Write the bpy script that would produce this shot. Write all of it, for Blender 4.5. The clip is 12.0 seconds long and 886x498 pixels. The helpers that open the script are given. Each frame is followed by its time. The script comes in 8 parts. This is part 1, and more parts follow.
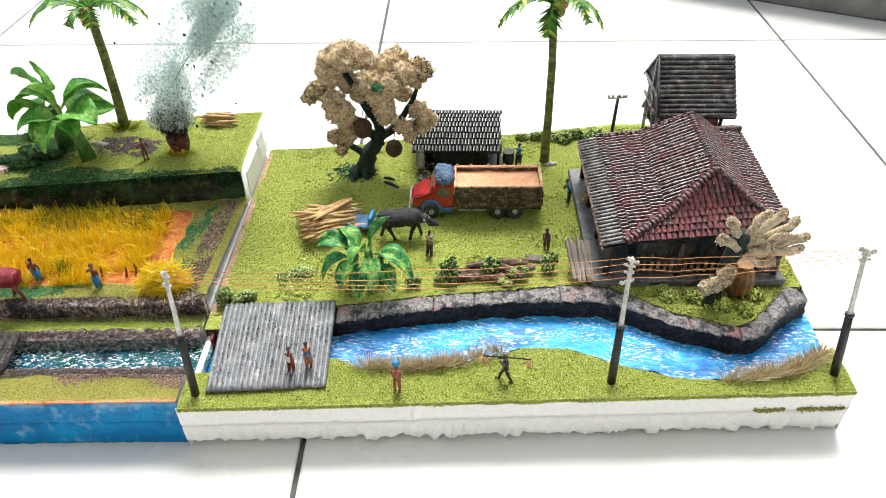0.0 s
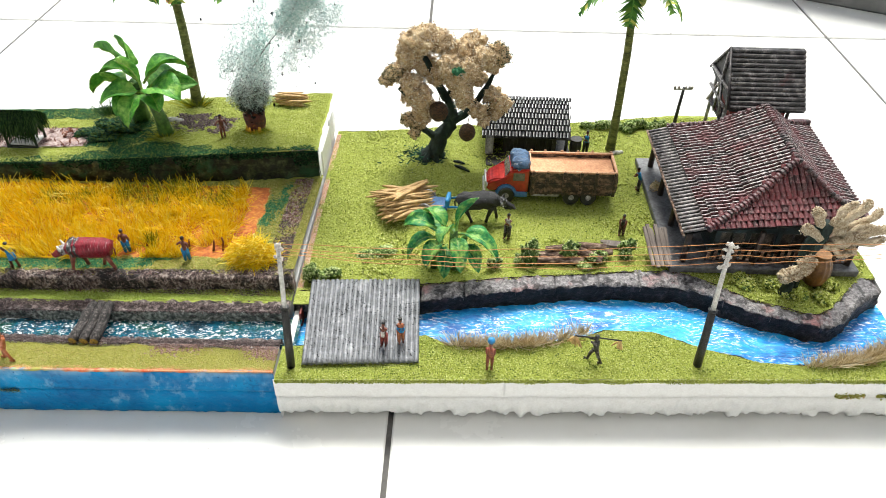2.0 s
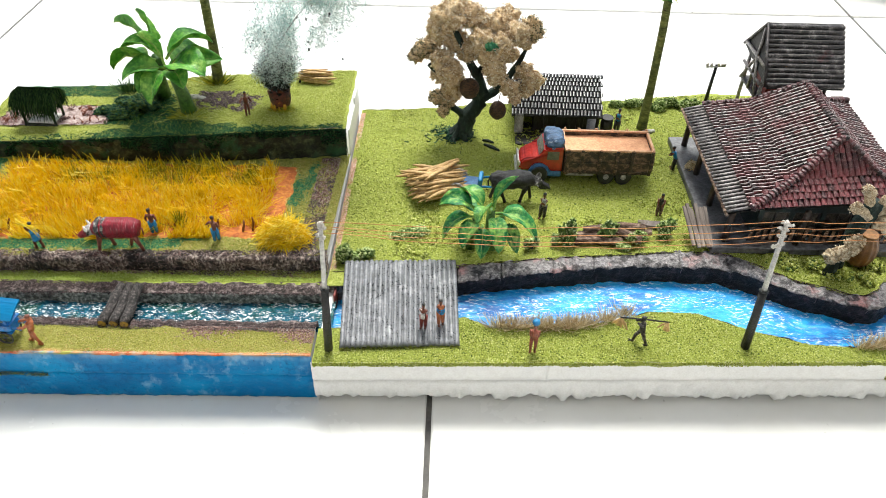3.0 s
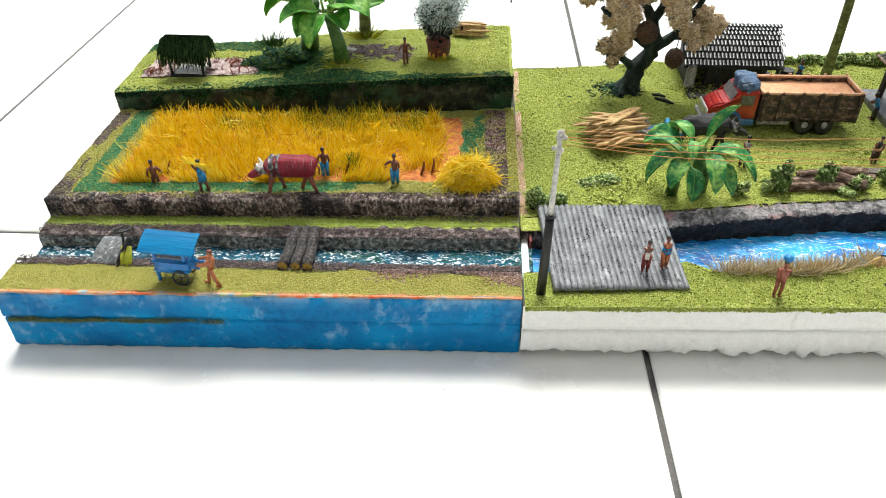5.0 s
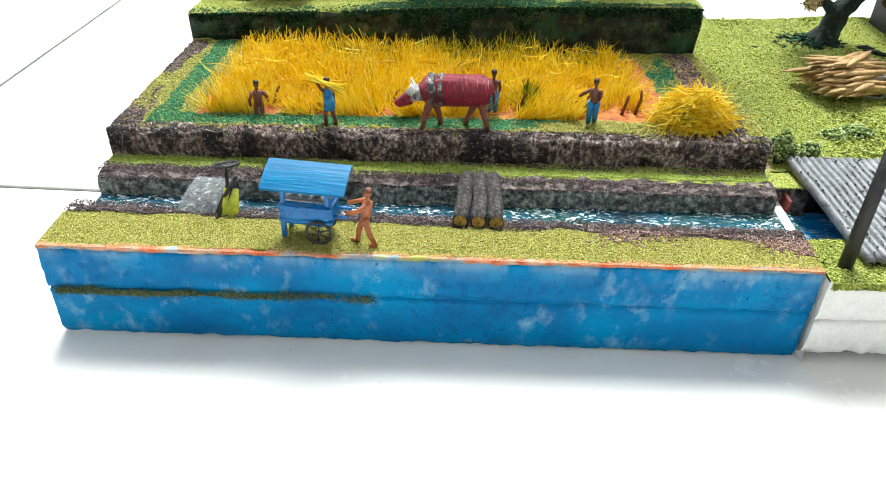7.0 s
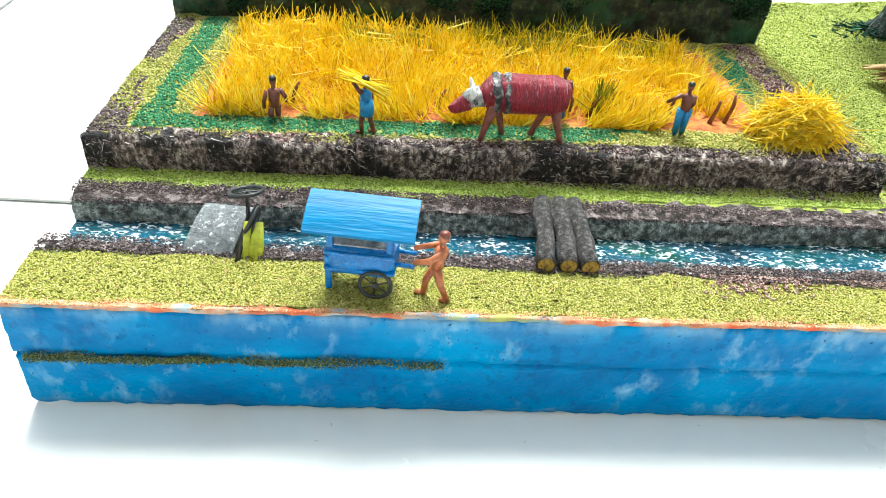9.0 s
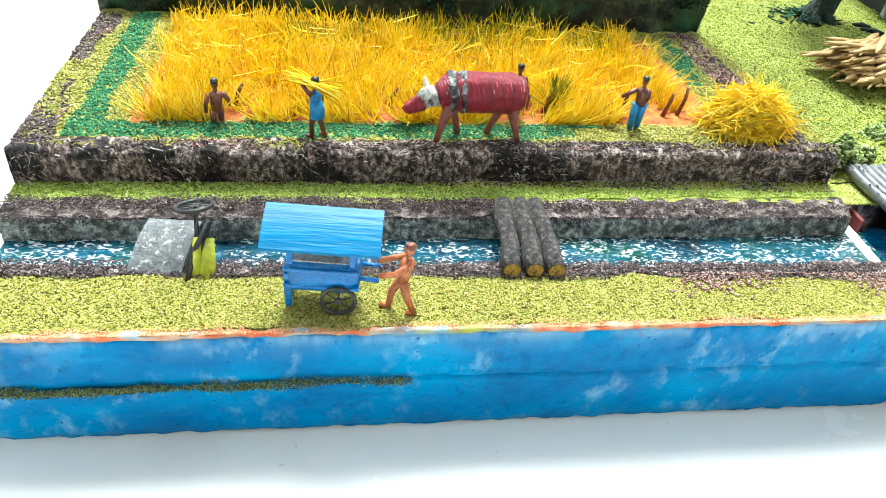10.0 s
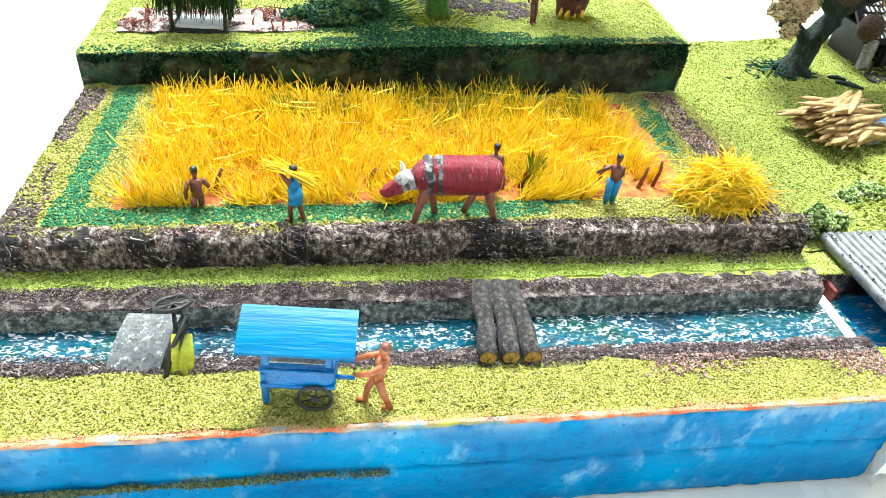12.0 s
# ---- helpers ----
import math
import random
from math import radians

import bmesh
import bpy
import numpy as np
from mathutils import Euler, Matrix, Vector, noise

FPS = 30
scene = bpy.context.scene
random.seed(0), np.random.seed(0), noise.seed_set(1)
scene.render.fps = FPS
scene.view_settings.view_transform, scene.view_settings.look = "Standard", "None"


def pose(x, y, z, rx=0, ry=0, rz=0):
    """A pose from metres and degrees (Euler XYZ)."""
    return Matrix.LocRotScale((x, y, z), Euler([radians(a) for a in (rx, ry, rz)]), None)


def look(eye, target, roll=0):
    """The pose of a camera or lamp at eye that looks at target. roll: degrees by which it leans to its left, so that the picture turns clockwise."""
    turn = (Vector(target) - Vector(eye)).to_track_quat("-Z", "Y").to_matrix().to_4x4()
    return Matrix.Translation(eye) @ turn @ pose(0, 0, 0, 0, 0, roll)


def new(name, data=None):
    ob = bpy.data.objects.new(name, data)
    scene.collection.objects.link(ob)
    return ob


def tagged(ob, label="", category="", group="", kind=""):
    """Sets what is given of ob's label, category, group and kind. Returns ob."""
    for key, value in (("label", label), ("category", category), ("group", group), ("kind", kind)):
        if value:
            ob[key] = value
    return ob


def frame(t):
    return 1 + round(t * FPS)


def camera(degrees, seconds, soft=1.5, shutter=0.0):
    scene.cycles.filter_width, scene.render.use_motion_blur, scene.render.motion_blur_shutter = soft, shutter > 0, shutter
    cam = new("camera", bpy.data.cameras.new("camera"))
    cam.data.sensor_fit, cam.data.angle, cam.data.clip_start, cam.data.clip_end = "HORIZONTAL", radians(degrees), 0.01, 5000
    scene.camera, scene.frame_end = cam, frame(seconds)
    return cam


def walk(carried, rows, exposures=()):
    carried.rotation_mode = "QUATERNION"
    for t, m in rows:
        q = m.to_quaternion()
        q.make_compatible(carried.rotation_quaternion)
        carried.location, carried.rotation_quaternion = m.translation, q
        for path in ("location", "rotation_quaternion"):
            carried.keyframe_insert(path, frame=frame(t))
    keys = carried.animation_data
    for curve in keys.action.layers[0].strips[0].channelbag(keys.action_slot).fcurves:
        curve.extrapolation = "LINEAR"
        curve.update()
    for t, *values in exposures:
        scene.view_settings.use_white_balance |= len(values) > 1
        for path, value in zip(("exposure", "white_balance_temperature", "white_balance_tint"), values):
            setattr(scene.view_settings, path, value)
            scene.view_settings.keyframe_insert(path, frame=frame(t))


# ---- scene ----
cam = camera(62.7, 12.0, soft=0.6)
PATH = [
    (0, (0.13, -0.218, 0.302), (0.09, 1.328, -0.966), -1.0),
    (0.5, (0.114, -0.222, 0.301), (0.075, 1.331, -0.958), -0.3),
    (1, (0.106, -0.223, 0.302), (0.059, 1.319, -0.971), -0.6),
    (1.5, (0.097, -0.224, 0.301), (0.073, 1.309, -0.983), 0.1),
    (2, (0.082, -0.228, 0.302), (0.056, 1.304, -0.983), 0.9),
    (2.5, (0.075, -0.227, 0.296), (0.048, 1.29, -1.007), 0.6),
    (2.7, (0.069, -0.222, 0.294), (0.049, 1.287, -1.017), 0.8),
    (4.3, (0.016, -0.227, 0.282), (0.002, 1.278, -1.035), 2.1),
    (4.5, (0.006, -0.227, 0.269), (-0.019, 1.295, -1.028), 1.8),
    (5, (-0.021, -0.224, 0.231), (-0.118, 1.35, -1.001), -0.8),
    (5.5, (-0.054, -0.214, 0.197), (-0.175, 1.415, -0.957), -1.2),
    (6, (-0.075, -0.205, 0.177), (-0.184, 1.424, -0.978), -0.7),
    (6.5, (-0.093, -0.188, 0.164), (-0.176, 1.464, -0.959), 1.0),
    (7, (-0.103, -0.168, 0.151), (-0.162, 1.468, -0.998), 1.4),
    (7.5, (-0.113, -0.148, 0.141), (-0.195, 1.482, -1.015), 0.8),
    (7.7, (-0.116, -0.142, 0.138), (-0.209, 1.477, -1.033), 0.6),
    (9.3, (-0.14, -0.119, 0.141), (-0.01, 1.46, -1.078), 5.1),
    (9.5, (-0.141, -0.118, 0.141), (0.009, 1.461, -1.076), 5.0),
    (10, (-0.143, -0.112, 0.141), (0.123, 1.432, -1.101), 6.5),
    (10.5, (-0.144, -0.109, 0.147), (0.156, 1.451, -1.068), 6.8),
    (11, (-0.143, -0.107, 0.148), (0.148, 1.463, -1.055), 6.6),
    (11.5, (-0.138, -0.104, 0.15), (0.168, 1.453, -1.067), 6.6),
    (12, (-0.139, -0.104, 0.156), (0.141, 1.469, -1.047), 5.9),
]
walk(cam, [(t, look(eye, target, roll)) for t, eye, target, roll in PATH],
     [(0.0, 0.42, 6500, 4), (2.5, 0.38, 6500, 4), (4.5, 0.28, 6500, 4), (5.5, 0.34, 6400, 3), (7.5, 0.64, 6200, 0), (9.5, 0.98, 6050, -4), (12.0, 1.22, 6050, -4)])

# ---- world and light ----
world = bpy.data.worlds.new("porch_sky")
scene.world = world
world.use_nodes = True
wn, wl = world.node_tree.nodes, world.node_tree.links
wn.clear()
sky = wn.new("ShaderNodeTexSky")
sky.sky_type, sky.sun_disc = "NISHITA", False
sky.sun_elevation, sky.sun_rotation = radians(60), radians(4)
sky.air_density, sky.dust_density = 1.0, 3.0
bg = wn.new("ShaderNodeBackground")
bg.inputs["Strength"].default_value = 0.13
wo = wn.new("ShaderNodeOutputWorld")
wl.new(sky.outputs[0], bg.inputs[0])
wl.new(bg.outputs[0], wo.inputs[0])

sun = new("sun", bpy.data.lights.new("sun", "SUN"))
sun.data.energy, sun.data.angle, sun.data.color = 4.2, radians(26), (1.0, 0.975, 0.93)
sun.matrix_world = look((0.08, 1.25, 2.2), (0, 0, 0))


# ---- materials ----
def material(name):
    m = bpy.data.materials.new(name)
    m.use_nodes = True
    nt = m.node_tree
    b = nt.nodes["Principled BSDF"]
    return m, nt, nt.nodes, nt.links, b


def coords(nt, scale=1.0, stretch=(1, 1, 1)):
    """Object coordinates in metres, times scale."""
    tc = nt.nodes.new("ShaderNodeTexCoord")
    mp = nt.nodes.new("ShaderNodeMapping")
    mp.inputs["Scale"].default_value = [scale * s for s in stretch]
    nt.links.new(tc.outputs["Object"], mp.inputs[0])
    return mp.outputs[0]


def noise_tex(nt, co, scale, detail=4.0, rough=0.6):
    n = nt.nodes.new("ShaderNodeTexNoise")
    n.inputs["Scale"].default_value = scale
    n.inputs["Detail"].default_value = detail
    n.inputs["Roughness"].default_value = rough
    nt.links.new(co, n.inputs["Vector"])
    return n.outputs["Fac"]


def ramp(nt, fac, stops):
    r = nt.nodes.new("ShaderNodeValToRGB")
    els = r.color_ramp.elements
    while len(els) < len(stops):
        els.new(0.5)
    for e, (p, c) in zip(els, stops):
        e.position, e.color = p, (*c, 1) if len(c) == 3 else c
    nt.links.new(fac, r.inputs[0])
    return r.outputs[0]


def mix(nt, fac, a, b, mode="MIX"):
    m = nt.nodes.new("ShaderNodeMix")
    m.data_type, m.blend_type = "RGBA", mode
    for sock, v in ((m.inputs[0], fac), (m.inputs[6], a), (m.inputs[7], b)):
        if isinstance(v, (int, float)):
            sock.default_value = v
        elif isinstance(v, tuple):
            sock.default_value = (*v, 1)
        else:
            nt.links.new(v, sock)
    return m.outputs[2]


def bump(nt, b, fac, strength, distance):
    n = nt.nodes.new("ShaderNodeBump")
    n.inputs["Strength"].default_value = strength
    n.inputs["Distance"].default_value = distance
    nt.links.new(fac, n.inputs["Height"])
    nt.links.new(n.outputs[0], b.inputs["Normal"])


def grainy(name, stops, scale, rough=0.8, fine=4.0, relief=0.5, depth=0.0006, second=None, spread=0.0, stretch=(1, 1, 1), metal=0.0, spec=0.5, trans=0.0):
    """A surface of colours laid by noise at two scales, with relief. second: (colour, scale, low, high) patches over it; spread: brightness change per island."""
    m, nt, nodes, links, b = material(name)
    co = coords(nt, 1.0, stretch)
    f = noise_tex(nt, co, scale, 6, 0.65)
    col = ramp(nt, f, stops)
    g = noise_tex(nt, co, scale * fine, 3, 0.6)
    col = mix(nt, 0.35, col, ramp(nt, g, [(0.3, (0.25, 0.25, 0.25)), (0.7, (0.8, 0.8, 0.8))]), "OVERLAY")
    if second:
        c2, s2, lo, hi = second
        col = mix(nt, ramp(nt, noise_tex(nt, co, s2, 5, 0.7), [(lo, (0, 0, 0)), (hi, (1, 1, 1))]), col, c2)
    if spread:
        geo = nodes.new("ShaderNodeNewGeometry")
        k = ramp(nt, geo.outputs["Random Per Island"], [(0, (1 - spread,) * 3), (1, (1 + spread,) * 3)])
        col = mix(nt, 1.0, col, k, "MULTIPLY")
    links.new(col, b.inputs["Base Color"])
    b.inputs["Roughness"].default_value = rough
    b.inputs["Metallic"].default_value = metal
    b.inputs["Specular IOR Level"].default_value = spec
    if relief:
        bump(nt, b, mix(nt, 0.5, f, g), relief, depth)
    if trans:
        thin(nt, b, col, trans)
    return m


def thin(nt, b, col, share):
    """Lets light through from behind, as thin leaves and fibres do."""
    t = nt.nodes.new("ShaderNodeBsdfTranslucent")
    nt.links.new(col, t.inputs["Color"])
    m = nt.nodes.new("ShaderNodeMixShader")
    m.inputs[0].default_value = share
    nt.links.new(b.outputs[0], m.inputs[1])
    nt.links.new(t.outputs[0], m.inputs[2])
    nt.links.new(m.outputs[0], nt.nodes["Material Output"].inputs["Surface"])


def islands(name, stops, rough=0.7, spec=0.3, scale=0.0, trans=0.0):
    """Loose small pieces: the colour is taken per island along a ramp."""
    m, nt, nodes, links, b = material(name)
    geo = nodes.new("ShaderNodeNewGeometry")
    col = ramp(nt, geo.outputs["Random Per Island"], stops)
    if scale:
        co = coords(nt)
        col = mix(nt, 0.5, col, ramp(nt, noise_tex(nt, co, scale, 3), [(0.3, (0.3,) * 3), (0.7, (0.75,) * 3)]), "OVERLAY")
    links.new(col, b.inputs["Base Color"])
    b.inputs["Roughness"].default_value = rough
    b.inputs["Specular IOR Level"].default_value = spec
    if trans:
        thin(nt, b, col, trans)
    return m


# white glazed tile with faint clouds and smears
m_tile, nt, nodes, links, b = material("white_glazed_tile")
co = coords(nt)
oi = nodes.new("ShaderNodeObjectInfo")
base = ramp(nt, oi.outputs["Random"], [(0, (0.78, 0.775, 0.76)), (1, (0.83, 0.825, 0.81))])
cloud = ramp(nt, noise_tex(nt, co, 9, 5, 0.6), [(0.35, (0.9, 0.89, 0.87)), (0.6, (1, 1, 1))])
col = mix(nt, 1.0, base, cloud, "MULTIPLY")
speck = ramp(nt, noise_tex(nt, co, 260, 2, 0.5), [(0.22, (0.35, 0.32, 0.3)), (0.27, (1, 1, 1))])
col = mix(nt, 0.6, col, speck, "MULTIPLY")
links.new(col, b.inputs["Base Color"])
links.new(ramp(nt, noise_tex(nt, co, 14, 5, 0.7), [(0.3, (0.16,) * 3), (0.7, (0.3,) * 3)]), b.inputs["Roughness"])
bump(nt, b, noise_tex(nt, co, 25, 3), 0.05, 0.001)

m_grout = grainy("dark_grey_grout", [(0.3, (0.055, 0.052, 0.05)), (0.7, (0.13, 0.122, 0.115))], 60, 0.9)
m_plaster = grainy("white_wall_paint", [(0.3, (0.72, 0.71, 0.69)), (0.7, (0.8, 0.79, 0.77))], 3, 0.85, relief=0.2, depth=0.002)
m_darkwall = grainy("grey_skirting_stone", [(0.3, (0.10, 0.10, 0.10)), (0.7, (0.2, 0.2, 0.19))], 8, 0.6)

# turf of dyed sawdust
LIME = [(0.0, (0.14, 0.17, 0.024)), (0.3, (0.32, 0.375, 0.058)), (0.75, (0.49, 0.53, 0.14)), (1.0, (0.68, 0.69, 0.31))]
OLIVE = [(0.0, (0.16, 0.15, 0.028)), (0.25, (0.29, 0.29, 0.055)), (0.75, (0.43, 0.42, 0.10)), (0.95, (0.58, 0.53, 0.24)), (1.0, (0.52, 0.28, 0.13))]
FOREST = [(0.0, (0.02, 0.10, 0.05)), (0.45, (0.035, 0.19, 0.085)), (0.8, (0.07, 0.27, 0.12)), (1.0, (0.20, 0.40, 0.16))]
SOIL = [(0.0, (0.020, 0.013, 0.015)), (0.45, (0.085, 0.055, 0.058)), (0.85, (0.20, 0.14, 0.14)), (1.0, (0.40, 0.34, 0.33))]
m_lime_grain = islands("lime_sawdust_grains", LIME, 0.85, 0.2)
m_olive_grain = islands("yellow_green_sawdust_grains", OLIVE, 0.85, 0.2)
m_forest_grain = islands("dark_green_sawdust_grains", FOREST, 0.8, 0.25)
RIM = [(0.0, (0.004, 0.022, 0.011)), (0.45, (0.012, 0.075, 0.032)), (0.8, (0.035, 0.15, 0.055)), (1.0, (0.16, 0.26, 0.07))]
m_rim_grain = islands("black_green_sawdust_grains", RIM, 0.8, 0.25)
m_soil_grain = islands("brown_soil_grains", SOIL, 0.75, 0.4)
m_lime = grainy("lime_turf", [(0.3, (0.20, 0.24, 0.032)), (0.7, (0.38, 0.43, 0.08))], 500, 0.9, second=((0.12, 0.2, 0.02), 30, 0.6, 0.75))
m_olive = grainy("yellow_green_turf", [(0.35, (0.14, 0.16, 0.03)), (0.5, (0.26, 0.28, 0.055)), (0.68, (0.40, 0.39, 0.12))], 600, 0.9, second=((0.5, 0.24, 0.11), 60, 0.64, 0.75))
m_forest = grainy("dark_green_turf", [(0.3, (0.01, 0.08, 0.04)), (0.7, (0.04, 0.2, 0.09))], 400, 0.8)
m_soil = grainy("dark_soil", [(0.38, (0.012, 0.009, 0.008)), (0.5, (0.085, 0.06, 0.056)), (0.62, (0.32, 0.26, 0.25))], 420, 0.7, relief=0.9, depth=0.0012)
m_orange = grainy("orange_primer", [(0.3, (0.62, 0.16, 0.04)), (0.7, (0.8, 0.36, 0.16))], 120, 0.7, second=((0.45, 0.4, 0.1), 90, 0.55, 0.7))
# terrace faces: black-brown paint rubbed with grey and white
m_bank = grainy("dark_painted_bank", [(0.36, (0.010, 0.007, 0.007)), (0.46, (0.10, 0.066, 0.056)), (0.53, (0.30, 0.215, 0.19)), (0.62, (0.70, 0.62, 0.55))], 520, 0.42,
                relief=1.0, depth=0.0016, stretch=(1.5, 1, 0.8), second=((0.010, 0.007, 0.008), 48, 0.50, 0.56))
m_mossbank = grainy("dark_mossy_terrace_face", [(0.3, (0.002, 0.003, 0.002)), (0.47, (0.009, 0.015, 0.007)), (0.56, (0.03, 0.04, 0.016)), (0.7, (0.09, 0.10, 0.05))], 170, 0.75,
                    relief=1.0, depth=0.0014, second=((0.013, 0.065, 0.028), 45, 0.52, 0.64))
m_rivwall = grainy("grey_river_wall", [(0.38, (0.02, 0.028, 0.025)), (0.5, (0.17, 0.195, 0.18)), (0.66, (0.58, 0.61, 0.58))], 480, 0.4,
                   relief=1.0, depth=0.0014, second=((0.008, 0.014, 0.012), 80, 0.54, 0.64))
m_foam = grainy("white_foam", [(0.3, (0.78, 0.77, 0.75)), (0.7, (0.86, 0.855, 0.84))], 300, 0.7, relief=0.3, depth=0.0005, second=((0.55, 0.54, 0.51), 45, 0.66, 0.8))
m_blue, nt, nodes, links, b = material("blue_painted_foam")
co = coords(nt, 1.0, (0.8, 1, 1.2))
f1 = noise_tex(nt, co, 55, 5, 0.6)
f2 = noise_tex(nt, coords(nt), 420, 3, 0.55)
col = ramp(nt, f1, [(0.30, (0.0, 0.125, 0.34)), (0.48, (0.0, 0.17, 0.42)), (0.68, (0.0, 0.25, 0.54))])
blot = mix(nt, 1.0, ramp(nt, f2, [(0.54, (0, 0, 0)), (0.60, (1, 1, 1))]), ramp(nt, noise_tex(nt, co, 32, 3), [(0.47, (0, 0, 0)), (0.56, (0.5, 0.5, 0.5))]), "MULTIPLY")
col = mix(nt, blot, col, (0.0, 0.095, 0.26))
dab = mix(nt, 1.0, ramp(nt, noise_tex(nt, coords(nt, 1.0, (1.2, 1, 0.8)), 170, 4, 0.6), [(0.52, (0, 0, 0)), (0.74, (0.5, 0.5, 0.5))]), ramp(nt, noise_tex(nt, coords(nt), 45, 3), [(0.47, (0, 0, 0)), (0.60, (1, 1, 1))]), "MULTIPLY")
col = mix(nt, dab, col, (0.40, 0.60, 0.74))
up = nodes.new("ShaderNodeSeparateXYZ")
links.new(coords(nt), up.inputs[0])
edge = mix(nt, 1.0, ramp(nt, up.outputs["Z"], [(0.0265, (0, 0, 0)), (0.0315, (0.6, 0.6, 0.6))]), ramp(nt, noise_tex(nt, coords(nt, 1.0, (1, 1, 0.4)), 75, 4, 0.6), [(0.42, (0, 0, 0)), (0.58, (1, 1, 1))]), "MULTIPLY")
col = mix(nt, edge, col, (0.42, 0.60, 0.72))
pit = ramp(nt, noise_tex(nt, coords(nt), 900, 2, 0.5), [(0.70, (0, 0, 0)), (0.74, (0.8, 0.8, 0.8))])
col = mix(nt, pit, col, (0.0, 0.03, 0.12))
links.new(col, b.inputs["Base Color"])
b.inputs["Roughness"].default_value = 0.55
b.inputs["Specular IOR Level"].default_value = 0.2
bump(nt, b, mix(nt, 0.5, f1, f2), 0.7, 0.0012)


# ---- building helpers ----
rng = np.random.default_rng(7)


def np_mesh(name, verts, faces, mats=(), idx=None, smooth=False):
    me = bpy.data.meshes.new(name)
    me.from_pydata([tuple(v) for v in np.asarray(verts, float).tolist()], [], [tuple(f) for f in faces])
    for m in mats:
        me.materials.append(m)
    if idx is not None:
        me.polygons.foreach_set("material_index", np.asarray(idx, np.int32))
    if smooth:
        me.polygons.foreach_set("use_smooth", np.ones(len(me.polygons), bool))
    me.update()
    return me


def part(name, bm, mat, parent=None, label="", smooth=False):
    """Links a bmesh or mesh as one object under a thing or a part."""
    if isinstance(bm, bmesh.types.BMesh):
        me = bpy.data.meshes.new(name)
        bm.to_mesh(me)
        bm.free()
    else:
        me = bm
    if mat is not None and not me.materials:
        for m in mat if isinstance(mat, (list, tuple)) else (mat,):
            me.materials.append(m)
    if smooth:
        me.polygons.foreach_set("use_smooth", np.ones(len(me.polygons), bool))
    ob = new(name, me)
    if parent is not None:
        ob.parent = parent
    if label:
        tagged(ob, label)
    return ob


def thing(name, m, label, category, group="", kind=""):
    ob = new(name)
    ob.empty_display_size = 0.01
    ob.matrix_basis = m if isinstance(m, Matrix) else Matrix.Translation(m)
    return tagged(ob, label, category, group, kind)


def box(bm, x0, x1, y0, y1, z0, z1, bevel=0.0, m=None, mat=0):
    r = bmesh.ops.create_cube(bm, size=1.0)["verts"]
    bmesh.ops.scale(bm, vec=(x1 - x0, y1 - y0, z1 - z0), verts=r)
    bmesh.ops.translate(bm, vec=((x0 + x1) / 2, (y0 + y1) / 2, (z0 + z1) / 2), verts=r)
    fs = list({f for v in r for f in v.link_faces})
    if bevel:
        es = list({e for v in r for e in v.link_edges})
        g = bmesh.ops.bevel(bm, geom=es, offset=bevel, segments=1, affect="EDGES")
        r = list({v for f in g["faces"] for v in f.verts} | {v for v in r if v.is_valid})
        fs = list({f for v in r for f in v.link_faces})
    if m is not None:
        bmesh.ops.transform(bm, matrix=m, verts=r)
    for f in fs:
        f.material_index = mat
    return r


def tube(bm, pts, radii, sides=8, mat=0, cap=True, wob=0.0, flat=1.0):
    """A round or flattened limb through the points, with a radius at each."""
    pts = [Vector(p) for p in pts]
    if isinstance(radii, (int, float)):
        radii = [radii] * len(pts)
    rings = []
    up = Vector((0.13, 0.31, 1)).normalized()
    for i, p in enumerate(pts):
        d = (pts[min(i + 1, len(pts) - 1)] - pts[max(i - 1, 0)]).normalized()
        a = d.cross(up)
        if a.length < 0.15:
            a = d.cross(Vector((1, 0.2, 0)))
        a.normalize()
        c = d.cross(a).normalized()
        ring = []
        for k in range(sides):
            th = 2 * math.pi * k / sides
            r = radii[i] * (1 + wob * (random.random() - 0.5))
            ring.append(bm.verts.new(p + a * (math.cos(th) * r) + c * (math.sin(th) * r * flat)))
        rings.append(ring)
    for i in range(len(rings) - 1):
        for k in range(sides):
            f = bm.faces.new((rings[i][k], rings[i][(k + 1) % sides], rings[i + 1][(k + 1) % sides], rings[i + 1][k]))
            f.material_index, f.smooth = mat, True
    if cap:
        for ring in (rings[0][::-1], rings[-1]):
            f = bm.faces.new(ring)
            f.material_index = mat
    return rings


def blob(bm, c, r, sub=2, rough=0.15, freq=2.0, scale=(1, 1, 1), mat=0, m=None):
    vs = bmesh.ops.create_icosphere(bm, subdivisions=sub, radius=1.0)["verts"]
    o = Vector((random.random() * 40, random.random() * 40, random.random() * 40))
    for v in vs:
        n = v.co.normalized()
        k = r * (1 + rough * noise.noise(n * freq + o))
        v.co = Vector((n.x * scale[0] * k, n.y * scale[1] * k, n.z * scale[2] * k))
    if m is not None:
        bmesh.ops.transform(bm, matrix=m, verts=vs)
    bmesh.ops.translate(bm, vec=c, verts=vs)
    for f in {f for v in vs for f in v.link_faces}:
        f.material_index, f.smooth = mat, True
    return vs


def lerp(x, xs, ys):
    return float(np.interp(x, xs, ys))


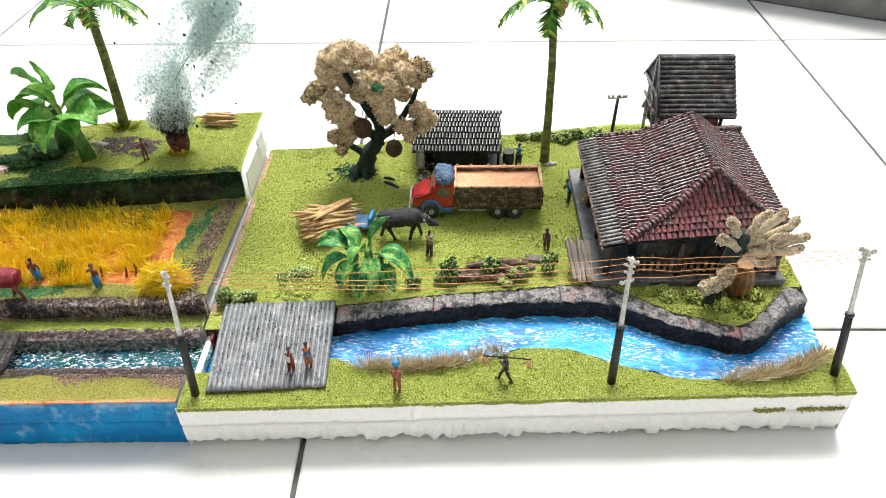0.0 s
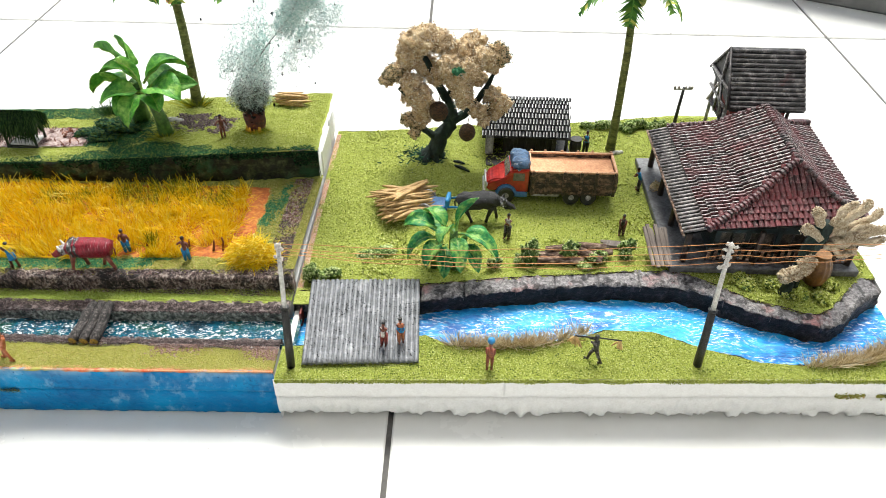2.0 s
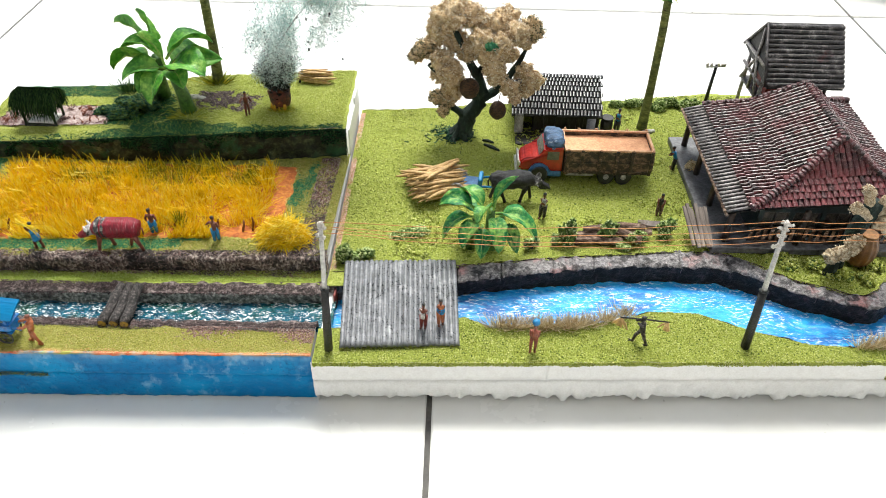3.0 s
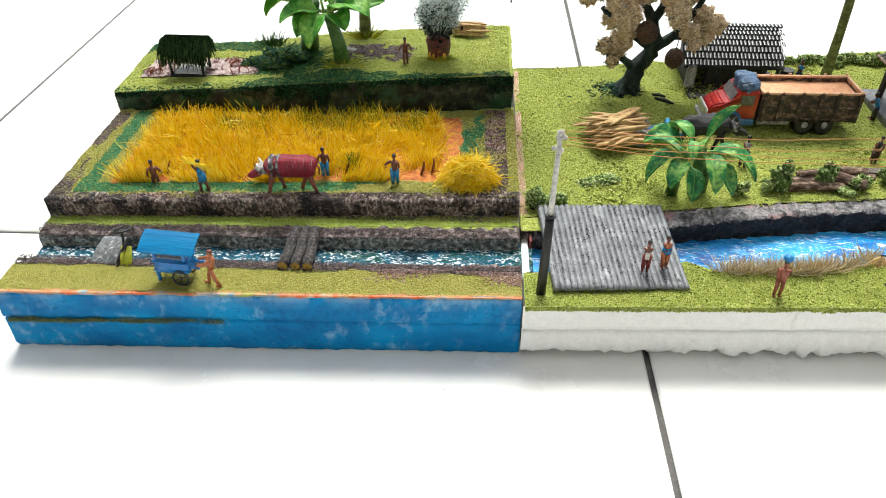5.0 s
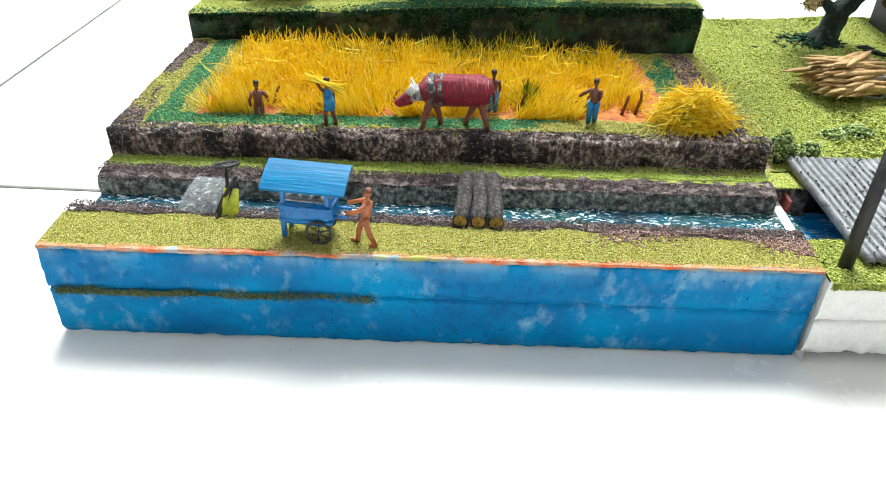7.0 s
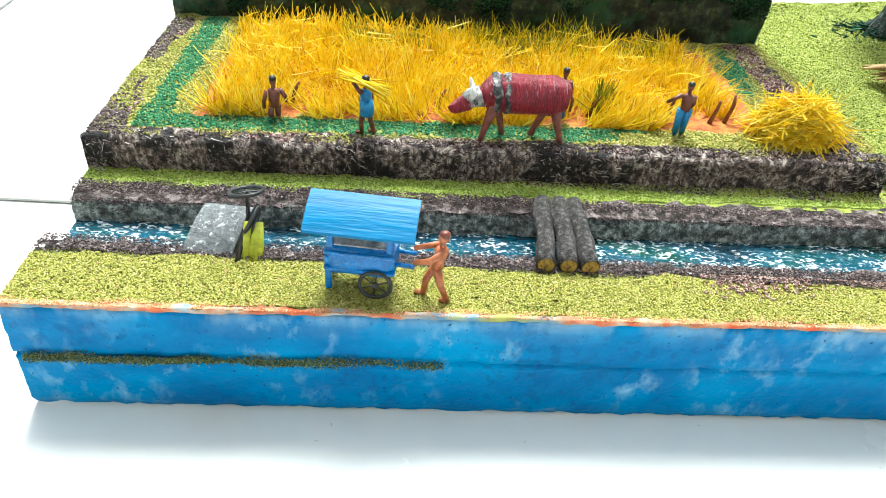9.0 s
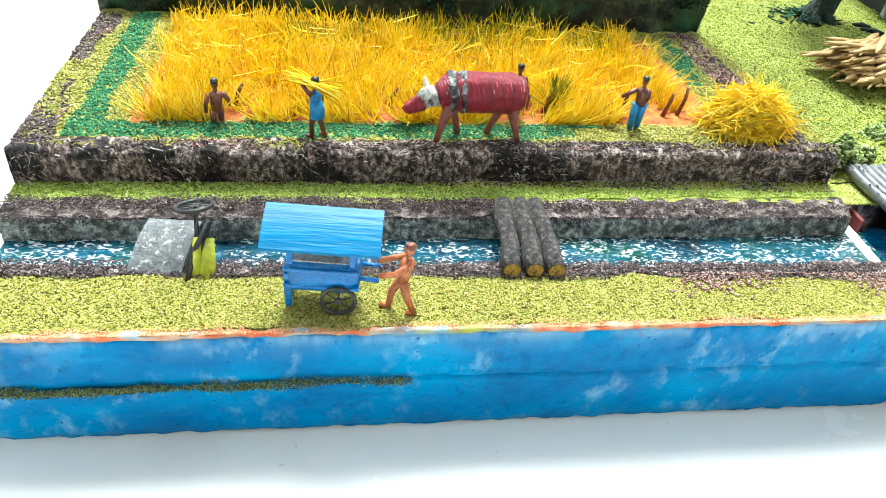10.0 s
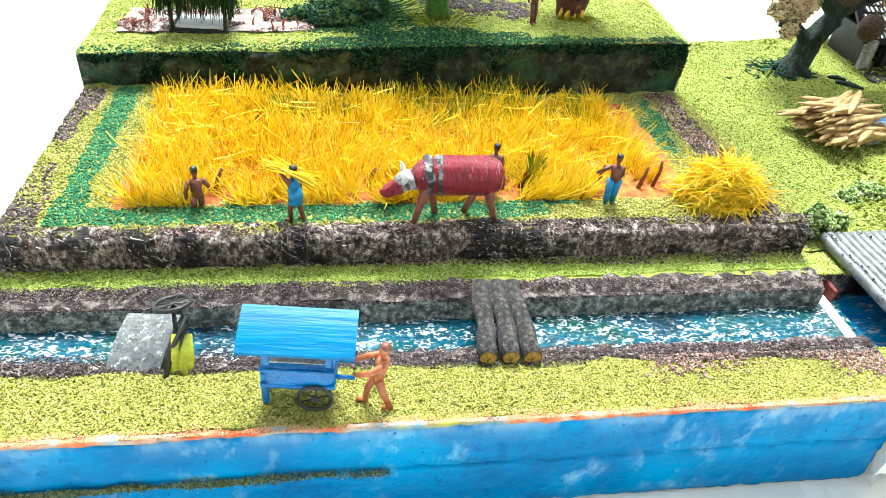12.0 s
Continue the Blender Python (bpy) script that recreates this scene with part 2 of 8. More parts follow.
def grains(name, pts, size, mat, parent, label="", lift=0.3):
    """Loose granules: one small tetrahedron at each point, turned at random."""
    pts = np.asarray(pts, float)
    n = len(pts)
    t = np.array([[1, 1, 1], [1, -1, -1], [-1, 1, -1], [-1, -1, 1]], float) / math.sqrt(3)
    q = rng.normal(size=(n, 4))
    q /= np.linalg.norm(q, axis=1)[:, None]
    w, x, y, z = q.T
    R = np.stack([1 - 2 * (y * y + z * z), 2 * (x * y - z * w), 2 * (x * z + y * w), 2 * (x * y + z * w), 1 - 2 * (x * x + z * z), 2 * (y * z - x * w),
                  2 * (x * z - y * w), 2 * (y * z + x * w), 1 - 2 * (x * x + y * y)], 1).reshape(n, 3, 3)
    s = size * rng.uniform(0.55, 1.35, n)
    v = np.einsum("nij,kj->nki", R, t) * s[:, None, None] * np.array([1, 1, 0.8])
    v += pts[:, None, :] + np.array([0, 0, lift * size])
    base = np.arange(n)[:, None] * 4
    f = np.concatenate([base + np.array(k) for k in ([0, 1, 2], [0, 3, 1], [0, 2, 3], [1, 3, 2])], 0)
    me = bpy.data.meshes.new(name)
    me.vertices.add(n * 4)
    me.vertices.foreach_set("co", v.reshape(-1))
    me.loops.add(len(f) * 3)
    me.loops.foreach_set("vertex_index", f.reshape(-1).astype(np.int32))
    me.polygons.add(len(f))
    me.polygons.foreach_set("loop_start", np.arange(0, len(f) * 3, 3, dtype=np.int32))
    me.update(calc_edges=True)
    me.validate()
    return tagged(part(name, me, mat, parent, label), kind="stuff")


def fibres(name, roots, tips, width, mat, parent, label="", sag=0.15, segs=3):
    """Thin three-sided fibres from root to tip, bent a little."""
    verts, faces = [], []
    for a, t in zip(roots, tips):
        a, t = Vector(a), Vector(t)
        d = t - a
        side = d.cross(Vector((random.random() - 0.5, random.random() - 0.5, random.random() - 0.5))).normalized()
        bend = side * d.length * sag * (random.random() * 2 - 1) - Vector((0, 0, d.length * sag * 0.5 * random.random()))
        n2 = d.cross(side).normalized()
        w = width * random.uniform(0.7, 1.3)
        i0 = len(verts)
        for k in range(segs + 1):
            u = k / segs
            c = a + d * u + bend * (4 * u * (1 - u) * 0.5 + u * u * 0.5)
            r = w * (1 - 0.6 * u)
            for th in (0, 2.094, 4.189):
                verts.append(c + side * (math.cos(th) * r) + n2 * (math.sin(th) * r))
        for k in range(segs):
            b0 = i0 + 3 * k
            for j in range(3):
                faces.append((b0 + j, b0 + (j + 1) % 3, b0 + 3 + (j + 1) % 3, b0 + 3 + j))
    return part(name, np_mesh(name, verts, faces), mat, parent, label)


# ---- room: tiled porch floor, with unseen walls and ceiling added round it ----
TILE, GAP = 0.4, 0.0027
floor = tagged(part("floor", np_mesh("floor", [(-3.6, -2.4, -0.0018), (3.6, -2.4, -0.0018), (3.6, 3.2, -0.0018), (-3.6, 3.2, -0.0018),
                                               (-3.6, -2.4, -0.1), (3.6, -2.4, -0.1), (3.6, 3.2, -0.1), (-3.6, 3.2, -0.1)],
                                    [(0, 1, 2, 3), (7, 6, 5, 4), (0, 4, 5, 1), (1, 5, 6, 2), (2, 6, 7, 3), (3, 7, 4, 0)]), m_grout),
               "floor of white glazed square tiles with dark grey joints", "floor", kind="structure")


def room_wall(name, x0, x1, y0, y1, z0, z1, mat, label):
    bm = bmesh.new()
    box(bm, x0, x1, y0, y1, z0, z1)
    return tagged(part(name, bm, mat), label, "wall", kind="structure")


room_wall("wall_south", -3.75, 3.75, -2.55, -2.4, -0.1, 2.7, m_plaster, "unseen plain white painted wall added to close the porch")
room_wall("wall_east", 3.6, 3.75, -2.4, 3.2, -0.1, 2.7, m_plaster, "unseen plain white painted side wall added to close the porch")
room_wall("wall_west", -3.75, -3.6, -2.4, 3.2, -0.1, 2.7, m_plaster, "unseen plain white painted side wall added to close the porch")
# unseen ceiling, ended early so overhead sky light reaches the boards
bm = bmesh.new()
box(bm, -3.75, 3.75, -2.55, -0.2, 2.7, 2.82)
tagged(part("ceiling", bm, m_plaster), "unseen white porch ceiling, added and cut short to let sky light in", "ceiling", kind="structure")


# ---- left scenery board: blue foam block with river, field and upper terrace ----
LX0, LX1 = -0.2240, -0.0025
board_left = thing("scenery_board", (0, 0, 0), "model landscape board with blue foam front, stream, rice field and upper terrace", "model landscape", "model landscape boards", "structure")


def fbm(x, y, s, seed=0.0):
    return noise.noise(Vector((x * s, y * s, seed))) + 0.5 * noise.noise(Vector((x * s * 2.1, y * s * 2.1, seed + 7)))


def skew(x):
    """How far the terraces drift back towards the seam."""
    return 0.009 * (x - LX0) / (LX1 - LX0)


def front_shift(x):
    """The foam front runs slightly back towards the seam."""
    return 0.0045 * (x - LX0) / (LX1 - LX0)


def upper_y(x):
    """Front edge of the upper terrace."""
    return float(np.interp(x, [LX0, -0.0985, -0.0035], [0.1372, 0.1405, 0.1560]))


def upper_rim(x):
    return float(np.interp(x, [LX0, -0.16, -0.0985, -0.04, -0.0035], [0.0530, 0.0560, 0.0593, 0.0583, 0.0572]))


def upper_back(x):
    return float(np.interp(x, [LX0, -0.16, -0.10, -0.0102], [0.2017, 0.2030, 0.2170, 0.2290]))


def upper_z(x, y):
    v = min(1, max(0, (y - upper_y(x)) / 0.075))
    return upper_rim(x) * (1 - v) + float(np.interp(x, [LX0, -0.1, -0.0035], [0.0545, 0.0580, 0.0580])) * v


def field_z(x, s):
    """The field dips a little towards its far right corner."""
    return 0.0424 - 0.0058 * max(0, (x - LX0) / (LX1 - LX0)) * max(0, min(1, (s - 0.06) / 0.08))


def sheet(name, x0, x1, rows, nx, mat, parent, jitter=0.0006, label="", ends=0.0, wave=0.0, drift=1.0):
    """A strip of ground: rows of (y, z) from front to back, swept along x with a rough surface; closed down to ends."""
    verts, faces = [], []
    n = len(rows)
    for i in range(nx + 1):
        x = x0 + (x1 - x0) * i / nx
        for k, (y, z) in enumerate(rows):
            a = jitter * fbm(x, y + z, 260, k * 0.37)
            bq = jitter * fbm(x, y - z, 240, 40 + k * 0.31)
            w = wave * fbm(x, 0, 38, 3.3)
            verts.append((x, y + skew(x) * drift * min(1, max(0, y / 0.06)) + front_shift(x) * max(0, min(1, 1 - (y + 0.006) / 0.02)) + a + w, z + bq))
    for i in range(nx):
        for k in range(n - 1):
            faces.append((i * n + k, (i + 1) * n + k, (i + 1) * n + k + 1, i * n + k + 1))
    if ends:
        low = len(verts)
        for i in (0, nx):
            for k in range(n):
                v = verts[i * n + k]
                verts.append((v[0], v[1], ends))
        for k in range(n - 1):
            faces.append((k + 1, low + k + 1, low + k, k))
            faces.append((nx * n + k, low + n + k, low + n + k + 1, nx * n + k + 1))
    return part(name, np_mesh(name, verts, faces, smooth=True), mat, parent, label)


def steps(a, b, n):
    return [(a[0] + (b[0] - a[0]) * i / n, a[1] + (b[1] - a[1]) * i / n) for i in range(n + 1)]


# foam: two glued layers, the blue paint worn white on the edges
front = steps((-0.0052, 0.0003), (-0.0062, 0.0030), 2) + steps((-0.0058, 0.006), (-0.006, 0.0165), 6) + [(-0.0045, 0.0172)] + steps((-0.0062, 0.0179), (-0.0055, 0.0309), 8) + [(-0.0046, 0.0311)]
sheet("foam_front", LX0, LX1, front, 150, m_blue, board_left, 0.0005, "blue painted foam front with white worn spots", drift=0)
bm = bmesh.new()
box(bm, LX0 + 0.001, LX1 - 0.0005, 0.0012, 0.199, 0.0005, 0.0205, 0.0008)
box(bm, LX0 + 0.001, LX1 - 0.0005, 0.0012, 0.017, 0.0205, 0.0312, 0.0005)
box(bm, LX0 + 0.001, LX1 - 0.0005, 0.046, 0.199, 0.0205, 0.0312, 0.0005)
box(bm, LX0 + 0.001, LX1 - 0.0005, 0.166, 0.199, 0.0312, 0.0500, 0.0005)
box(bm, -0.11, LX1 - 0.0005, 0.199, 0.214, 0.0005, 0.054, 0.0005)
part("foam_block", bm, m_foam, board_left, "white foam body")

# moss streak along the glue line 
front_bank = sheet("front_bank", LX0, LX1, steps((-0.0055, 0.0314), (0.014, 0.0317), 8), 110, m_olive, board_left, 0.0004, "yellow-green turf bank", drift=0)
sheet("bank_shoulder", LX0, LX1, steps((0.0135, 0.0322), (0.018, 0.0312), 3) + steps((0.019, 0.029), (0.0205, 0.023), 3), 150, m_soil, board_left, 0.0011, "brown soil shoulder", wave=0.0012)
sheet("far_river_wall", LX0, LX1, steps((0.0335, 0.022), (0.034, 0.0305), 5) + [(0.0348, 0.0316)], 150, m_rivwall, board_left, 0.0008, "grey stone river wall", wave=0.0008)
sheet("wall_shoulder", LX0, LX1, steps((0.0345, 0.0316), (0.0405, 0.0328), 4), 150, m_soil, board_left, 0.0012, wave=0.0012)
sheet("middle_bank", LX0, LX1, steps((0.0395, 0.0324), (0.05, 0.0326), 5), 110, m_lime, board_left, 0.0005, "lime turf strip")
sheet("field_wall", LX0, LX1, steps((0.0485, 0.0318), (0.0472, 0.0415), 8) + steps((0.0478, 0.0423), (0.053, 0.0424), 3), 190, m_bank, board_left, 0.0013, "black and brown terrace wall rubbed with white", ends=0.031)
verts, faces, NX, NY = [], [], 100, 40
for i in range(NX + 1):
    x = LX0 + (LX1 - LX0) * i / NX
    for k in range(NY + 1):
        y = 0.051 + (upper_y(x) + 0.004 - skew(x) - 0.051) * k / NY
        verts.append((x, y + skew(x), field_z(x, y) - 0.0003 + 0.0005 * fbm(x, y, 180, 3)))
for i in range(NX):
    for k in range(NY):
        q = i * (NY + 1) + k
        faces.append((q, q + NY + 1, q + NY + 2, q + 1))
part("field_ground", np_mesh("field_ground", verts, faces, smooth=True), m_olive, board_left, "field ground")
# upper terrace: rough mossy face, rolled rim, turf and ends
verts, faces, NX, NZ = [], [], 190, 12
for i in range(NX + 1):
    x = LX0 - 0.001 + (LX1 - LX0) * i / NX
    base = field_z(x, 0.135) - 0.002
    for k in range(NZ + 1):
        u = k / NZ
        z = base + (upper_rim(x) - 0.0004 - base) * u
        y = upper_y(x) + 0.0018 * (1 - u) + 0.0022 * fbm(x, z, 120, 2) * (1 - u * 0.5) + 0.0012 * fbm(x, z, 330, 5) + (0.0025 if k == NZ else 0)
        verts.append((x, y, z))
for i in range(NX):
    for k in range(NZ):
        q = i * (NZ + 1) + k
        faces.append((q, q + NZ + 1, q + NZ + 2, q + 1))
part("upper_wall", np_mesh("upper_wall", verts, faces, smooth=True), m_mossbank, board_left, "dark mossy terrace face")
verts, faces, NX, NY = [], [], 110, 30
for i in range(NX + 1):
    x = LX0 - 0.0015 + (LX1 - LX0) * i / NX
    for k in range(NY + 1):
        y = upper_y(x) + 0.001 + (upper_back(x) - upper_y(x) - 0.001) * k / NY
        verts.append((x + 0.0008 * fbm(y, 0, 90, 4), y, upper_z(x, y) + 0.0006 * fbm(x, y, 140, 6) - (0.0008 if k == 0 else 0)))
top = len(verts)
for i in (0, NX):
    for k in range(NY + 1):
        v = verts[i * (NY + 1) + k]
        verts.append((v[0] + 0.0006 * fbm(v[1], 3, 200, 1), v[1], 0.0315))
for i in range(NX):
    for k in range(NY):
        q = i * (NY + 1) + k
        faces.append((q, q + NY + 1, q + NY + 2, q + 1))
flip = NX * (NY + 1)
for k in range(NY):
    faces.append((k + 1, top + k + 1, top + k, k))
    faces.append((flip + k, top + NY + 1 + k, top + NY + 2 + k, flip + k + 1))
me = np_mesh("upper_ground", verts, faces, (m_lime, m_foam), [0] * (NX * NY) + [0, 1] * NY, smooth=True)
part("upper_ground", me, None, board_left, "upper terrace turf with a bare foam end")

# stream, varnished
m_stream, nt, nodes, links, b = material("dark_teal_varnished_stream")
co = coords(nt, 1.0, (0.55, 1, 1))
f1 = noise_tex(nt, co, 330, 4, 0.7)
warp = nodes.new("ShaderNodeVectorMath")
warp.operation = "MULTIPLY_ADD"
wn1 = nodes.new("ShaderNodeTexNoise")
wn1.inputs["Scale"].default_value = 420
links.new(co, wn1.inputs["Vector"])
links.new(wn1.outputs["Color"], warp.inputs[0])
warp.inputs[1].default_value = (0.0016, 0.0016, 0.0)
links.new(co, warp.inputs[2])
f2 = noise_tex(nt, coords(nt), 38, 4, 0.6)
deep = ramp(nt, f2, [(0.35, (0.003, 0.025, 0.045)), (0.5, (0.006, 0.09, 0.15)), (0.62, (0.006, 0.065, 0.05))])
vor = nodes.new("ShaderNodeTexVoronoi")
vor.feature = "F1"
vor.inputs["Scale"].default_value = 780
links.new(warp.outputs[0], vor.inputs["Vector"])
# ripple rings whitened in the base colour as reflected sky glints
foam = ramp(nt, vor.outputs[0], [(0.30, (0, 0, 0)), (0.37, (1, 1, 1)), (0.50, (1, 1, 1)), (0.57, (0, 0, 0))])
foam = mix(nt, 1.0, foam, ramp(nt, noise_tex(nt, co, 700, 3, 0.6), [(0.46, (0, 0, 0)), (0.54, (1, 1, 1))]), "MULTIPLY")
patch = ramp(nt, noise_tex(nt, co, 130, 5, 0.75), [(0.42, (0, 0, 0)), (0.48, (1, 1, 1))])
foam = mix(nt, 1.0, foam, patch, "MULTIPLY")
links.new(mix(nt, foam, deep, (0.75, 0.83, 0.86)), b.inputs["Base Color"])
b.inputs["Roughness"].default_value = 0.06
b.inputs["Coat Weight"].default_value = 0.2
bump(nt, b, mix(nt, 0.5, vor.outputs[0], f1), 1.0, 0.0022)
sheet("stream_water", LX0 + 0.0005, LX1 + 0.006, steps((0.0165, 0.0255), (0.0355, 0.0255), 10), 120, m_stream, board_left, 0.0002, "dark teal varnished water with white sky glints painted on its ripples")


# ---- right scenery board: white foam block with village green, bridge and blue river ----
RX1 = 0.318
board_right = thing("scenery_board", (0, 0, 0), "model landscape board of white foam with lime turf, blue river and stone embankment", "model landscape", "model landscape boards", "structure")


def gz(y):
    """Height of the village green."""
    return 0.0308 + 0.010 * max(y, -0.01)


def y_front(x):
    return -0.0045 + 0.0115 * max(0, x) / RX1


def y_back(x):
    return lerp(x, [0, 0.032, 0.087, 0.187, 0.24, 0.32], [0.2205, 0.2225, 0.2315, 0.242, 0.253, 0.2535])


def y_near(x):
    return lerp(x, [0, 0.05, 0.069, 0.083, 0.11, 0.14, 0.163, 0.186, 0.209, 0.235, 0.256, 0.29, 0.312, 0.318],
                [0.017, 0.019, 0.027, 0.020, 0.0205, 0.026, 0.034, 0.033, 0.023, 0.0145, 0.0135, 0.019, 0.033, 0.034])


def y_edge(x):
    return lerp(x, [0, 0.05, 0.068, 0.103, 0.142, 0.175, 0.205, 0.217, 0.243, 0.270, 0.279, 0.288, 0.300, 0.314, 0.32],
                [0.048, 0.049, 0.052, 0.0595, 0.0655, 0.068, 0.0675, 0.064, 0.050, 0.0415, 0.0405, 0.0445, 0.0565, 0.067, 0.069])


def y_cope(x):
    return lerp(x, [0, 0.05, 0.066, 0.102, 0.136, 0.185, 0.208, 0.219, 0.245, 0.270, 0.276, 0.284, 0.296, 0.309, 0.32],
                [0.056, 0.058, 0.0635, 0.069, 0.0735, 0.079, 0.0795, 0.074, 0.058, 0.0485, 0.0490, 0.0530, 0.0655, 0.0775, 0.0785])


def strip(name, x0, x1, lo, hi, nx, ny, z, mat, parent, label="", rough=0.0005):
    """Ground between two curves."""
    verts, faces = [], []
    for i in range(nx + 1):
        x = x0 + (x1 - x0) * i / nx
        a, c = lo(x), hi(x)
        for k in range(ny + 1):
            y = a + (c - a) * k / ny
            verts.append((x + rough * fbm(x, y, 210, 9) * (0 < i < nx), y, z(x, y) + rough * fbm(x, y, 150, 2) + 2 * rough * fbm(x, y, 30, 5)))
    for i in range(nx):
        for k in range(ny):
            q = i * (ny + 1) + k
            faces.append((q, q + ny + 1, q + ny + 2, q + 1))
    return part(name, np_mesh(name, verts, faces, smooth=True), mat, parent, label)


def curtain(name, x0, x1, curve, z0, z1, nx, nz, mat, parent, label="", rough=0.0006, lean=0.0):
    """A rough upright face under a curve."""
    verts, faces = [], []
    for i in range(nx + 1):
        x = x0 + (x1 - x0) * i / nx
        for k in range(nz + 1):
            z = z0 + (z1 - z0) * k / nz
            verts.append((x + rough * fbm(z, x, 300, 4), curve(x) + lean * (z1 - z) + rough * fbm(x, z, 220, 6) + rough * fbm(x, z, 60, 1), z + (rough * fbm(x, 0, 300, k) if k == nz else 0)))
    for i in range(nx):
        for k in range(nz):
            q = i * (nz + 1) + k
            faces.append((q, q + nz + 1, q + nz + 2, q + 1))
    return part(name, np_mesh(name, verts, faces, smooth=True), mat, parent, label)


# foam front: a cut face above, torn lumps along the floor
verts, faces = [], []
NX, rows = 620, [0.0004, 0.0012, 0.0022, 0.0033, 0.0045, 0.007, 0.0095, 0.0115, 0.0145, 0.0163, 0.0168, 0.0173, 0.02, 0.024, 0.028, 0.0308]
for i in range(NX + 1):
    x = -0.0022 + (RX1 + 0.0022) * i / NX
    lump = max(0, 0.35 + fbm(x, 0, 130, 1) + 0.4 * fbm(x, 3, 420, 2)) * lerp(x, [0, 0.05, 0.12, 0.32], [0.3, 0.8, 1.7, 1.9])
    for k, z in enumerate(rows):
        under = max(0, (0.0065 - z) / 0.0065)
        y = y_front(x) + 0.0075 * under ** 1.5 * (1 - 0.6 * min(1, lump)) + (0.0022 if k == 10 else 0.0004 if k in (9, 11) else 0) + (0.0009 if abs(x - 0.1085) < 0.0005 and k > 11 else 0)
        y -= 0.0018 * max(0, fbm(x, z * 0.6, 330, 21)) * min(1, under * 2.2) * min(1, lump + 0.2)
        y += (0.0015 if z < 0.013 else 0.00025) * fbm(x, z, 190, 8) - 0.0006 * lump * math.exp(-((z - 0.006) / 0.004) ** 2)
        verts.append((x, y, z + (0.0006 * fbm(x, z, 160, 12) if 0 < k < len(rows) - 1 else 0)))
n = len(rows)
for i in range(NX):
    for k in range(n - 1):
        faces.append((i * n + k, (i + 1) * n + k, (i + 1) * n + k + 1, i * n + k + 1))
part("foam_front", np_mesh("foam_front", verts, faces, smooth=True), m_foam, board_right, "cut white foam front with a torn lower edge")
bm = bmesh.new()
box(bm, -0.0005, RX1 - 0.002, 0.009, 0.215, 0.0004, 0.0145, 0.0008)
box(bm, -0.0005, RX1 - 0.001, 0.0815, 0.214, 0.0145, 0.0302, 0.0008)
box(bm, 0.2, RX1 - 0.001, 0.214, 0.247, 0.0004, 0.0312, 0.0008)
box(bm, 0.09, 0.2, 0.214, 0.225, 0.0004, 0.0312, 0.0008)
part("foam_block", bm, m_foam, board_right, "white foam body")
curtain("foam_back", -0.0005, RX1, y_back, 0.0004, 0.0328, 60, 4, m_foam, board_right)


def side(name, x, y0, y1, mat):
    """Rough end face of the board."""
    verts, faces = [], []
    for i in range(41):
        y = y0 + (y1 - y0) * i / 40
        for k in range(7):
            z = 0.0004 + (gz(y) - 0.0012) * k / 6
            verts.append((x + 0.0007 * fbm(y, z, 120, 3), y, z))
    for i in range(40):
        for k in range(6):
            q = i * 7 + k
            faces.append((q, q + 7, q + 8, q + 1))
    return part(name, np_mesh(name, verts, faces, smooth=True), mat, board_right)


side("foam_end", -0.0012, y_front(0), 0.017, m_foam)
side("foam_end", -0.0012, 0.056, 0.2203, m_foam)
side("foam_end", RX1, y_front(RX1), 0.034, m_foam)
side("foam_end", RX1, 0.069, 0.2530, m_foam)

strip("near_bank", -0.0015, RX1, y_front, y_near, 130, 14, lambda x, y: gz(y) - 0.0004, m_lime, board_right, "lime turf river bank")
curtain("near_bank_edge", 0.0, RX1, lambda x: y_near(x) + 0.0002, 0.015, 0.0308, 150, 6, m_soil, board_right, "dark soil edge of the bank", 0.0008, 0.25)
def over_lip(x):
    """How far down the turf hangs over the front edge."""
    return 0.0026 + 0.0012 * fbm(x, 0, 70, 14)


curtain("turf_lip", -0.0015, RX1, lambda x: y_front(x) - 0.0005, 0.0290, 0.0308, 160, 3, m_lime, board_right, "", 0.0004)
curtain("turf_edge", 0.0, RX1, lambda x: y_cope(x) + 0.0001, 0.0285, 0.0322, 160, 3, m_soil, board_right, "", 0.0006)
strip("village_green", -0.0015, RX1, y_cope, y_back, 120, 60, lambda x, y: gz(y), m_lime, board_right, "lime turf village green")

# painted river
m_river, nt, nodes, links, b = material("painted_blue_river")
co = coords(nt, 1.0, (0.36, 1, 1))
warp = nodes.new("ShaderNodeVectorMath")
warp.operation = "MULTIPLY_ADD"
wn1 = nodes.new("ShaderNodeTexNoise")
wn1.inputs["Scale"].default_value = 45
links.new(co, wn1.inputs["Vector"])
links.new(wn1.outputs["Color"], warp.inputs[0])
warp.inputs[1].default_value = (0.012, 0.012, 0.0)
links.new(co, warp.inputs[2])
f1 = noise_tex(nt, warp.outputs[0], 300, 5, 0.7)
f2 = noise_tex(nt, co, 50, 4, 0.65)
colr = ramp(nt, f2, [(0.34, (0.0, 0.07, 0.33)), (0.5, (0.0, 0.20, 0.62)), (0.66, (0.015, 0.42, 0.82))])
colr = mix(nt, ramp(nt, f1, [(0.45, (0, 0, 0)), (0.62, (0.8, 0.8, 0.8))]), colr, (0.04, 0.46, 0.85))
streak = ramp(nt, noise_tex(nt, warp.outputs[0], 900, 5, 0.7), [(0.53, (0, 0, 0)), (0.61, (1, 1, 1))])
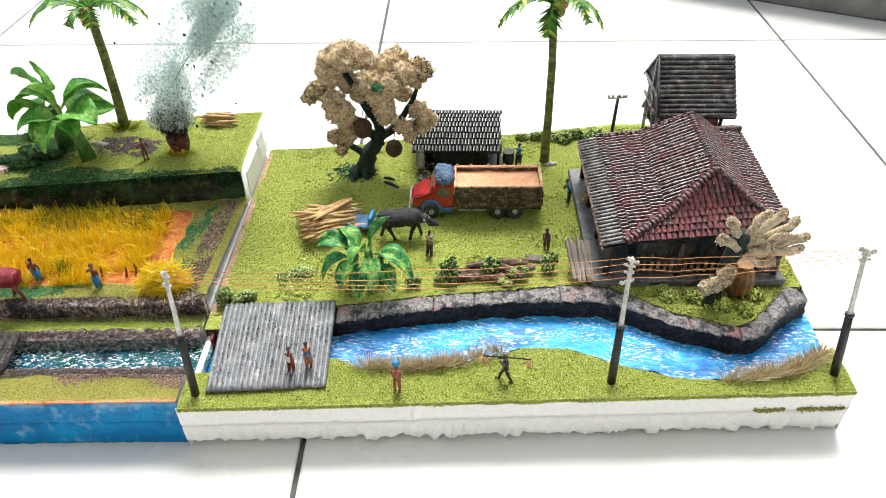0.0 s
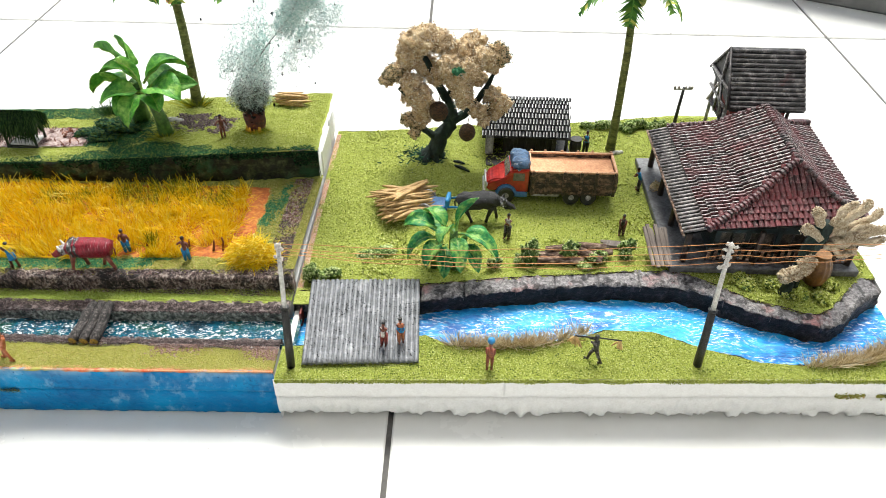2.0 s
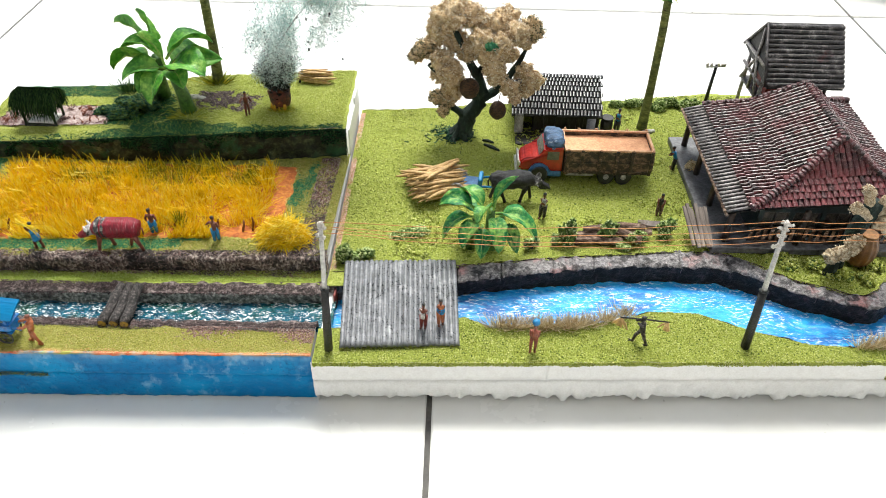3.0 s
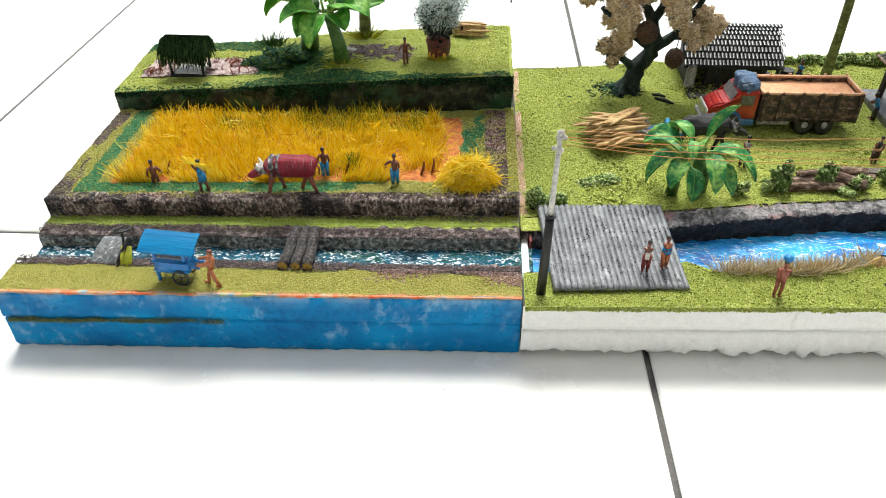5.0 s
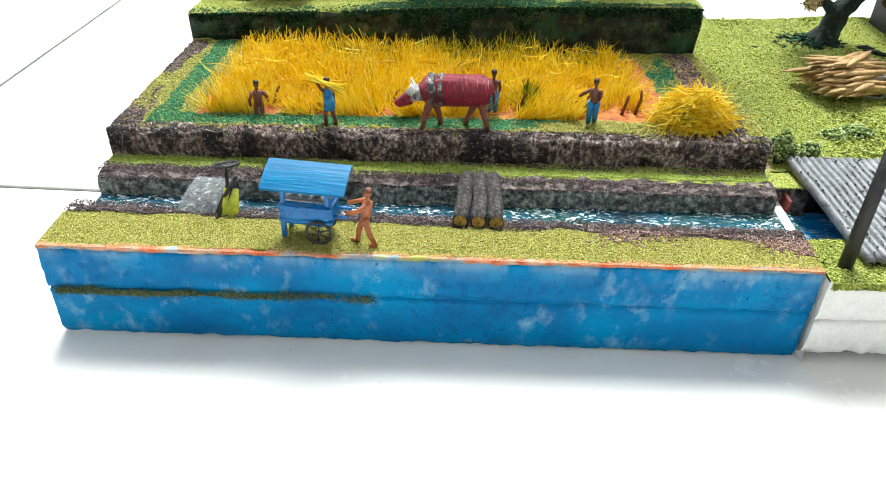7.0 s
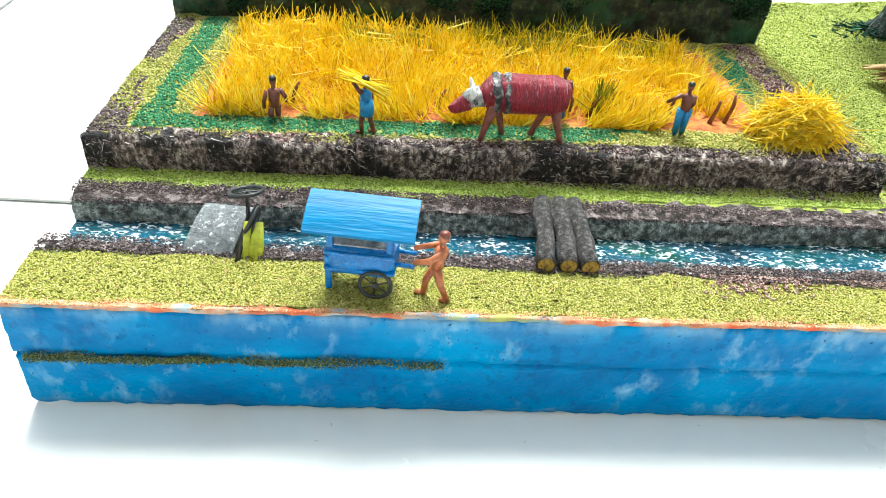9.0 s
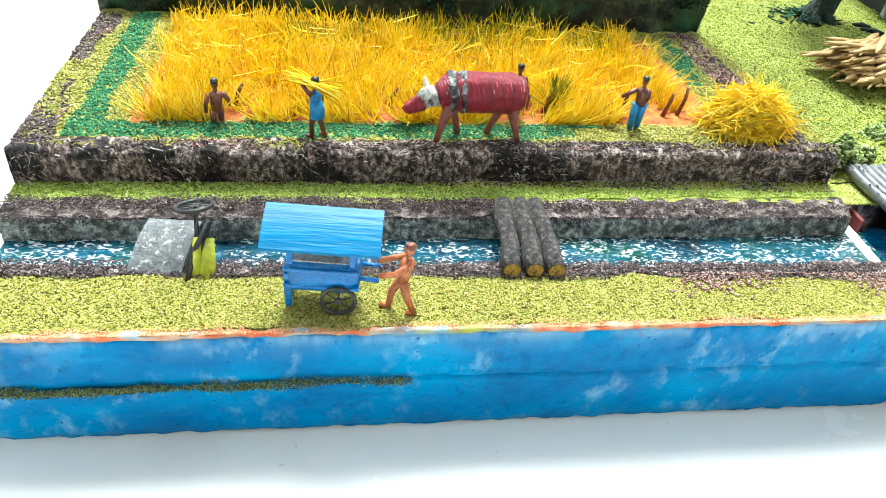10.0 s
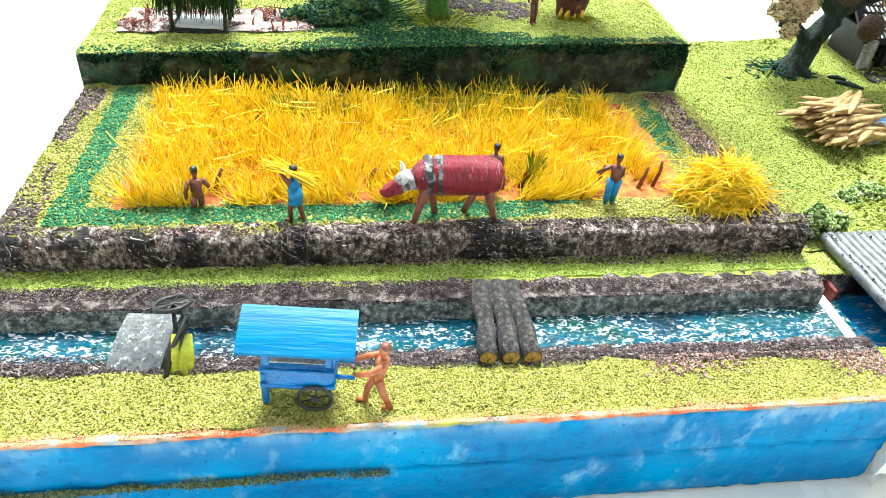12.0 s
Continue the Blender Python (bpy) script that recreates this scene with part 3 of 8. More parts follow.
crest = ramp(nt, noise_tex(nt, warp.outputs[0], 110, 5, 0.7), [(0.40, (0, 0, 0)), (0.54, (1, 1, 1))])
links.new(mix(nt, mix(nt, 1.0, streak, crest, "MULTIPLY"), colr, (0.86, 0.91, 0.94)), b.inputs["Base Color"])
b.inputs["Roughness"].default_value = 0.28
b.inputs["Specular IOR Level"].default_value = 0.4
bump(nt, b, f1, 0.8, 0.0014)
strip("river_water", -0.004, RX1 + 0.0025, lambda x: y_near(x) - 0.003, lambda x: y_edge(x) + 0.003, 140, 26, lambda x, y: 0.0205 - 0.002 * min(1, x / 0.3), m_river, board_right, "bright blue painted water with white streaks", 0.0005)

# black embankment with grey coping slabs
m_embank = grainy("black_embankment_stone", [(0.34, (0.004, 0.003, 0.004)), (0.54, (0.022, 0.016, 0.019)), (0.72, (0.12, 0.09, 0.10))], 300, 0.45, relief=1.0, depth=0.003, second=((0.10, 0.035, 0.045), 90, 0.6, 0.72), spec=0.4)
m_cope, nt, nodes, links, b = material("grey_black_coping_stone")
co = coords(nt)
f1 = noise_tex(nt, co, 650, 5, 0.65)
f2 = noise_tex(nt, co, 210, 4, 0.6)
col = ramp(nt, f1, [(0.30, (0.02, 0.017, 0.02)), (0.45, (0.14, 0.13, 0.135)), (0.58, (0.28, 0.26, 0.265)), (0.72, (0.50, 0.47, 0.47))])
col = mix(nt, ramp(nt, noise_tex(nt, co, 60, 4, 0.6), [(0.55, (0, 0, 0)), (0.68, (0.8, 0.8, 0.8))]), col, (0.40, 0.17, 0.165))
col = mix(nt, ramp(nt, f2, [(0.53, (0, 0, 0)), (0.61, (0.9, 0.9, 0.9))]), col, (0.016, 0.013, 0.015))
links.new(col, b.inputs["Base Color"])
b.inputs["Roughness"].default_value = 0.32
bump(nt, b, mix(nt, 0.5, f1, f2), 1.0, 0.0020)
curtain("embankment_wall", 0.0, RX1, lambda x: y_edge(x) + 0.0009, 0.016, 0.0295, 190, 10, m_embank, board_right, "black stone embankment wall", 0.0014, -0.06)
cuts = [0.0655, 0.089, 0.117, 0.139, 0.163, 0.186, 0.2115, 0.229, 0.251, 0.2745, 0.293, 0.316]
for a, c in zip(cuts[:-1], cuts[1:]):
    bm = bmesh.new()
    nx, ny = 16, 7
    top, bot = [], []
    lift = random.uniform(-0.0002, 0.0003)
    for i in range(nx + 1):
        x = a + 0.0002 + (c - a - 0.0004) * i / nx
        for k in range(ny + 1):
            u = k / ny
            y = y_edge(x) * (1 - u) + (y_cope(x) + 0.0008) * u
            rim = 0.0009 * (k == 0) + 0.0003 * (i in (0, nx))
            top.append(bm.verts.new((x + 0.0008 * fbm(y, x, 260, 3), y + 0.0012 * fbm(x, y, 230, 1), 0.0310 + lift + 0.0015 * fbm(x, y, 190, 4) + 0.02 * max(0, y - 0.05) - rim)))
            bot.append(bm.verts.new((x, y, 0.0262)))
    w = ny + 1
    for i in range(nx):
        for k in range(ny):
            q = i * w + k
            bm.faces.new((top[q], top[q + w], top[q + w + 1], top[q + 1]))
    for i in range(nx):
        for k in (0, ny):
            q = i * w + k
            bm.faces.new((bot[q], bot[q + w], top[q + w], top[q]) if k == 0 else (top[q], top[q + w], bot[q + w], bot[q])).material_index = 1
    for k in range(ny):
        bm.faces.new((top[k], top[k + 1], bot[k + 1], bot[k]))
        q = nx * w + k
        bm.faces.new((bot[q], bot[q + 1], top[q + 1], top[q]))
    part("coping_stone", bm, (m_cope, m_embank), board_right, smooth=True)


# ---- sawdust grains, scattered at their own ground ----
def spread(n, x0, x1, y0, y1, z, keep=None):
    p = np.column_stack([rng.uniform(x0, x1, n), rng.uniform(y0, y1, n)])
    return [(x, y, z(x, y)) for x, y in p if keep is None or keep(x, y)]


def green_z(x, y):
    return gz(y) + 0.0005 * fbm(x, y, 150, 2) + 0.001 * fbm(x, y, 30, 5)


def left_z(x, y):
    if y >= upper_y(x):
        return upper_z(x, y) + 0.0006 * fbm(x, y, 140, 6)
    s = y - skew(x) * min(1, max(0, y / 0.06))
    return lerp(s, [-0.006, 0.014, 0.0405, 0.0484], [0.0318, 0.0321, 0.0326, 0.0327]) if s < 0.0485 else field_z(x, s) - 0.0002 + 0.0005 * fbm(x, s, 180, 3)


def patchy(x, y, s, seed, cut):
    return fbm(x, y, s, seed) > cut


hang = [(x, y_front(x) - 0.0007 * rng.random(), 0.0310 - over_lip(x) * rng.random()) for x in rng.uniform(-0.0015, RX1, 7000)]
grains("turf_grains", hang, 0.00045, m_lime_grain, board_right, "", 0)
near = spread(52000, -0.001, RX1, -0.0045, 0.035, lambda x, y: green_z(x, y) - 0.0003, lambda x, y: y_front(x) < y < y_near(x))
grains("turf_grains", near, 0.00040, m_lime_grain, board_right)
green = spread(195000, -0.001, RX1, 0.05, 0.25, green_z, lambda x, y: y_cope(x) - 0.0004 + 0.0012 * fbm(x, y, 160, 8) < y < y_back(x) and not (0.21 < x < 0.3 and 0.085 < y < 0.185))
grains("turf_grains", green, 0.00040, m_lime_grain, board_right)
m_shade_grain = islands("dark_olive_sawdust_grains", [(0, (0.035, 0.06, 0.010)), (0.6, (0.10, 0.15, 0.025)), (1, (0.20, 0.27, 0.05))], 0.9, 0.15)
grains("dark_turf_grains", near[::14], 0.0005, m_shade_grain, board_right)
grains("dark_turf_grains", green[::14], 0.0005, m_shade_grain, board_right)
tuftz = [(x, y, z + 0.0012 * rng.random()) for x, y, z in green if patchy(x, y, 30, 11, 0.35) and patchy(x, y, 420, 17, 0.1) and rng.random() < 0.6]
grains("turf_clumps", tuftz, 0.0007, m_lime_grain, board_right)
grains("turf_grains", spread(62000, LX0, LX1, -0.0055, 0.0148, left_z, lambda x, y: y < 0.0125 + 0.002 * fbm(x, y, 60, 2) and y > -0.0047 + front_shift(x) * 0.95 + 0.0012 * fbm(x, y, 45, 5) + 0.0016 * fbm(x, y, 900, 5) ** 2), 0.00036, m_olive_grain, board_left)
m_fresh_grain = islands("fresh_lime_sawdust_grains", [(0.0, (0.16, 0.24, 0.03)), (0.3, (0.36, 0.47, 0.07)), (0.8, (0.54, 0.64, 0.15)), (1.0, (0.68, 0.74, 0.32))], 0.85, 0.2)
grains("turf_grains", spread(30000, LX0, LX1, 0.038, 0.058, left_z, lambda x, y: 0.0405 + 0.0016 * fbm(x, 0, 55, 4) < y - skew(x) * min(1, y / 0.06) < 0.0478), 0.0004, m_fresh_grain, board_left)


def ring(x, y):
    """Distance into the field border from its outer edge; the field itself lies further in."""
    s = y - skew(x)
    return min(s - 0.052, x - LX0 - 0.006, (LX1 - 0.012) - x)


field = spread(110000, LX0, LX1, 0.05, 0.156, left_z, lambda x, y: y < upper_y(x) + 0.001 and ring(x, y) < 0.022)


def green_band(x, y):
    s_ = y - skew(x)
    k = 0.0013 * fbm(x, y, 110, 1) + 0.0016 * fbm(x, y, 900, 6)
    front_ = 0.0540 + k < s_ < 0.0618 + k and -0.2130 < x < -0.07 + 0.03 * fbm(x, y, 60, 4)
    return front_ or (-0.2130 + k < x < -0.2058 + k and 0.054 < s_)


def soil_band(x, y):
    s_ = y - skew(x)
    return (s_ < 0.0522 + 0.0012 * fbm(x, y, 60, 2) or x < LX0 + 0.0065 + 0.005 * fbm(x, y, 45, 12) or (x > -0.019 and x < -0.0075)) and patchy(x, y, 60, 9, -0.25 + 0.7 * fbm(x, y, 900, 3))


dark, light, bare = [], [], []
for q in field:
    if green_band(q[0], q[1]) or (-0.031 + 0.004 * fbm(q[0], q[1], 140, 4) < q[0] < -0.020 + 0.003 * fbm(q[0], q[1], 140, 14) and patchy(q[0], q[1], 60, 21, 0.0 + 0.4 * fbm(q[0], q[1], 900, 5)) and q[1] > 0.08):
        dark.append(q)
    elif soil_band(q[0], q[1]):
        bare.append(q)
    else:
        light.append(q)
m_pink_grain = islands("pink_brown_soil_grains", [(0.0, (0.03, 0.012, 0.012)), (0.4, (0.15, 0.06, 0.06)), (0.7, (0.33, 0.17, 0.16)), (1.0, (0.7, 0.6, 0.56))], 0.75, 0.4)
grains("border_grains", dark, 0.00046, m_forest_grain, board_left)
grains("border_grains", light, 0.00046, m_olive_grain, board_left)
grains("border_soil", [q for q in bare if patchy(q[0], q[1], 38, 31, 0.15)], 0.00046, m_pink_grain, board_left)
grains("border_soil", [q for q in bare if not patchy(q[0], q[1], 38, 31, 0.15)], 0.00046, m_soil_grain, board_left)
upper = spread(90000, LX0 - 0.001, LX1 - 0.003, 0.137, 0.232, left_z, lambda x, y: upper_y(x) + 0.0008 < y < upper_back(x))
earth = lambda x, y: (abs(x + 0.080) < 0.020 + 0.008 * fbm(x, y, 60, 8) + 0.007 * fbm(x, y, 900, 28) and abs(y - 0.183) < 0.010 + 0.005 * fbm(x, y, 60, 18) + 0.005 * fbm(x, y, 900, 38) and fbm(x, y, 160, 48) > -0.35) or (-0.217 < x < -0.148 and 0.1540 + 0.002 * fbm(x, y, 90, 8) < y < 0.1765 + 0.003 * fbm(x, y, 80, 18))
def rim(x, y):
    """Where the dark green turf of the terrace edge, the undergrowth and the rear corner lies."""
    soft = 0.003 * fbm(x, y, 700, 9)
    edge = upper_y(x) + 0.0055 + 0.006 * fbm(x, y, 75, 3) + 0.010 * math.exp(-((x + 0.105) / 0.035) ** 2) * (1 + fbm(x, y, 50, 13)) + soft
    if y < edge and (x > -0.152 or fbm(x, y, 600, 19) > 0.05):
        return True
    if ((x + 0.1335) / 0.022) ** 2 + ((y - 0.172) / 0.024) ** 2 < 0.9 + 0.8 * fbm(x, y, 70, 8) + 0.4 * fbm(x, y, 700, 5):
        return True
    return y > 0.190 + 0.004 * fbm(x, y, 70, 2) + soft and x < -0.148 + 0.012 * fbm(x, y, 60, 6)


grains("rim_grains", [p for p in upper if rim(p[0], p[1])], 0.0005, m_rim_grain, board_left)
grains("turf_grains", [p for p in upper if not rim(p[0], p[1]) and not earth(p[0], p[1])], 0.00045, m_lime_grain, board_left)
grains("seedbed_soil", [(q[0], q[1], q[2] + 0.0009) for q in upper if earth(q[0], q[1]) and q[0] < -0.13 and patchy(q[0], q[1], 90, 77, -0.05) and rng.random() < 0.55], 0.0005, m_pink_grain, board_left)
grains("bare_soil", [p for p in upper if earth(p[0], p[1]) and p[0] > -0.13], 0.0006, m_soil_grain, board_left)
moss = [(x, front_shift(x) - 0.0066 - 0.0005 * rng.random(), 0.0172 + 0.0016 * fbm(x, 0, 38, 3) + rng.normal() * (0.0004 + 0.0012 * max(0, 0.2 + fbm(x, 0, 55, 2)))) for x in rng.uniform(LX0 + 0.002, -0.128, 8000) if 0.4 * fbm(x, 0, 60, 8) + 0.7 * rng.random() > 0.15 + 9 * (x + 0.17)]
grains("moss_streak", moss, 0.00024, islands("dull_green_moss", [(0, (0.03, 0.05, 0.02)), (0.6, (0.13, 0.17, 0.07)), (1, (0.34, 0.38, 0.2))], 0.9, 0.1), board_left, "dull green moss streak on the blue foam", 0)
lipg = []
for x in rng.uniform(LX0, LX1, 30000):
    w = 0.0016 + 0.0034 * max(0, 0.25 + fbm(x, 0, 45, 5))
    y = -0.0057 + w * rng.random() ** 1.2
    if fbm(x, y, 90, 15) + 1.2 * (rng.random() - 0.5) > 0.12 and rng.random() > (y + 0.0057) / 0.0046:
        lipg.append((x, y + front_shift(x) * 0.95, 0.0319))
m_bank_pink = islands("pink_brown_bank_dust", [(0.0, (0.10, 0.045, 0.04)), (0.5, (0.30, 0.17, 0.14)), (1.0, (0.58, 0.44, 0.38))], 0.8, 0.2)
grains("bank_dust", spread(16000, -0.135, LX1, 0.004, 0.0145, lambda x, y: left_z(x, y) + 0.0004, lambda x, y: fbm(x, y, 34, 44) + 0.5 * fbm(x, y, 700, 4) > 0.55 - 60 * (y - 0.006) - 2 * (x + 0.1)), 0.00034, m_bank_pink, board_left, "pink-brown dust on the bank")
m_orange_grain = islands("orange_primer_flecks", [(0, (0.50, 0.14, 0.06)), (0.4, (0.70, 0.29, 0.14)), (0.8, (0.80, 0.52, 0.34)), (1, (0.55, 0.5, 0.18))], 0.8, 0.2)
seam = [(rng.uniform(-0.0016, 0.0016), y, gz(y) + 0.0002) for y in rng.uniform(0.058, 0.215, 9000) if fbm(0, y, 45, 7) + rng.random() > 0.35]
grains("primer_flecks", seam, 0.0003, islands("pale_peach_primer_flecks", [(0, (0.62, 0.25, 0.14)), (0.5, (0.76, 0.50, 0.38)), (1, (0.84, 0.76, 0.68))], 0.8, 0.2), board_right, "pale peach primer along the seam")
grains("primer_flecks", lipg, 0.00028, m_orange_grain, board_left, "orange primer flecks along the edge of the foam")
m_primer = grainy("smeared_orange_primer", [(0.38, (0.62, 0.11, 0.03)), (0.46, (0.56, 0.26, 0.15)), (0.51, (0.44, 0.36, 0.28)), (0.57, (0.16, 0.32, 0.46)), (0.68, (0.36, 0.36, 0.08))], 48, 0.7, relief=0.4, depth=0.0004)
sheet("primer_edge", LX0, LX1, [(-0.0060, 0.0312)] + steps((-0.0058, 0.0319), (-0.0046, 0.0321), 2), 150, m_primer, board_left, 0.0005, "smeared orange primer along the foam edge", drift=0, wave=0.0004)
a_, t_ = [], []
for i in range(7000):
    x = rng.uniform(LX0, LX1)
    if fbm(x, i % 3, 42, 3) < 0.25 - 0.9 * rng.random():
        continue
    if i % 3:
        y, z = 0.0470 + skew(x) * 0.79 + 0.0012 * (rng.random() - 0.8), rng.uniform(0.0325, 0.0430)
    else:
        y, z = rng.uniform(0.0475, 0.0530) + skew(x) * 0.8, 0.0431
    L, th = rng.uniform(0.0004, 0.0017) * (2.2 if rng.random() < 0.06 else 1), rng.uniform(-1.6, 1.6)
    a_.append((x, y, z)), t_.append((x + L * math.cos(th), y - 0.0004, z + L * math.sin(th) * 0.8))
m_scratch = islands("brown_white_bank_fibre", [(0, (0.004, 0.003, 0.003)), (0.45, (0.03, 0.019, 0.017)), (0.68, (0.22, 0.14, 0.13)), (0.9, (0.45, 0.38, 0.36)), (1, (0.88, 0.85, 0.8))], 0.7, 0.3)
tagged(fibres("bank_fibres", a_, t_, 0.00012, m_scratch, board_left, "short brown and white fibres stuck to the bank", segs=2), kind="stuff")
face = [(x, upper_y(x) + 0.0016 * rng.random() - 0.0006, field_z(x, 0.135) + (upper_rim(x) - field_z(x, 0.135)) * rng.random() ** 0.45) for x in rng.uniform(LX0, LX1 - 0.001, 13000)]
grains("face_moss", [p for p in face if patchy(p[0], p[2], 70, 4, -0.45 + 70 * (upper_rim(p[0]) - p[2]))], 0.0006, islands("dark_face_moss", [(0, (0.002, 0.007, 0.004)), (0.5, (0.005, 0.03, 0.014)), (0.85, (0.018, 0.09, 0.036)), (1, (0.09, 0.13, 0.05))], 0.85, 0.15), board_left, "dark green moss", 0)
lip = [(x, 0.0338 + skew(x) * 0.57 + 0.0014 * rng.random(), 0.0318 - 0.0075 * rng.random() ** 2.2) for x in rng.uniform(LX0, LX1, 9000)]
grains("lip_soil", lip, 0.00032, m_soil_grain, board_left, "", 0)
mossr = [(x, y_front(x) - 0.0004 * rng.random(), 0.0185 + 0.0009 * rng.normal()) for x in rng.uniform(0.272, 0.316, 500) if fbm(x, 0, 60, 2) > -0.3]
grains("moss_streak", mossr, 0.0006, m_olive_grain, board_right, "yellow-green moss in the foam joint", 0)
shoulder = spread(46000, LX0, LX1, 0.012, 0.0425, lambda x, y: 0.0320 + 0.0008 * rng.random() + (0.0010 if y > 0.03 else 0), lambda x, y: 0.0125 + 0.002 * fbm(x, y, 60, 2) + 0.0012 * fbm(x, y, 800, 5) < y < 0.0185 or 0.0355 < y - skew(x) * 0.6 < 0.041 + 0.0015 * fbm(x, 0, 55, 4))
grains("shoulder_soil", shoulder, 0.0003, m_soil_grain, board_left)


# ---- things on the left board ----
def plain(name, c0, c1=None, rough=0.6, scale=260, relief=0.5, depth=0.0005, **kw):
    c1 = c1 or tuple(min(1, v * 1.5 + 0.01) for v in c0)
    return grainy(name, [(0.3, c0), (0.7, c1)], scale, rough, relief=relief, depth=depth, **kw)


m_skin = plain("brown_figure_paint", (0.085, 0.022, 0.014), (0.19, 0.058, 0.034), 0.42)
m_skin2 = plain("orange_brown_figure_paint", (0.30, 0.075, 0.026), (0.44, 0.15, 0.06), 0.35, second=((0.10, 0.035, 0.02), 130, 0.55, 0.62))
m_cloth_blue = plain("blue_cloth_paint", (0.005, 0.12, 0.32), (0.02, 0.25, 0.5), 0.45)
m_black = plain("black_paint", (0.006, 0.006, 0.006), (0.025, 0.022, 0.022), 0.4)
m_white = plain("white_paint", (0.6, 0.58, 0.54), (0.8, 0.78, 0.75), 0.5)
m_maroon = plain("maroon_buffalo_thread", (0.10, 0.002, 0.009), (0.33, 0.010, 0.032), 0.38, 260, 1.0, 0.0009, second=((0.45, 0.25, 0.26), 300, 0.62, 0.67), stretch=(3, 0.6, 0.6))
m_harness = grainy("black_white_flaked_harness", [(0.3, (0.004, 0.004, 0.005)), (0.5, (0.03, 0.028, 0.03)), (0.58, (0.2, 0.19, 0.19)), (0.68, (0.62, 0.6, 0.58))], 300, 0.45, relief=1.0, depth=0.0008)
m_greypatch = plain("grey_white_flaked_paint", (0.08, 0.075, 0.075), (0.55, 0.53, 0.52), 0.5, 300, 0.9, 0.0008)
m_brownlimb = plain("red_brown_limb_paint", (0.12, 0.03, 0.02), (0.28, 0.08, 0.055), 0.45)
m_fibre = islands("yellow_dyed_fibre", [(0.0, (0.52, 0.30, 0.005)), (0.15, (0.84, 0.56, 0.008)), (0.7, (0.94, 0.79, 0.024)), (1.0, (0.96, 0.90, 0.24))], 0.55, 0.4, trans=0.5)
m_fibre_green = islands("green_yellow_fibre", [(0.0, (0.08, 0.15, 0.01)), (0.6, (0.3, 0.33, 0.02)), (1.0, (0.75, 0.6, 0.04))], 0.6, 0.3, trans=0.3)
m_stubble = islands("brown_stake", [(0.0, (0.12, 0.04, 0.015)), (1.0, (0.3, 0.13, 0.05))], 0.7, 0.3)
m_fieldbed = grainy("orange_field_bed", [(0.3, (0.26, 0.05, 0.010)), (0.5, (0.44, 0.13, 0.020)), (0.75, (0.60, 0.30, 0.05))], 140, 0.8, relief=0.8, depth=0.001)


def figurine(at, turn, label, legs=(0.0, 0.0), arms=((0.004, 0.003, -0.004), (-0.004, 0.003, -0.004)), height=0.0175, bend=0.0, top=None, skirt=None, hair=None, body=None, extra=None):
    """A thumb-high plain painted figure in one mesh. legs: how far each foot is set ahead; arms: where each reaches from its shoulder."""
    k = height / 0.0175
    mats = [body or m_skin, top or body or m_skin, skirt or body or m_skin, hair or m_black, m_white]
    bm = bmesh.new()
    hip, chest = Vector((0, 0, 0.0085)), Vector((0, bend, 0.0133))
    for s, step in zip((-1, 1), legs):
        tube(bm, [(s * 0.0012, step, 0.0), (s * 0.0013, step * 0.6 + 0.0006, 0.0042), (s * 0.0011, 0, 0.0088)], [0.00075, 0.0009, 0.0012], 7, 2 if skirt else 0)
        tube(bm, [(s * 0.0012, step, 0.0004), (s * 0.0014, step + 0.002, 0.0004)], 0.0006, 6, 0)
        if skirt:
            tube(bm, [(s * 0.0013, step * 0.85, 0.001), (s * 0.0012, 0, 0.009)], [0.0011, 0.0016], 8, 2)
    tube(bm, [hip, (0, bend * 0.5, 0.0108), chest, (0, bend * 1.1, 0.0142)], [0.0018, 0.0019, 0.0023, 0.0012], 9, 1, flat=0.72)
    for s, a in zip((-1, 1), arms):
        sh = chest + Vector((s * 0.0021, 0, 0.0003))
        hand = sh + Vector(a)
        mid = sh.lerp(hand, 0.5) + Vector((s * 0.0007, -0.0004, -0.0003))
        tube(bm, [sh, mid, hand], [0.0009, 0.0007, 0.0006], 6, 0)
    tube(bm, [chest, (0, bend * 1.2, 0.0158)], 0.0007, 6, 0)
    blob(bm, (0, bend * 1.3, 0.0166), 0.0013, 2, 0.08, 2, (0.9, 1, 1.15), 0)
    blob(bm, (0, bend * 1.3 - 0.0002, 0.0174), 0.00125, 2, 0.1, 2, (1, 1.05, 0.75), 3)
    if extra:
        extra(bm)
    bmesh.ops.scale(bm, vec=(k * 0.88, k * 0.92, k), verts=bm.verts)
    ob = part("figurine", bm, mats, None, smooth=True)
    ob.matrix_basis = pose(*at, 0, 0, turn)
    return tagged(ob, label, "figurine", "model village figures")


# rice field bed and standing fibres
FX0, FX1, FY0, FY1 = -0.1995, -0.0365, 0.0620, 0.1290
verts, faces, NX, NY = [], [], 60, 30
for i in range(NX + 1):
    for k in range(NY + 1):
        x, y = FX0 + (FX1 + 0.006 - FX0) * i / NX, FY0 + (FY1 + 0.006 - FY0) * k / NY
        if i in (0, NX) or k in (0, NY):
            x, y = x + 0.0014 * fbm(x, y, 90, 4), y + 0.0010 * fbm(x, y, 90, 14)
        edge = 0.0009 if i in (0, NX) or k in (0, NY) else 0
        verts.append((x, y + skew(x), field_z(x, y) + 0.0006 - edge + 0.0004 * fbm(x, y, 200, 7)))
for i in range(NX):
    for k in range(NY):
        q = i * (NY + 1) + k
        faces.append((q, q + NY + 1, q + NY + 2, q + 1))
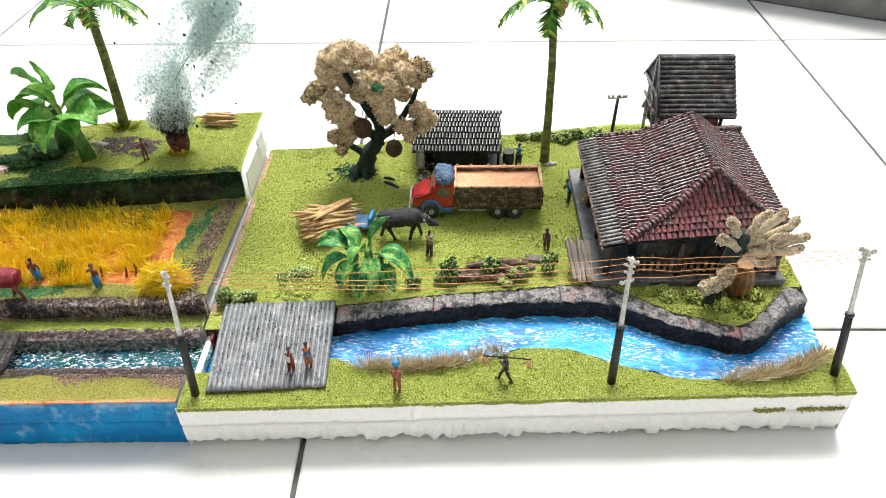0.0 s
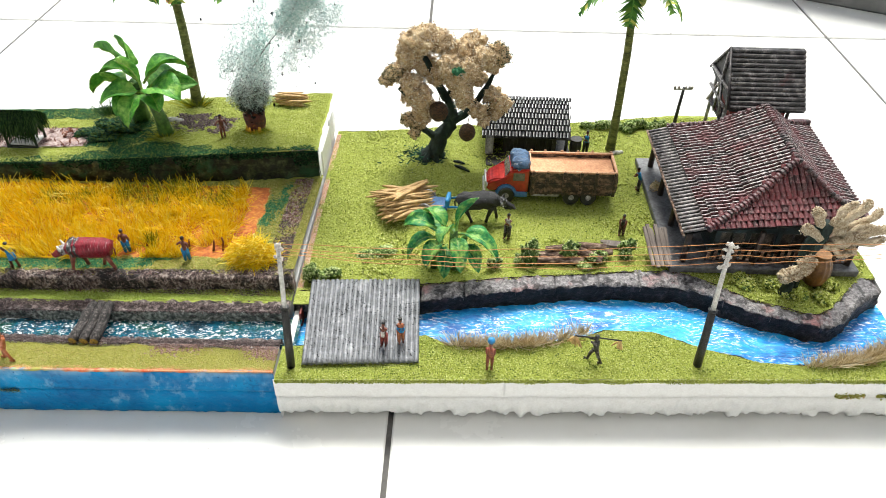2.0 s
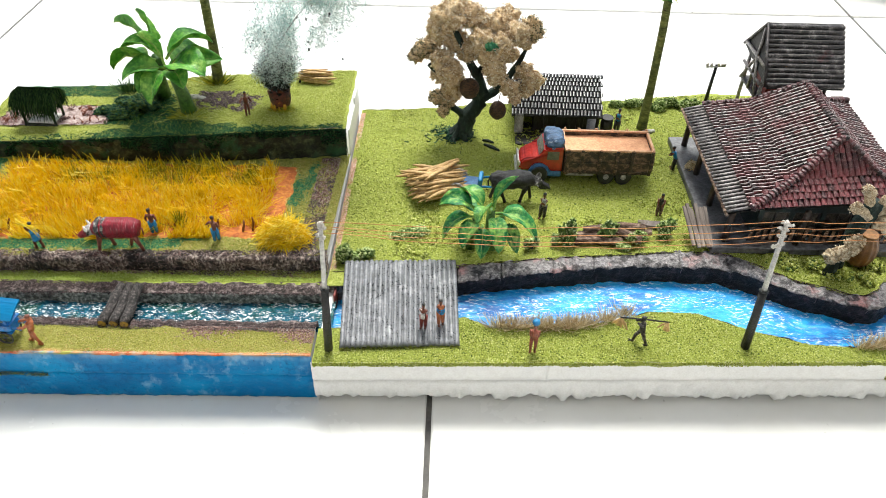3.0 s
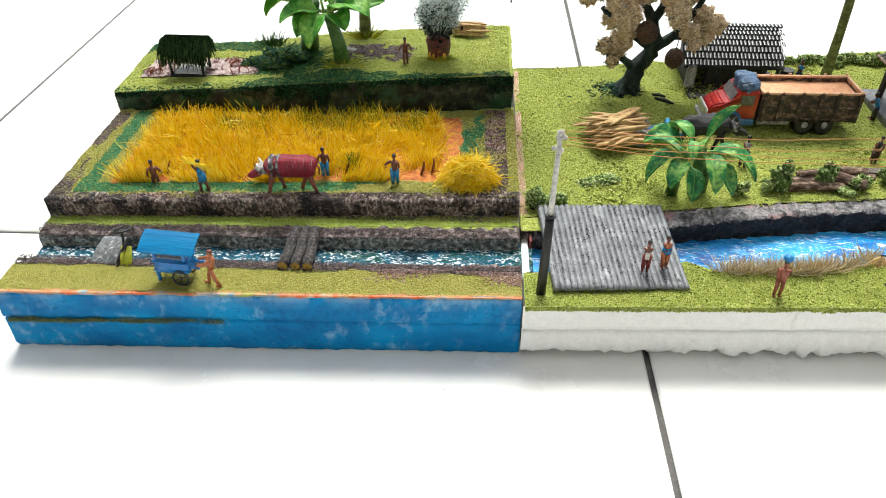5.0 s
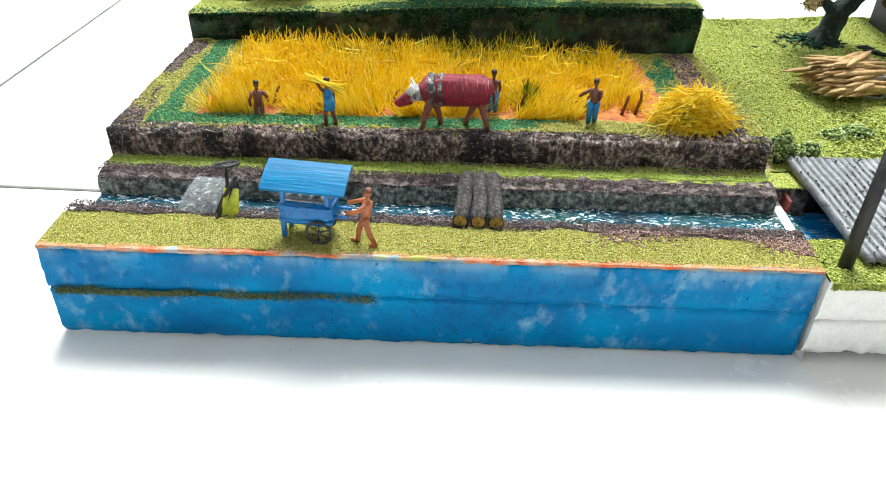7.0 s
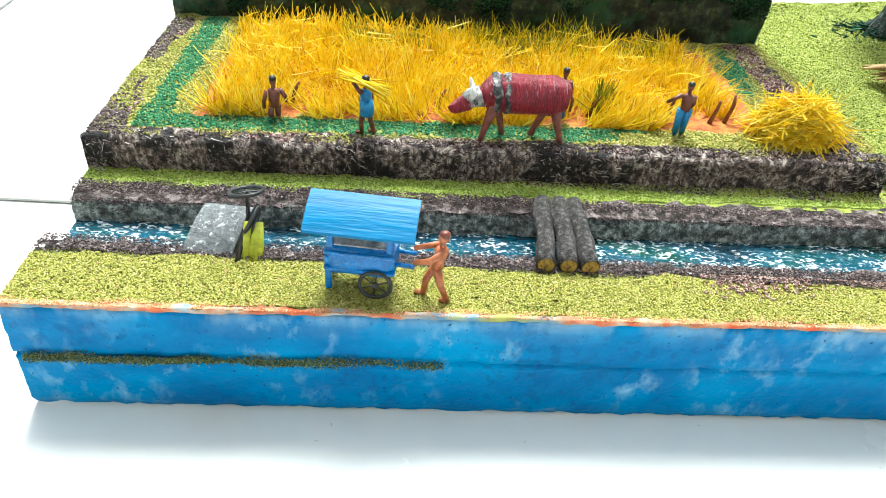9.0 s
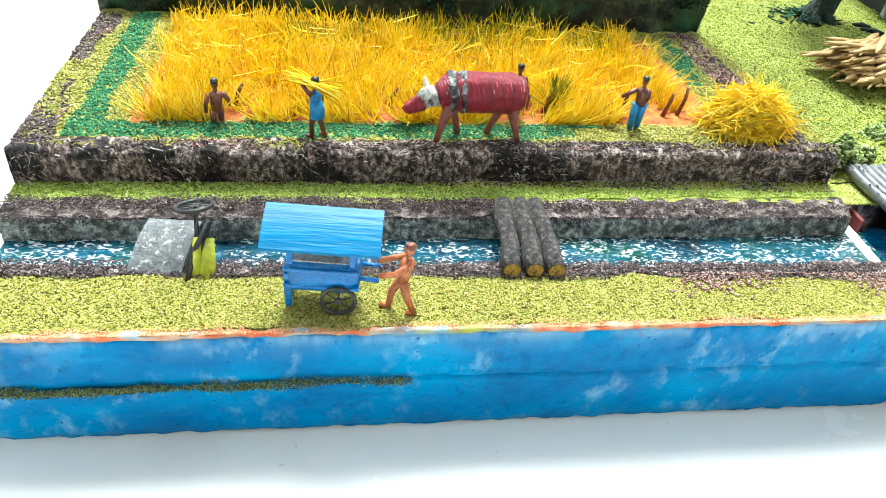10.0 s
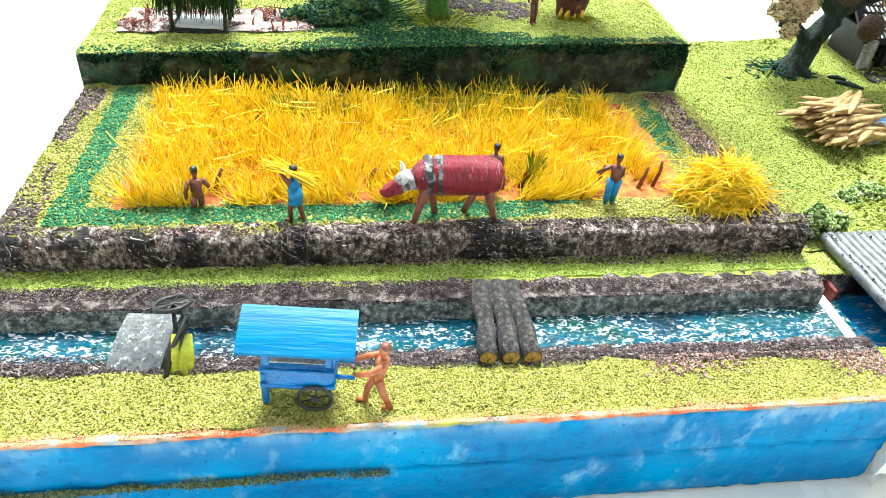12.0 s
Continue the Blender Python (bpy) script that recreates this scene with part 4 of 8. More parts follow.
part("field_bed", np_mesh("field_bed", verts, faces, smooth=True), m_fieldbed, board_left, "orange painted field bed")
roots, tips, groots, gtips = [], [], [], []
for i in range(1600):
    x = random.uniform(FX0 + 0.001, FX1 - 0.001)
    y = FY0 + 0.0008 + (FY1 - 0.002 - FY0) * random.random() ** 0.9 if i < 1430 else FY0 + random.uniform(0.0004, 0.0024)
    if x < FX0 + 0.006 * (1 - (y - FY0) / (FY1 - FY0)) or fbm(x, y, 55, 3) < -0.6 or x > -0.043 + 0.004 * fbm(x, y, 80, 2) or (x > -0.066 and y < FY0 + 0.010):
        continue
    y += skew(x)
    lean = Vector((fbm(x, y, 50, 1) + random.gauss(0, 0.35), fbm(x, y, 50, 14) + random.gauss(0, 0.25), 0)) * 0.006
    tall = random.uniform(0.0062, 0.0112) * (1.0 + 0.3 * fbm(x, y, 40, 8)) * lerp(x, [FX0, FX0 + 0.02, FX1 - 0.02, FX1], [0.75, 1, 1, 0.85])
    zf = field_z(x, y - skew(x))
    young = y - skew(x) > 0.108 and -0.165 < x < -0.05 and fbm(x, y, 60, 33) > -0.15
    for k in range(random.randint(5, 13)):
        rx, ry = x + random.gauss(0, 0.0011), max(FY0 + skew(x), y + random.gauss(0, 0.0009))
        tip = Vector((rx, ry, zf)) + lean + Vector((random.gauss(0, 0.0022) * random.choice((0.6, 0.8, 2.2)), random.gauss(0, 0.0022), tall * random.uniform(0.5, 1.1)))
        (groots if young and k % 3 else roots).append((rx, ry, zf))
        (gtips if young and k % 3 else tips).append(tip)
for i in range(280):
    x, y = random.uniform(FX0, FX1 - 0.004), random.uniform(FY0 + 0.012, FY1 - 0.006)
    z = field_z(x, y) + random.uniform(0.003, 0.009)
    th = random.uniform(-1.1, 1.1) + (math.pi if random.random() < 0.5 else 0)
    L = random.uniform(0.006, 0.015)
    y += skew(x)
    roots.append((x, y, z)), tips.append((max(FX0 - 0.004, min(FX1 + 0.004, x + L * math.cos(th))), y + L * 0.5 * math.sin(th), z + random.uniform(-0.005, 0.004)))
rice = thing("rice_crop", (0, 0, 0), "standing yellow dyed fibre rice crop in the field bed", "rice crop", kind="stuff")
tagged(fibres("rice_fibres", roots, tips, 0.00021, m_fibre, rice, sag=0.35), kind="stuff")
tagged(fibres("green_fibres", groots, gtips, 0.00021, m_fibre_green, rice), kind="stuff")

# cut stubble stakes at the edge of the crop
for x, y, h in ((-0.0495, 0.0745, 0.007), (-0.0445, 0.0755, 0.0085), (-0.0625, 0.0745, 0.0075), (-0.1315, 0.0735, 0.006), (-0.1735, 0.071, 0.007), (-0.0862, 0.0745, 0.0065)):
    bm = bmesh.new()
    tube(bm, [(0, 0, -0.001), (random.uniform(0.0005, 0.002), 0, h * 0.6), (random.uniform(0.001, 0.003), 0, h)], [0.0007, 0.0006, 0.0004], 6, 0, wob=0.2)
    st = part("stake", bm, m_stubble)
    st.location = (x, y, 0.043)
    tagged(st, "short brown stubble stake at the field edge", "stake", "stubble stakes")

# small green plant growing in the front of the crop
plant = thing("rice_plant", (-0.083, 0.0755, 0.0435), "small green and yellow clump of uncut rice", "plant")
fibres("green_leaves", [(random.gauss(0, 0.001), random.gauss(0, 0.0006), 0) for i in range(60)], [(random.gauss(0, 0.0035), random.gauss(0, 0.002), random.uniform(0.005, 0.011)) for i in range(60)], 0.00028, m_fibre_green, plant)


def heap(name, at, n, rx, ry, rz, L, width, mat, label, category, axis=None):
    th = thing(name, at, label, category)
    a, t = [], []
    for i in range(n):
        u = Vector((random.gauss(0, 1), random.gauss(0, 1), abs(random.gauss(0, 1)))).normalized() * random.random() ** 0.4
        c = Vector((u.x * rx, u.y * ry, u.z * rz + 0.0006))
        d = Vector((random.gauss(0, 1.3), random.gauss(0, 0.8), random.gauss(0, 0.4))).normalized()
        d = (d - u.normalized() * d.dot(u.normalized()) * 0.7).normalized() * L * random.uniform(0.4, 1) * (1.3 if i % 10 == 0 else 1)
        p, q = c - d * 0.5, c + d * 0.5
        a.append((p.x, p.y, max(0.0002, p.z))), t.append((q.x, q.y, max(0.0002, q.z)))
    tagged(fibres("straw", a, t, width, mat, th, sag=0.2), kind="stuff")
    return th


heap("straw_heap", (-0.0265, 0.0685, 0.0426), 1300, 0.0115, 0.0078, 0.0125, 0.020, 0.00018, m_fibre, "loose heap of cut yellow dyed straw", "straw heap")


def gnarl(bm, amt):
    """Splits a limb finer and pushes its skin in and out."""
    bmesh.ops.subdivide_edges(bm, edges=list(bm.edges), cuts=2, use_grid_fill=True)
    bm.normal_update()
    for v in bm.verts:
        v.co += v.normal * amt * (noise.noise(v.co * 260) + 0.6 * noise.noise(v.co * 620))
    for f in bm.faces:
        f.smooth = True


# water buffalo in wrapped maroon thread
def buffalo(name, m, hide, patch, limb, label, girth=1.0, horns=True, strap=True, rough=0.0004):
    th = thing(name, m, label, "buffalo")
    bm = bmesh.new()
    tube(bm, [(0.0148, 0, 0.0148), (0.014, 0, 0.0151), (0.010, 0, 0.0153), (0.003, 0, 0.0155), (-0.005, 0, 0.0158), (-0.009, 0, 0.0156), (-0.012, 0, 0.0145)],
         [0.0022 * girth, 0.0043 * girth, 0.0053 * girth, 0.0055 * girth, 0.0054 * girth, 0.0047 * girth, 0.0033 * girth], 20, 0, wob=0.09)
    gnarl(bm, rough)
    part("body", bm, hide, th, smooth=True)
    bm = bmesh.new()
    tube(bm, [(-0.010, 0, 0.0152), (-0.0145, 0, 0.0142), (-0.0175, 0, 0.0122), (-0.0213, 0, 0.0098), (-0.0222, 0, 0.0092)], [0.0034, 0.0028, 0.0026, 0.0018, 0.0011], 12, 0, wob=0.08)
    gnarl(bm, rough * 1.5)
    head = part("head", bm, hide, th, smooth=True)
    if horns:
        for s in (-1, 1):
            bm = bmesh.new()
            tube(bm, [(-0.0158, s * 0.0015, 0.0145), (-0.0155, s * 0.0032, 0.0165), (-0.0163, s * 0.0028, 0.019)], [0.0011, 0.0009, 0.0004], 8, 0, wob=0.2)
            part("horn", bm, m_white if strap else patch, head, "flaked white horn", smooth=True)
            bm = bmesh.new()
            blob(bm, (-0.0148, s * 0.0034, 0.0138), 0.0012, 1, 0.2, 2, (0.7, 1.5, 0.6))
            part("ear", bm, patch, head)
        bm = bmesh.new()
        tube(bm, [(-0.0125, 0, 0.0148), (-0.0158, 0, 0.0137), (-0.0178, 0, 0.0126)], [0.0036, 0.003, 0.0023], 12, 0, wob=0.2)
        gnarl(bm, 0.0008)
        part("muzzle_cloth", bm, m_greypatch if strap else patch, head, "grey-white flaked cloth round the head", smooth=True)
    if strap:
        for x, w in ((-0.0082, 0.0010), (-0.0050, 0.0009)):
            bm = bmesh.new()
            tube(bm, [(x - w, 0, 0.0156), (x, 0, 0.0157), (x + w, 0, 0.0157)], [0.0052 * girth, 0.0056 * girth, 0.0053 * girth], 16, 0, wob=0.12)
            gnarl(bm, 0.0006)
            part("harness_band", bm, patch, th, "grey and black flaked harness band", smooth=True)
    for x, y, f0, f1 in ((-0.0085, -0.0026, -0.002, -0.0035), (-0.0085, 0.0026, 0.0025, 0.004), (0.0105, -0.0026, 0.0015, 0.0035), (0.0105, 0.0026, -0.003, -0.0055)):
        bm = bmesh.new()
        tube(bm, [(x, y, 0.0135), (x + f0, y, 0.0065), (x + f0 * 0.4 + f1 * 0.6, y, 0.003), (x + f1, y, 0.0)], [0.0021, 0.0013, 0.001, 0.0011], 8, 0, wob=0.1)
        part("leg", bm, limb, th, smooth=True)
    bm = bmesh.new()
    tube(bm, [(0.0146, 0, 0.0165), (0.0162, -0.0006, 0.0145), (0.0158, -0.0008, 0.0105)], [0.0006, 0.0005, 0.0004], 6, 0)
    part("tail", bm, limb, th, smooth=True)
    return th


buffalo("water_buffalo", pose(-0.1090, 0.0590, 0.0425, 0, 0, 3) @ Matrix.Scale(0.86, 4), m_maroon, m_harness, m_brownlimb, "maroon thread-wrapped model buffalo with grey harness, walking", 1.14)

E9 = ((0.0035, 0.002, -0.003), (-0.0035, 0.0018, -0.003))
figurine((-0.1765, 0.0636, 0.0378), 20, "brown painted figure stooping at the crop with bare back", (0, 0.001), ((-0.0012, 0.0005, -0.0055), (0.0022, 0.0012, -0.0044)), 0.0165)


def straw_load(bm):
    for i in range(26):
        c = Vector((random.gauss(-0.001, 0.001), random.gauss(0.0005, 0.0008), 0.0165 + random.gauss(0, 0.0005)))
        d = Vector((random.gauss(0, 0.0016), -random.uniform(0.006, 0.0095), -0.0010 + random.gauss(0, 0.0009)))
        tube(bm, [c - d, c, c + d], [0.00018, 0.00024, 0.00016], 4, 5)


def smock(bm):
    straw_load(bm)
    tube(bm, [(0, 0, 0.0062), (0, -0.0002, 0.0085), (0, 0.0003, 0.0110)], [0.0026, 0.0024, 0.0020], 10, 1, flat=0.85)


fb = figurine((-0.1505, 0.0572, 0.0425), 70, "blue-clothed figure carrying a sheaf of yellow straw on the shoulder", (0.0012, -0.0022), ((0.0008, 0.0036, 0.0022), (0.0012, -0.0006, -0.005)), 0.0162, 0.0004, m_cloth_blue, None, extra=smock)
fb.data.materials.append(m_fibre)
figurine((-0.0955, 0.0712, 0.0425), 0, "bare-backed brown figure in a blue wrap behind the buffalo", (0, 0.001), ((-0.0016, 0.001, -0.005), (0.0005, 0.0014, -0.005)), 0.0158, 0, None, m_cloth_blue)
figurine((-0.0612, 0.0660, 0.0425), -10, "bare-backed brown figure in blue trousers reaping", (0, 0.0014), ((-0.0042, 0.0016, -0.0036), (-0.0004, 0.0012, -0.0048)), 0.0158, 0.0004, None, m_cloth_blue)
sick = bmesh.new()
tube(sick, [(0, 0, 0), (0.001, 0.001, 0.002), (0.003, 0.002, 0.004)], [0.0003, 0.0004, 0.0005], 6)
s = part("sickle", sick, m_stubble)
s.matrix_basis = pose(-0.0688, 0.0722, 0.0435)
tagged(s, "small brown wooden reaping stick", "tool")

# three-log footbridge
m_bark = grainy("dark_grey_bark", [(0.36, (0.006, 0.005, 0.005)), (0.5, (0.035, 0.029, 0.028)), (0.64, (0.15, 0.13, 0.125))], 750, 0.6, relief=1.0, depth=0.0012, second=((0.05, 0.06, 0.015), 90, 0.66, 0.8), stretch=(1, 0.7, 1))
m_cutwood = plain("yellow_cut_wood", (0.16, 0.08, 0.012), (0.46, 0.28, 0.05), 0.6, 420, second=((0.03, 0.018, 0.012), 420, 0.54, 0.64))
for k, x in enumerate((-0.1038, -0.0990, -0.0944)):
    log = thing("log", pose(x, 0.0258, 0.0352, 0, 0, -4 + 3 * k), "dark bark-covered log laid across the stream as a footbridge", "log", "logs of the footbridge")
    bm = bmesh.new()
    tube(bm, [(0, -0.0125, -0.0012), (0.0002, -0.004, -0.0004), (-0.0003, 0.005, 0.0), (0, 0.0125, 0.0004)], [0.0024, 0.0023, 0.0024, 0.0021], 12, 0, wob=0.16)
    gnarl(bm, 0.0005)
    part("bark", bm, m_bark, log, smooth=True)
    bm = bmesh.new()
    tube(bm, [(0, -0.01275, -0.0012), (0, -0.0124, -0.0012)], [0.0019, 0.0021], 10, 0, wob=0.15)
    part("cut_end", bm, m_cutwood, log, "yellow cut end")

# blue pushcart
m_cart = plain("bright_blue_paint", (0.0, 0.10, 0.36), (0.0, 0.18, 0.50), 0.28, 240, 0.9, 0.0008, spec=0.6, second=((0.01, 0.02, 0.05), 200, 0.60, 0.72))
m_cartroof = grainy("light_blue_ribbed_roof", [(0.3, (0.0, 0.115, 0.28)), (0.7, (0.0, 0.165, 0.36))], 120, 0.45, spec=0.25, relief=0.9, depth=0.0006, stretch=(0.12, 1, 1))
m_rubber = plain("black_wire", (0.01, 0.01, 0.01), (0.03, 0.03, 0.03), 0.4)
cart = thing("pushcart", pose(-0.1475, 0.0060, 0.0322, 0, 0, -6), "bright blue hawker pushcart with ribbed awning and black wheels", "pushcart")
bm = bmesh.new()
box(bm, -0.0070, 0.0070, -0.0037, 0.0037, 0.0046, 0.0125, 0.0010)
bmesh.ops.subdivide_edges(bm, edges=list(bm.edges), cuts=5, use_grid_fill=True)
bm.normal_update()
for v in bm.verts:
    v.co += v.normal * (0.0006 * math.sin(math.pi * (v.co.z - 0.0046) / 0.0079) + 0.0005 * noise.noise(v.co * 320))
part("body", bm, m_cart, cart, smooth=True)
for z in (0.0068, 0.0112):
    bm = bmesh.new()
    box(bm, -0.0078, 0.0078, -0.0046, 0.0046, z - 0.0004, z + 0.0004, 0.0002)
    part("moulding", bm, m_cart, cart)
bm = bmesh.new()
box(bm, -0.0068, 0.0068, -0.0034, 0.0034, 0.0126, 0.0130, 0.0001)
part("counter", bm, m_greypatch, cart, "grey stained counter")
for x in (-0.0064, 0.0064):
    for y in (-0.0032, 0.0032):
        bm = bmesh.new()
        box(bm, x - 0.0006, x + 0.0006, y - 0.0006, y + 0.0006, 0.0122, 0.0172 if y < 0 else 0.0196, 0.0001)
        part("post", bm, m_cart, cart)
bm = bmesh.new()
nv = 9
rows_ = []
for i in range(nv):
    u = i / (nv - 1)
    y = -0.0056 + 0.0100 * u
    z = 0.0166 + 0.0042 * math.sin(u * math.pi * 0.42)
    rows_.append((y, z))
lo = [[bm.verts.new((x, y, z)) for y, z in rows_] for x in (-0.0120, 0.0120)]
hi = [[bm.verts.new((x, y, z + 0.0007)) for y, z in rows_] for x in (-0.0120, 0.0120)]
for i in range(nv - 1):
    bm.faces.new((hi[0][i], hi[1][i], hi[1][i + 1], hi[0][i + 1]))
    bm.faces.new((lo[0][i + 1], lo[1][i + 1], lo[1][i], lo[0][i]))
    bm.faces.new((lo[0][i], hi[0][i], hi[0][i + 1], lo[0][i + 1]))
    bm.faces.new((lo[1][i + 1], hi[1][i + 1], hi[1][i], lo[1][i]))
bm.faces.new((lo[0][0], lo[1][0], hi[1][0], hi[0][0]))
bm.faces.new((hi[0][-1], hi[1][-1], lo[1][-1], lo[0][-1]))
part("awning", bm, m_cartroof, cart, "light blue ribbed awning")
for y, wx in ((-0.0046, 0.0036), (0.0040, 0.0026)):
    bm = bmesh.new()
    ringpts = [(wx + 0.0035 * math.cos(2 * math.pi * i / 20), y + 0.0002 * math.sin(i * 0.9), 0.0037 + 0.0036 * math.sin(2 * math.pi * i / 20)) for i in range(21)]
    tube(bm, ringpts, 0.00048, 7, 0, cap=False, wob=0.2)
    wheel = part("wheel", bm, m_rubber, cart, "black wire wheel", smooth=True)
    bm = bmesh.new()
    tube(bm, [(wx, y - 0.0004, 0.0037), (wx, y + 0.0004, 0.0037)], 0.0007, 8)
    part("hub", bm, m_rubber, wheel)
    for i in range(3):
        th = math.pi * i / 3 + 0.4
        bm = bmesh.new()
        tube(bm, [(wx - 0.0034 * math.cos(th), y, 0.0037 - 0.0034 * math.sin(th)), (wx + 0.0034 * math.cos(th), y, 0.0037 + 0.0034 * math.sin(th))], 0.00016, 4)
        part("spoke", bm, m_rubber, wheel)
for y in (-0.003, 0.003):
    bm = bmesh.new()
    box(bm, -0.0078, -0.0064, y - 0.0007, y + 0.0007, 0.0003, 0.0095, 0.0002)
    part("leg", bm, m_cart, cart)
    bm = bmesh.new()
    tube(bm, [(0.007, y * 0.8, 0.0085), (0.0118, y * 0.8, 0.0082)], 0.0005, 6)
    part("handle", bm, m_cart, cart)
jar = bmesh.new()
for x in (-0.004, -0.0008, 0.0026):
    blob(jar, (x, 0.0, 0.0144), 0.0015, 1, 0.1, 2, (1, 1, 1))
part("goods", jar, m_greypatch, cart, "grey jars on the counter")
figurine((-0.1310, 0.0020, 0.0322), 88, "orange-brown bare figure striding with arms stretched to the pushcart", (-0.003, 0.003), ((0.0006, 0.0062, -0.0030), (-0.0006, 0.0064, -0.0012)), 0.0178, -0.0008, None, None, m_skin, m_skin2)

# parked pedal rickshaw leaning in the stream
m_zinc = plain("scratched_grey_metal_sheet", (0.07, 0.075, 0.08), (0.17, 0.18, 0.19), 0.6, 300, 0.8, 0.0005, second=((0.46, 0.46, 0.46), 700, 0.56, 0.64), spec=0.3)
m_lemon = plain("yellow_green_cloth", (0.25, 0.28, 0.01), (0.55, 0.55, 0.03), 0.6, 160)
rick = thing("handcart", pose(-0.1825, 0.0135, 0.0290, 0, 0, -4) @ Matrix.Scale(1.08, 4), "tipped grey metal handcart with black wheel and yellow cloth", "handcart")
bm = bmesh.new()
cols_ = []
for i in range(8):
    u = i / 7
    cols_.append((0.0036 + 0.0135 * u, 0.0008 + 0.0062 * u + 0.0012 * math.sin(u * math.pi)))
a_ = [[bm.verts.new((x + 0.0024 * i / 7, -0.005 + y, 0.001 + z)) for i, (y, z) in enumerate(cols_)] for x in (-0.0078, 0.0032)]
b_ = [[bm.verts.new((x + 0.0024 * i / 7, -0.005 + y, 0.0004 + z)) for i, (y, z) in enumerate(cols_)] for x in (-0.0078, 0.0032)]
for i in range(7):
    bm.faces.new((a_[0][i], a_[1][i], a_[1][i + 1], a_[0][i + 1]))
    bm.faces.new((b_[0][i + 1], b_[1][i + 1], b_[1][i], b_[0][i]))
    bm.faces.new((b_[0][i], a_[0][i], a_[0][i + 1], b_[0][i + 1]))
    bm.faces.new((b_[1][i + 1], a_[1][i + 1], a_[1][i], b_[1][i]))
bm.faces.new((b_[0][0], b_[1][0], a_[1][0], a_[0][0]))
bm.faces.new((a_[0][-1], a_[1][-1], b_[1][-1], b_[0][-1]))
part("metal_sheet", bm, m_zinc, rick, "scratched grey metal sheet", smooth=False)
bm = bmesh.new()
R = Matrix.Translation((0.0058, 0.0078, 0.0150)) @ Euler((radians(-16), radians(-8), 0)).to_matrix().to_4x4()
tube(bm, [R @ Vector((0.0036 * math.cos(2 * math.pi * i / 24), 0.0036 * math.sin(2 * math.pi * i / 24), 0)) for i in range(25)], 0.00045, 6, 0, cap=False)
wh = part("wheel", bm, m_rubber, rick, "black wire wheel", smooth=True)
bm = bmesh.new()
for i in range(4):
    th = math.pi * i / 4
    tube(bm, [R @ Vector((-0.004 * math.cos(th), -0.004 * math.sin(th), 0)), R @ Vector((0.004 * math.cos(th), 0.004 * math.sin(th), 0))], 0.0002, 4)
part("spokes", bm, m_rubber, wh)
for pts in ([(0.0048, -0.003, 0.001), (0.0058, 0.003, 0.007), (0.0088, 0.006, 0.0125)], [(0.0058, 0.0078, 0.0148), (0.0062, 0.006, 0.0095), (0.0048, 0.0, 0.004)], [(0.0068, 0.0, 0.001), (0.0078, 0.004, 0.008), (0.0086, 0.007, 0.0122)]):
    bm = bmesh.new()
    tube(bm, pts, 0.0006, 6, 0, wob=0.1)
    part("frame_bar", bm, m_rubber, rick, smooth=True)
bm = bmesh.new()
for dx in (0, 0.0022):
    tube(bm, [(0.0062 + dx, -0.0005, 0.001), (0.0066 + dx, 0.002, 0.005), (0.0065 + dx, 0.005, 0.0092)], [0.0016, 0.0017, 0.0009], 8, 0, wob=0.3, flat=0.6)
part("cloth", bm, m_lemon, rick, "yellow-green cloth", smooth=True)


# ---- upper terrace ----
m_leaf = grainy("banana_leaf", [(0.3, (0.03, 0.19, 0.02)), (0.48, (0.11, 0.38, 0.045)), (0.66, (0.34, 0.60, 0.11))], 120, 0.35, relief=0.9, depth=0.0012, stretch=(1, 1, 1), second=((0.33, 0.45, 0.08), 60, 0.6, 0.75), trans=0.3)
m_leaf2 = grainy("dark_banana_leaf", [(0.3, (0.006, 0.10, 0.045)), (0.46, (0.04, 0.28, 0.07)), (0.6, (0.30, 0.55, 0.12))], 170, 0.3, relief=0.9, depth=0.0012, second=((0.55, 0.5, 0.05), 45, 0.62, 0.7), trans=0.3)
m_stem = grainy("green_banana_stem", [(0.3, (0.02, 0.07, 0.012)), (0.7, (0.10, 0.22, 0.04))], 150, 0.5, second=((0.15, 0.09, 0.03), 80, 0.6, 0.75))

m_midrib = grainy("pale_green_midrib", [(0.3, (0.12, 0.28, 0.04)), (0.7, (0.42, 0.55, 0.14))], 150, 0.45)


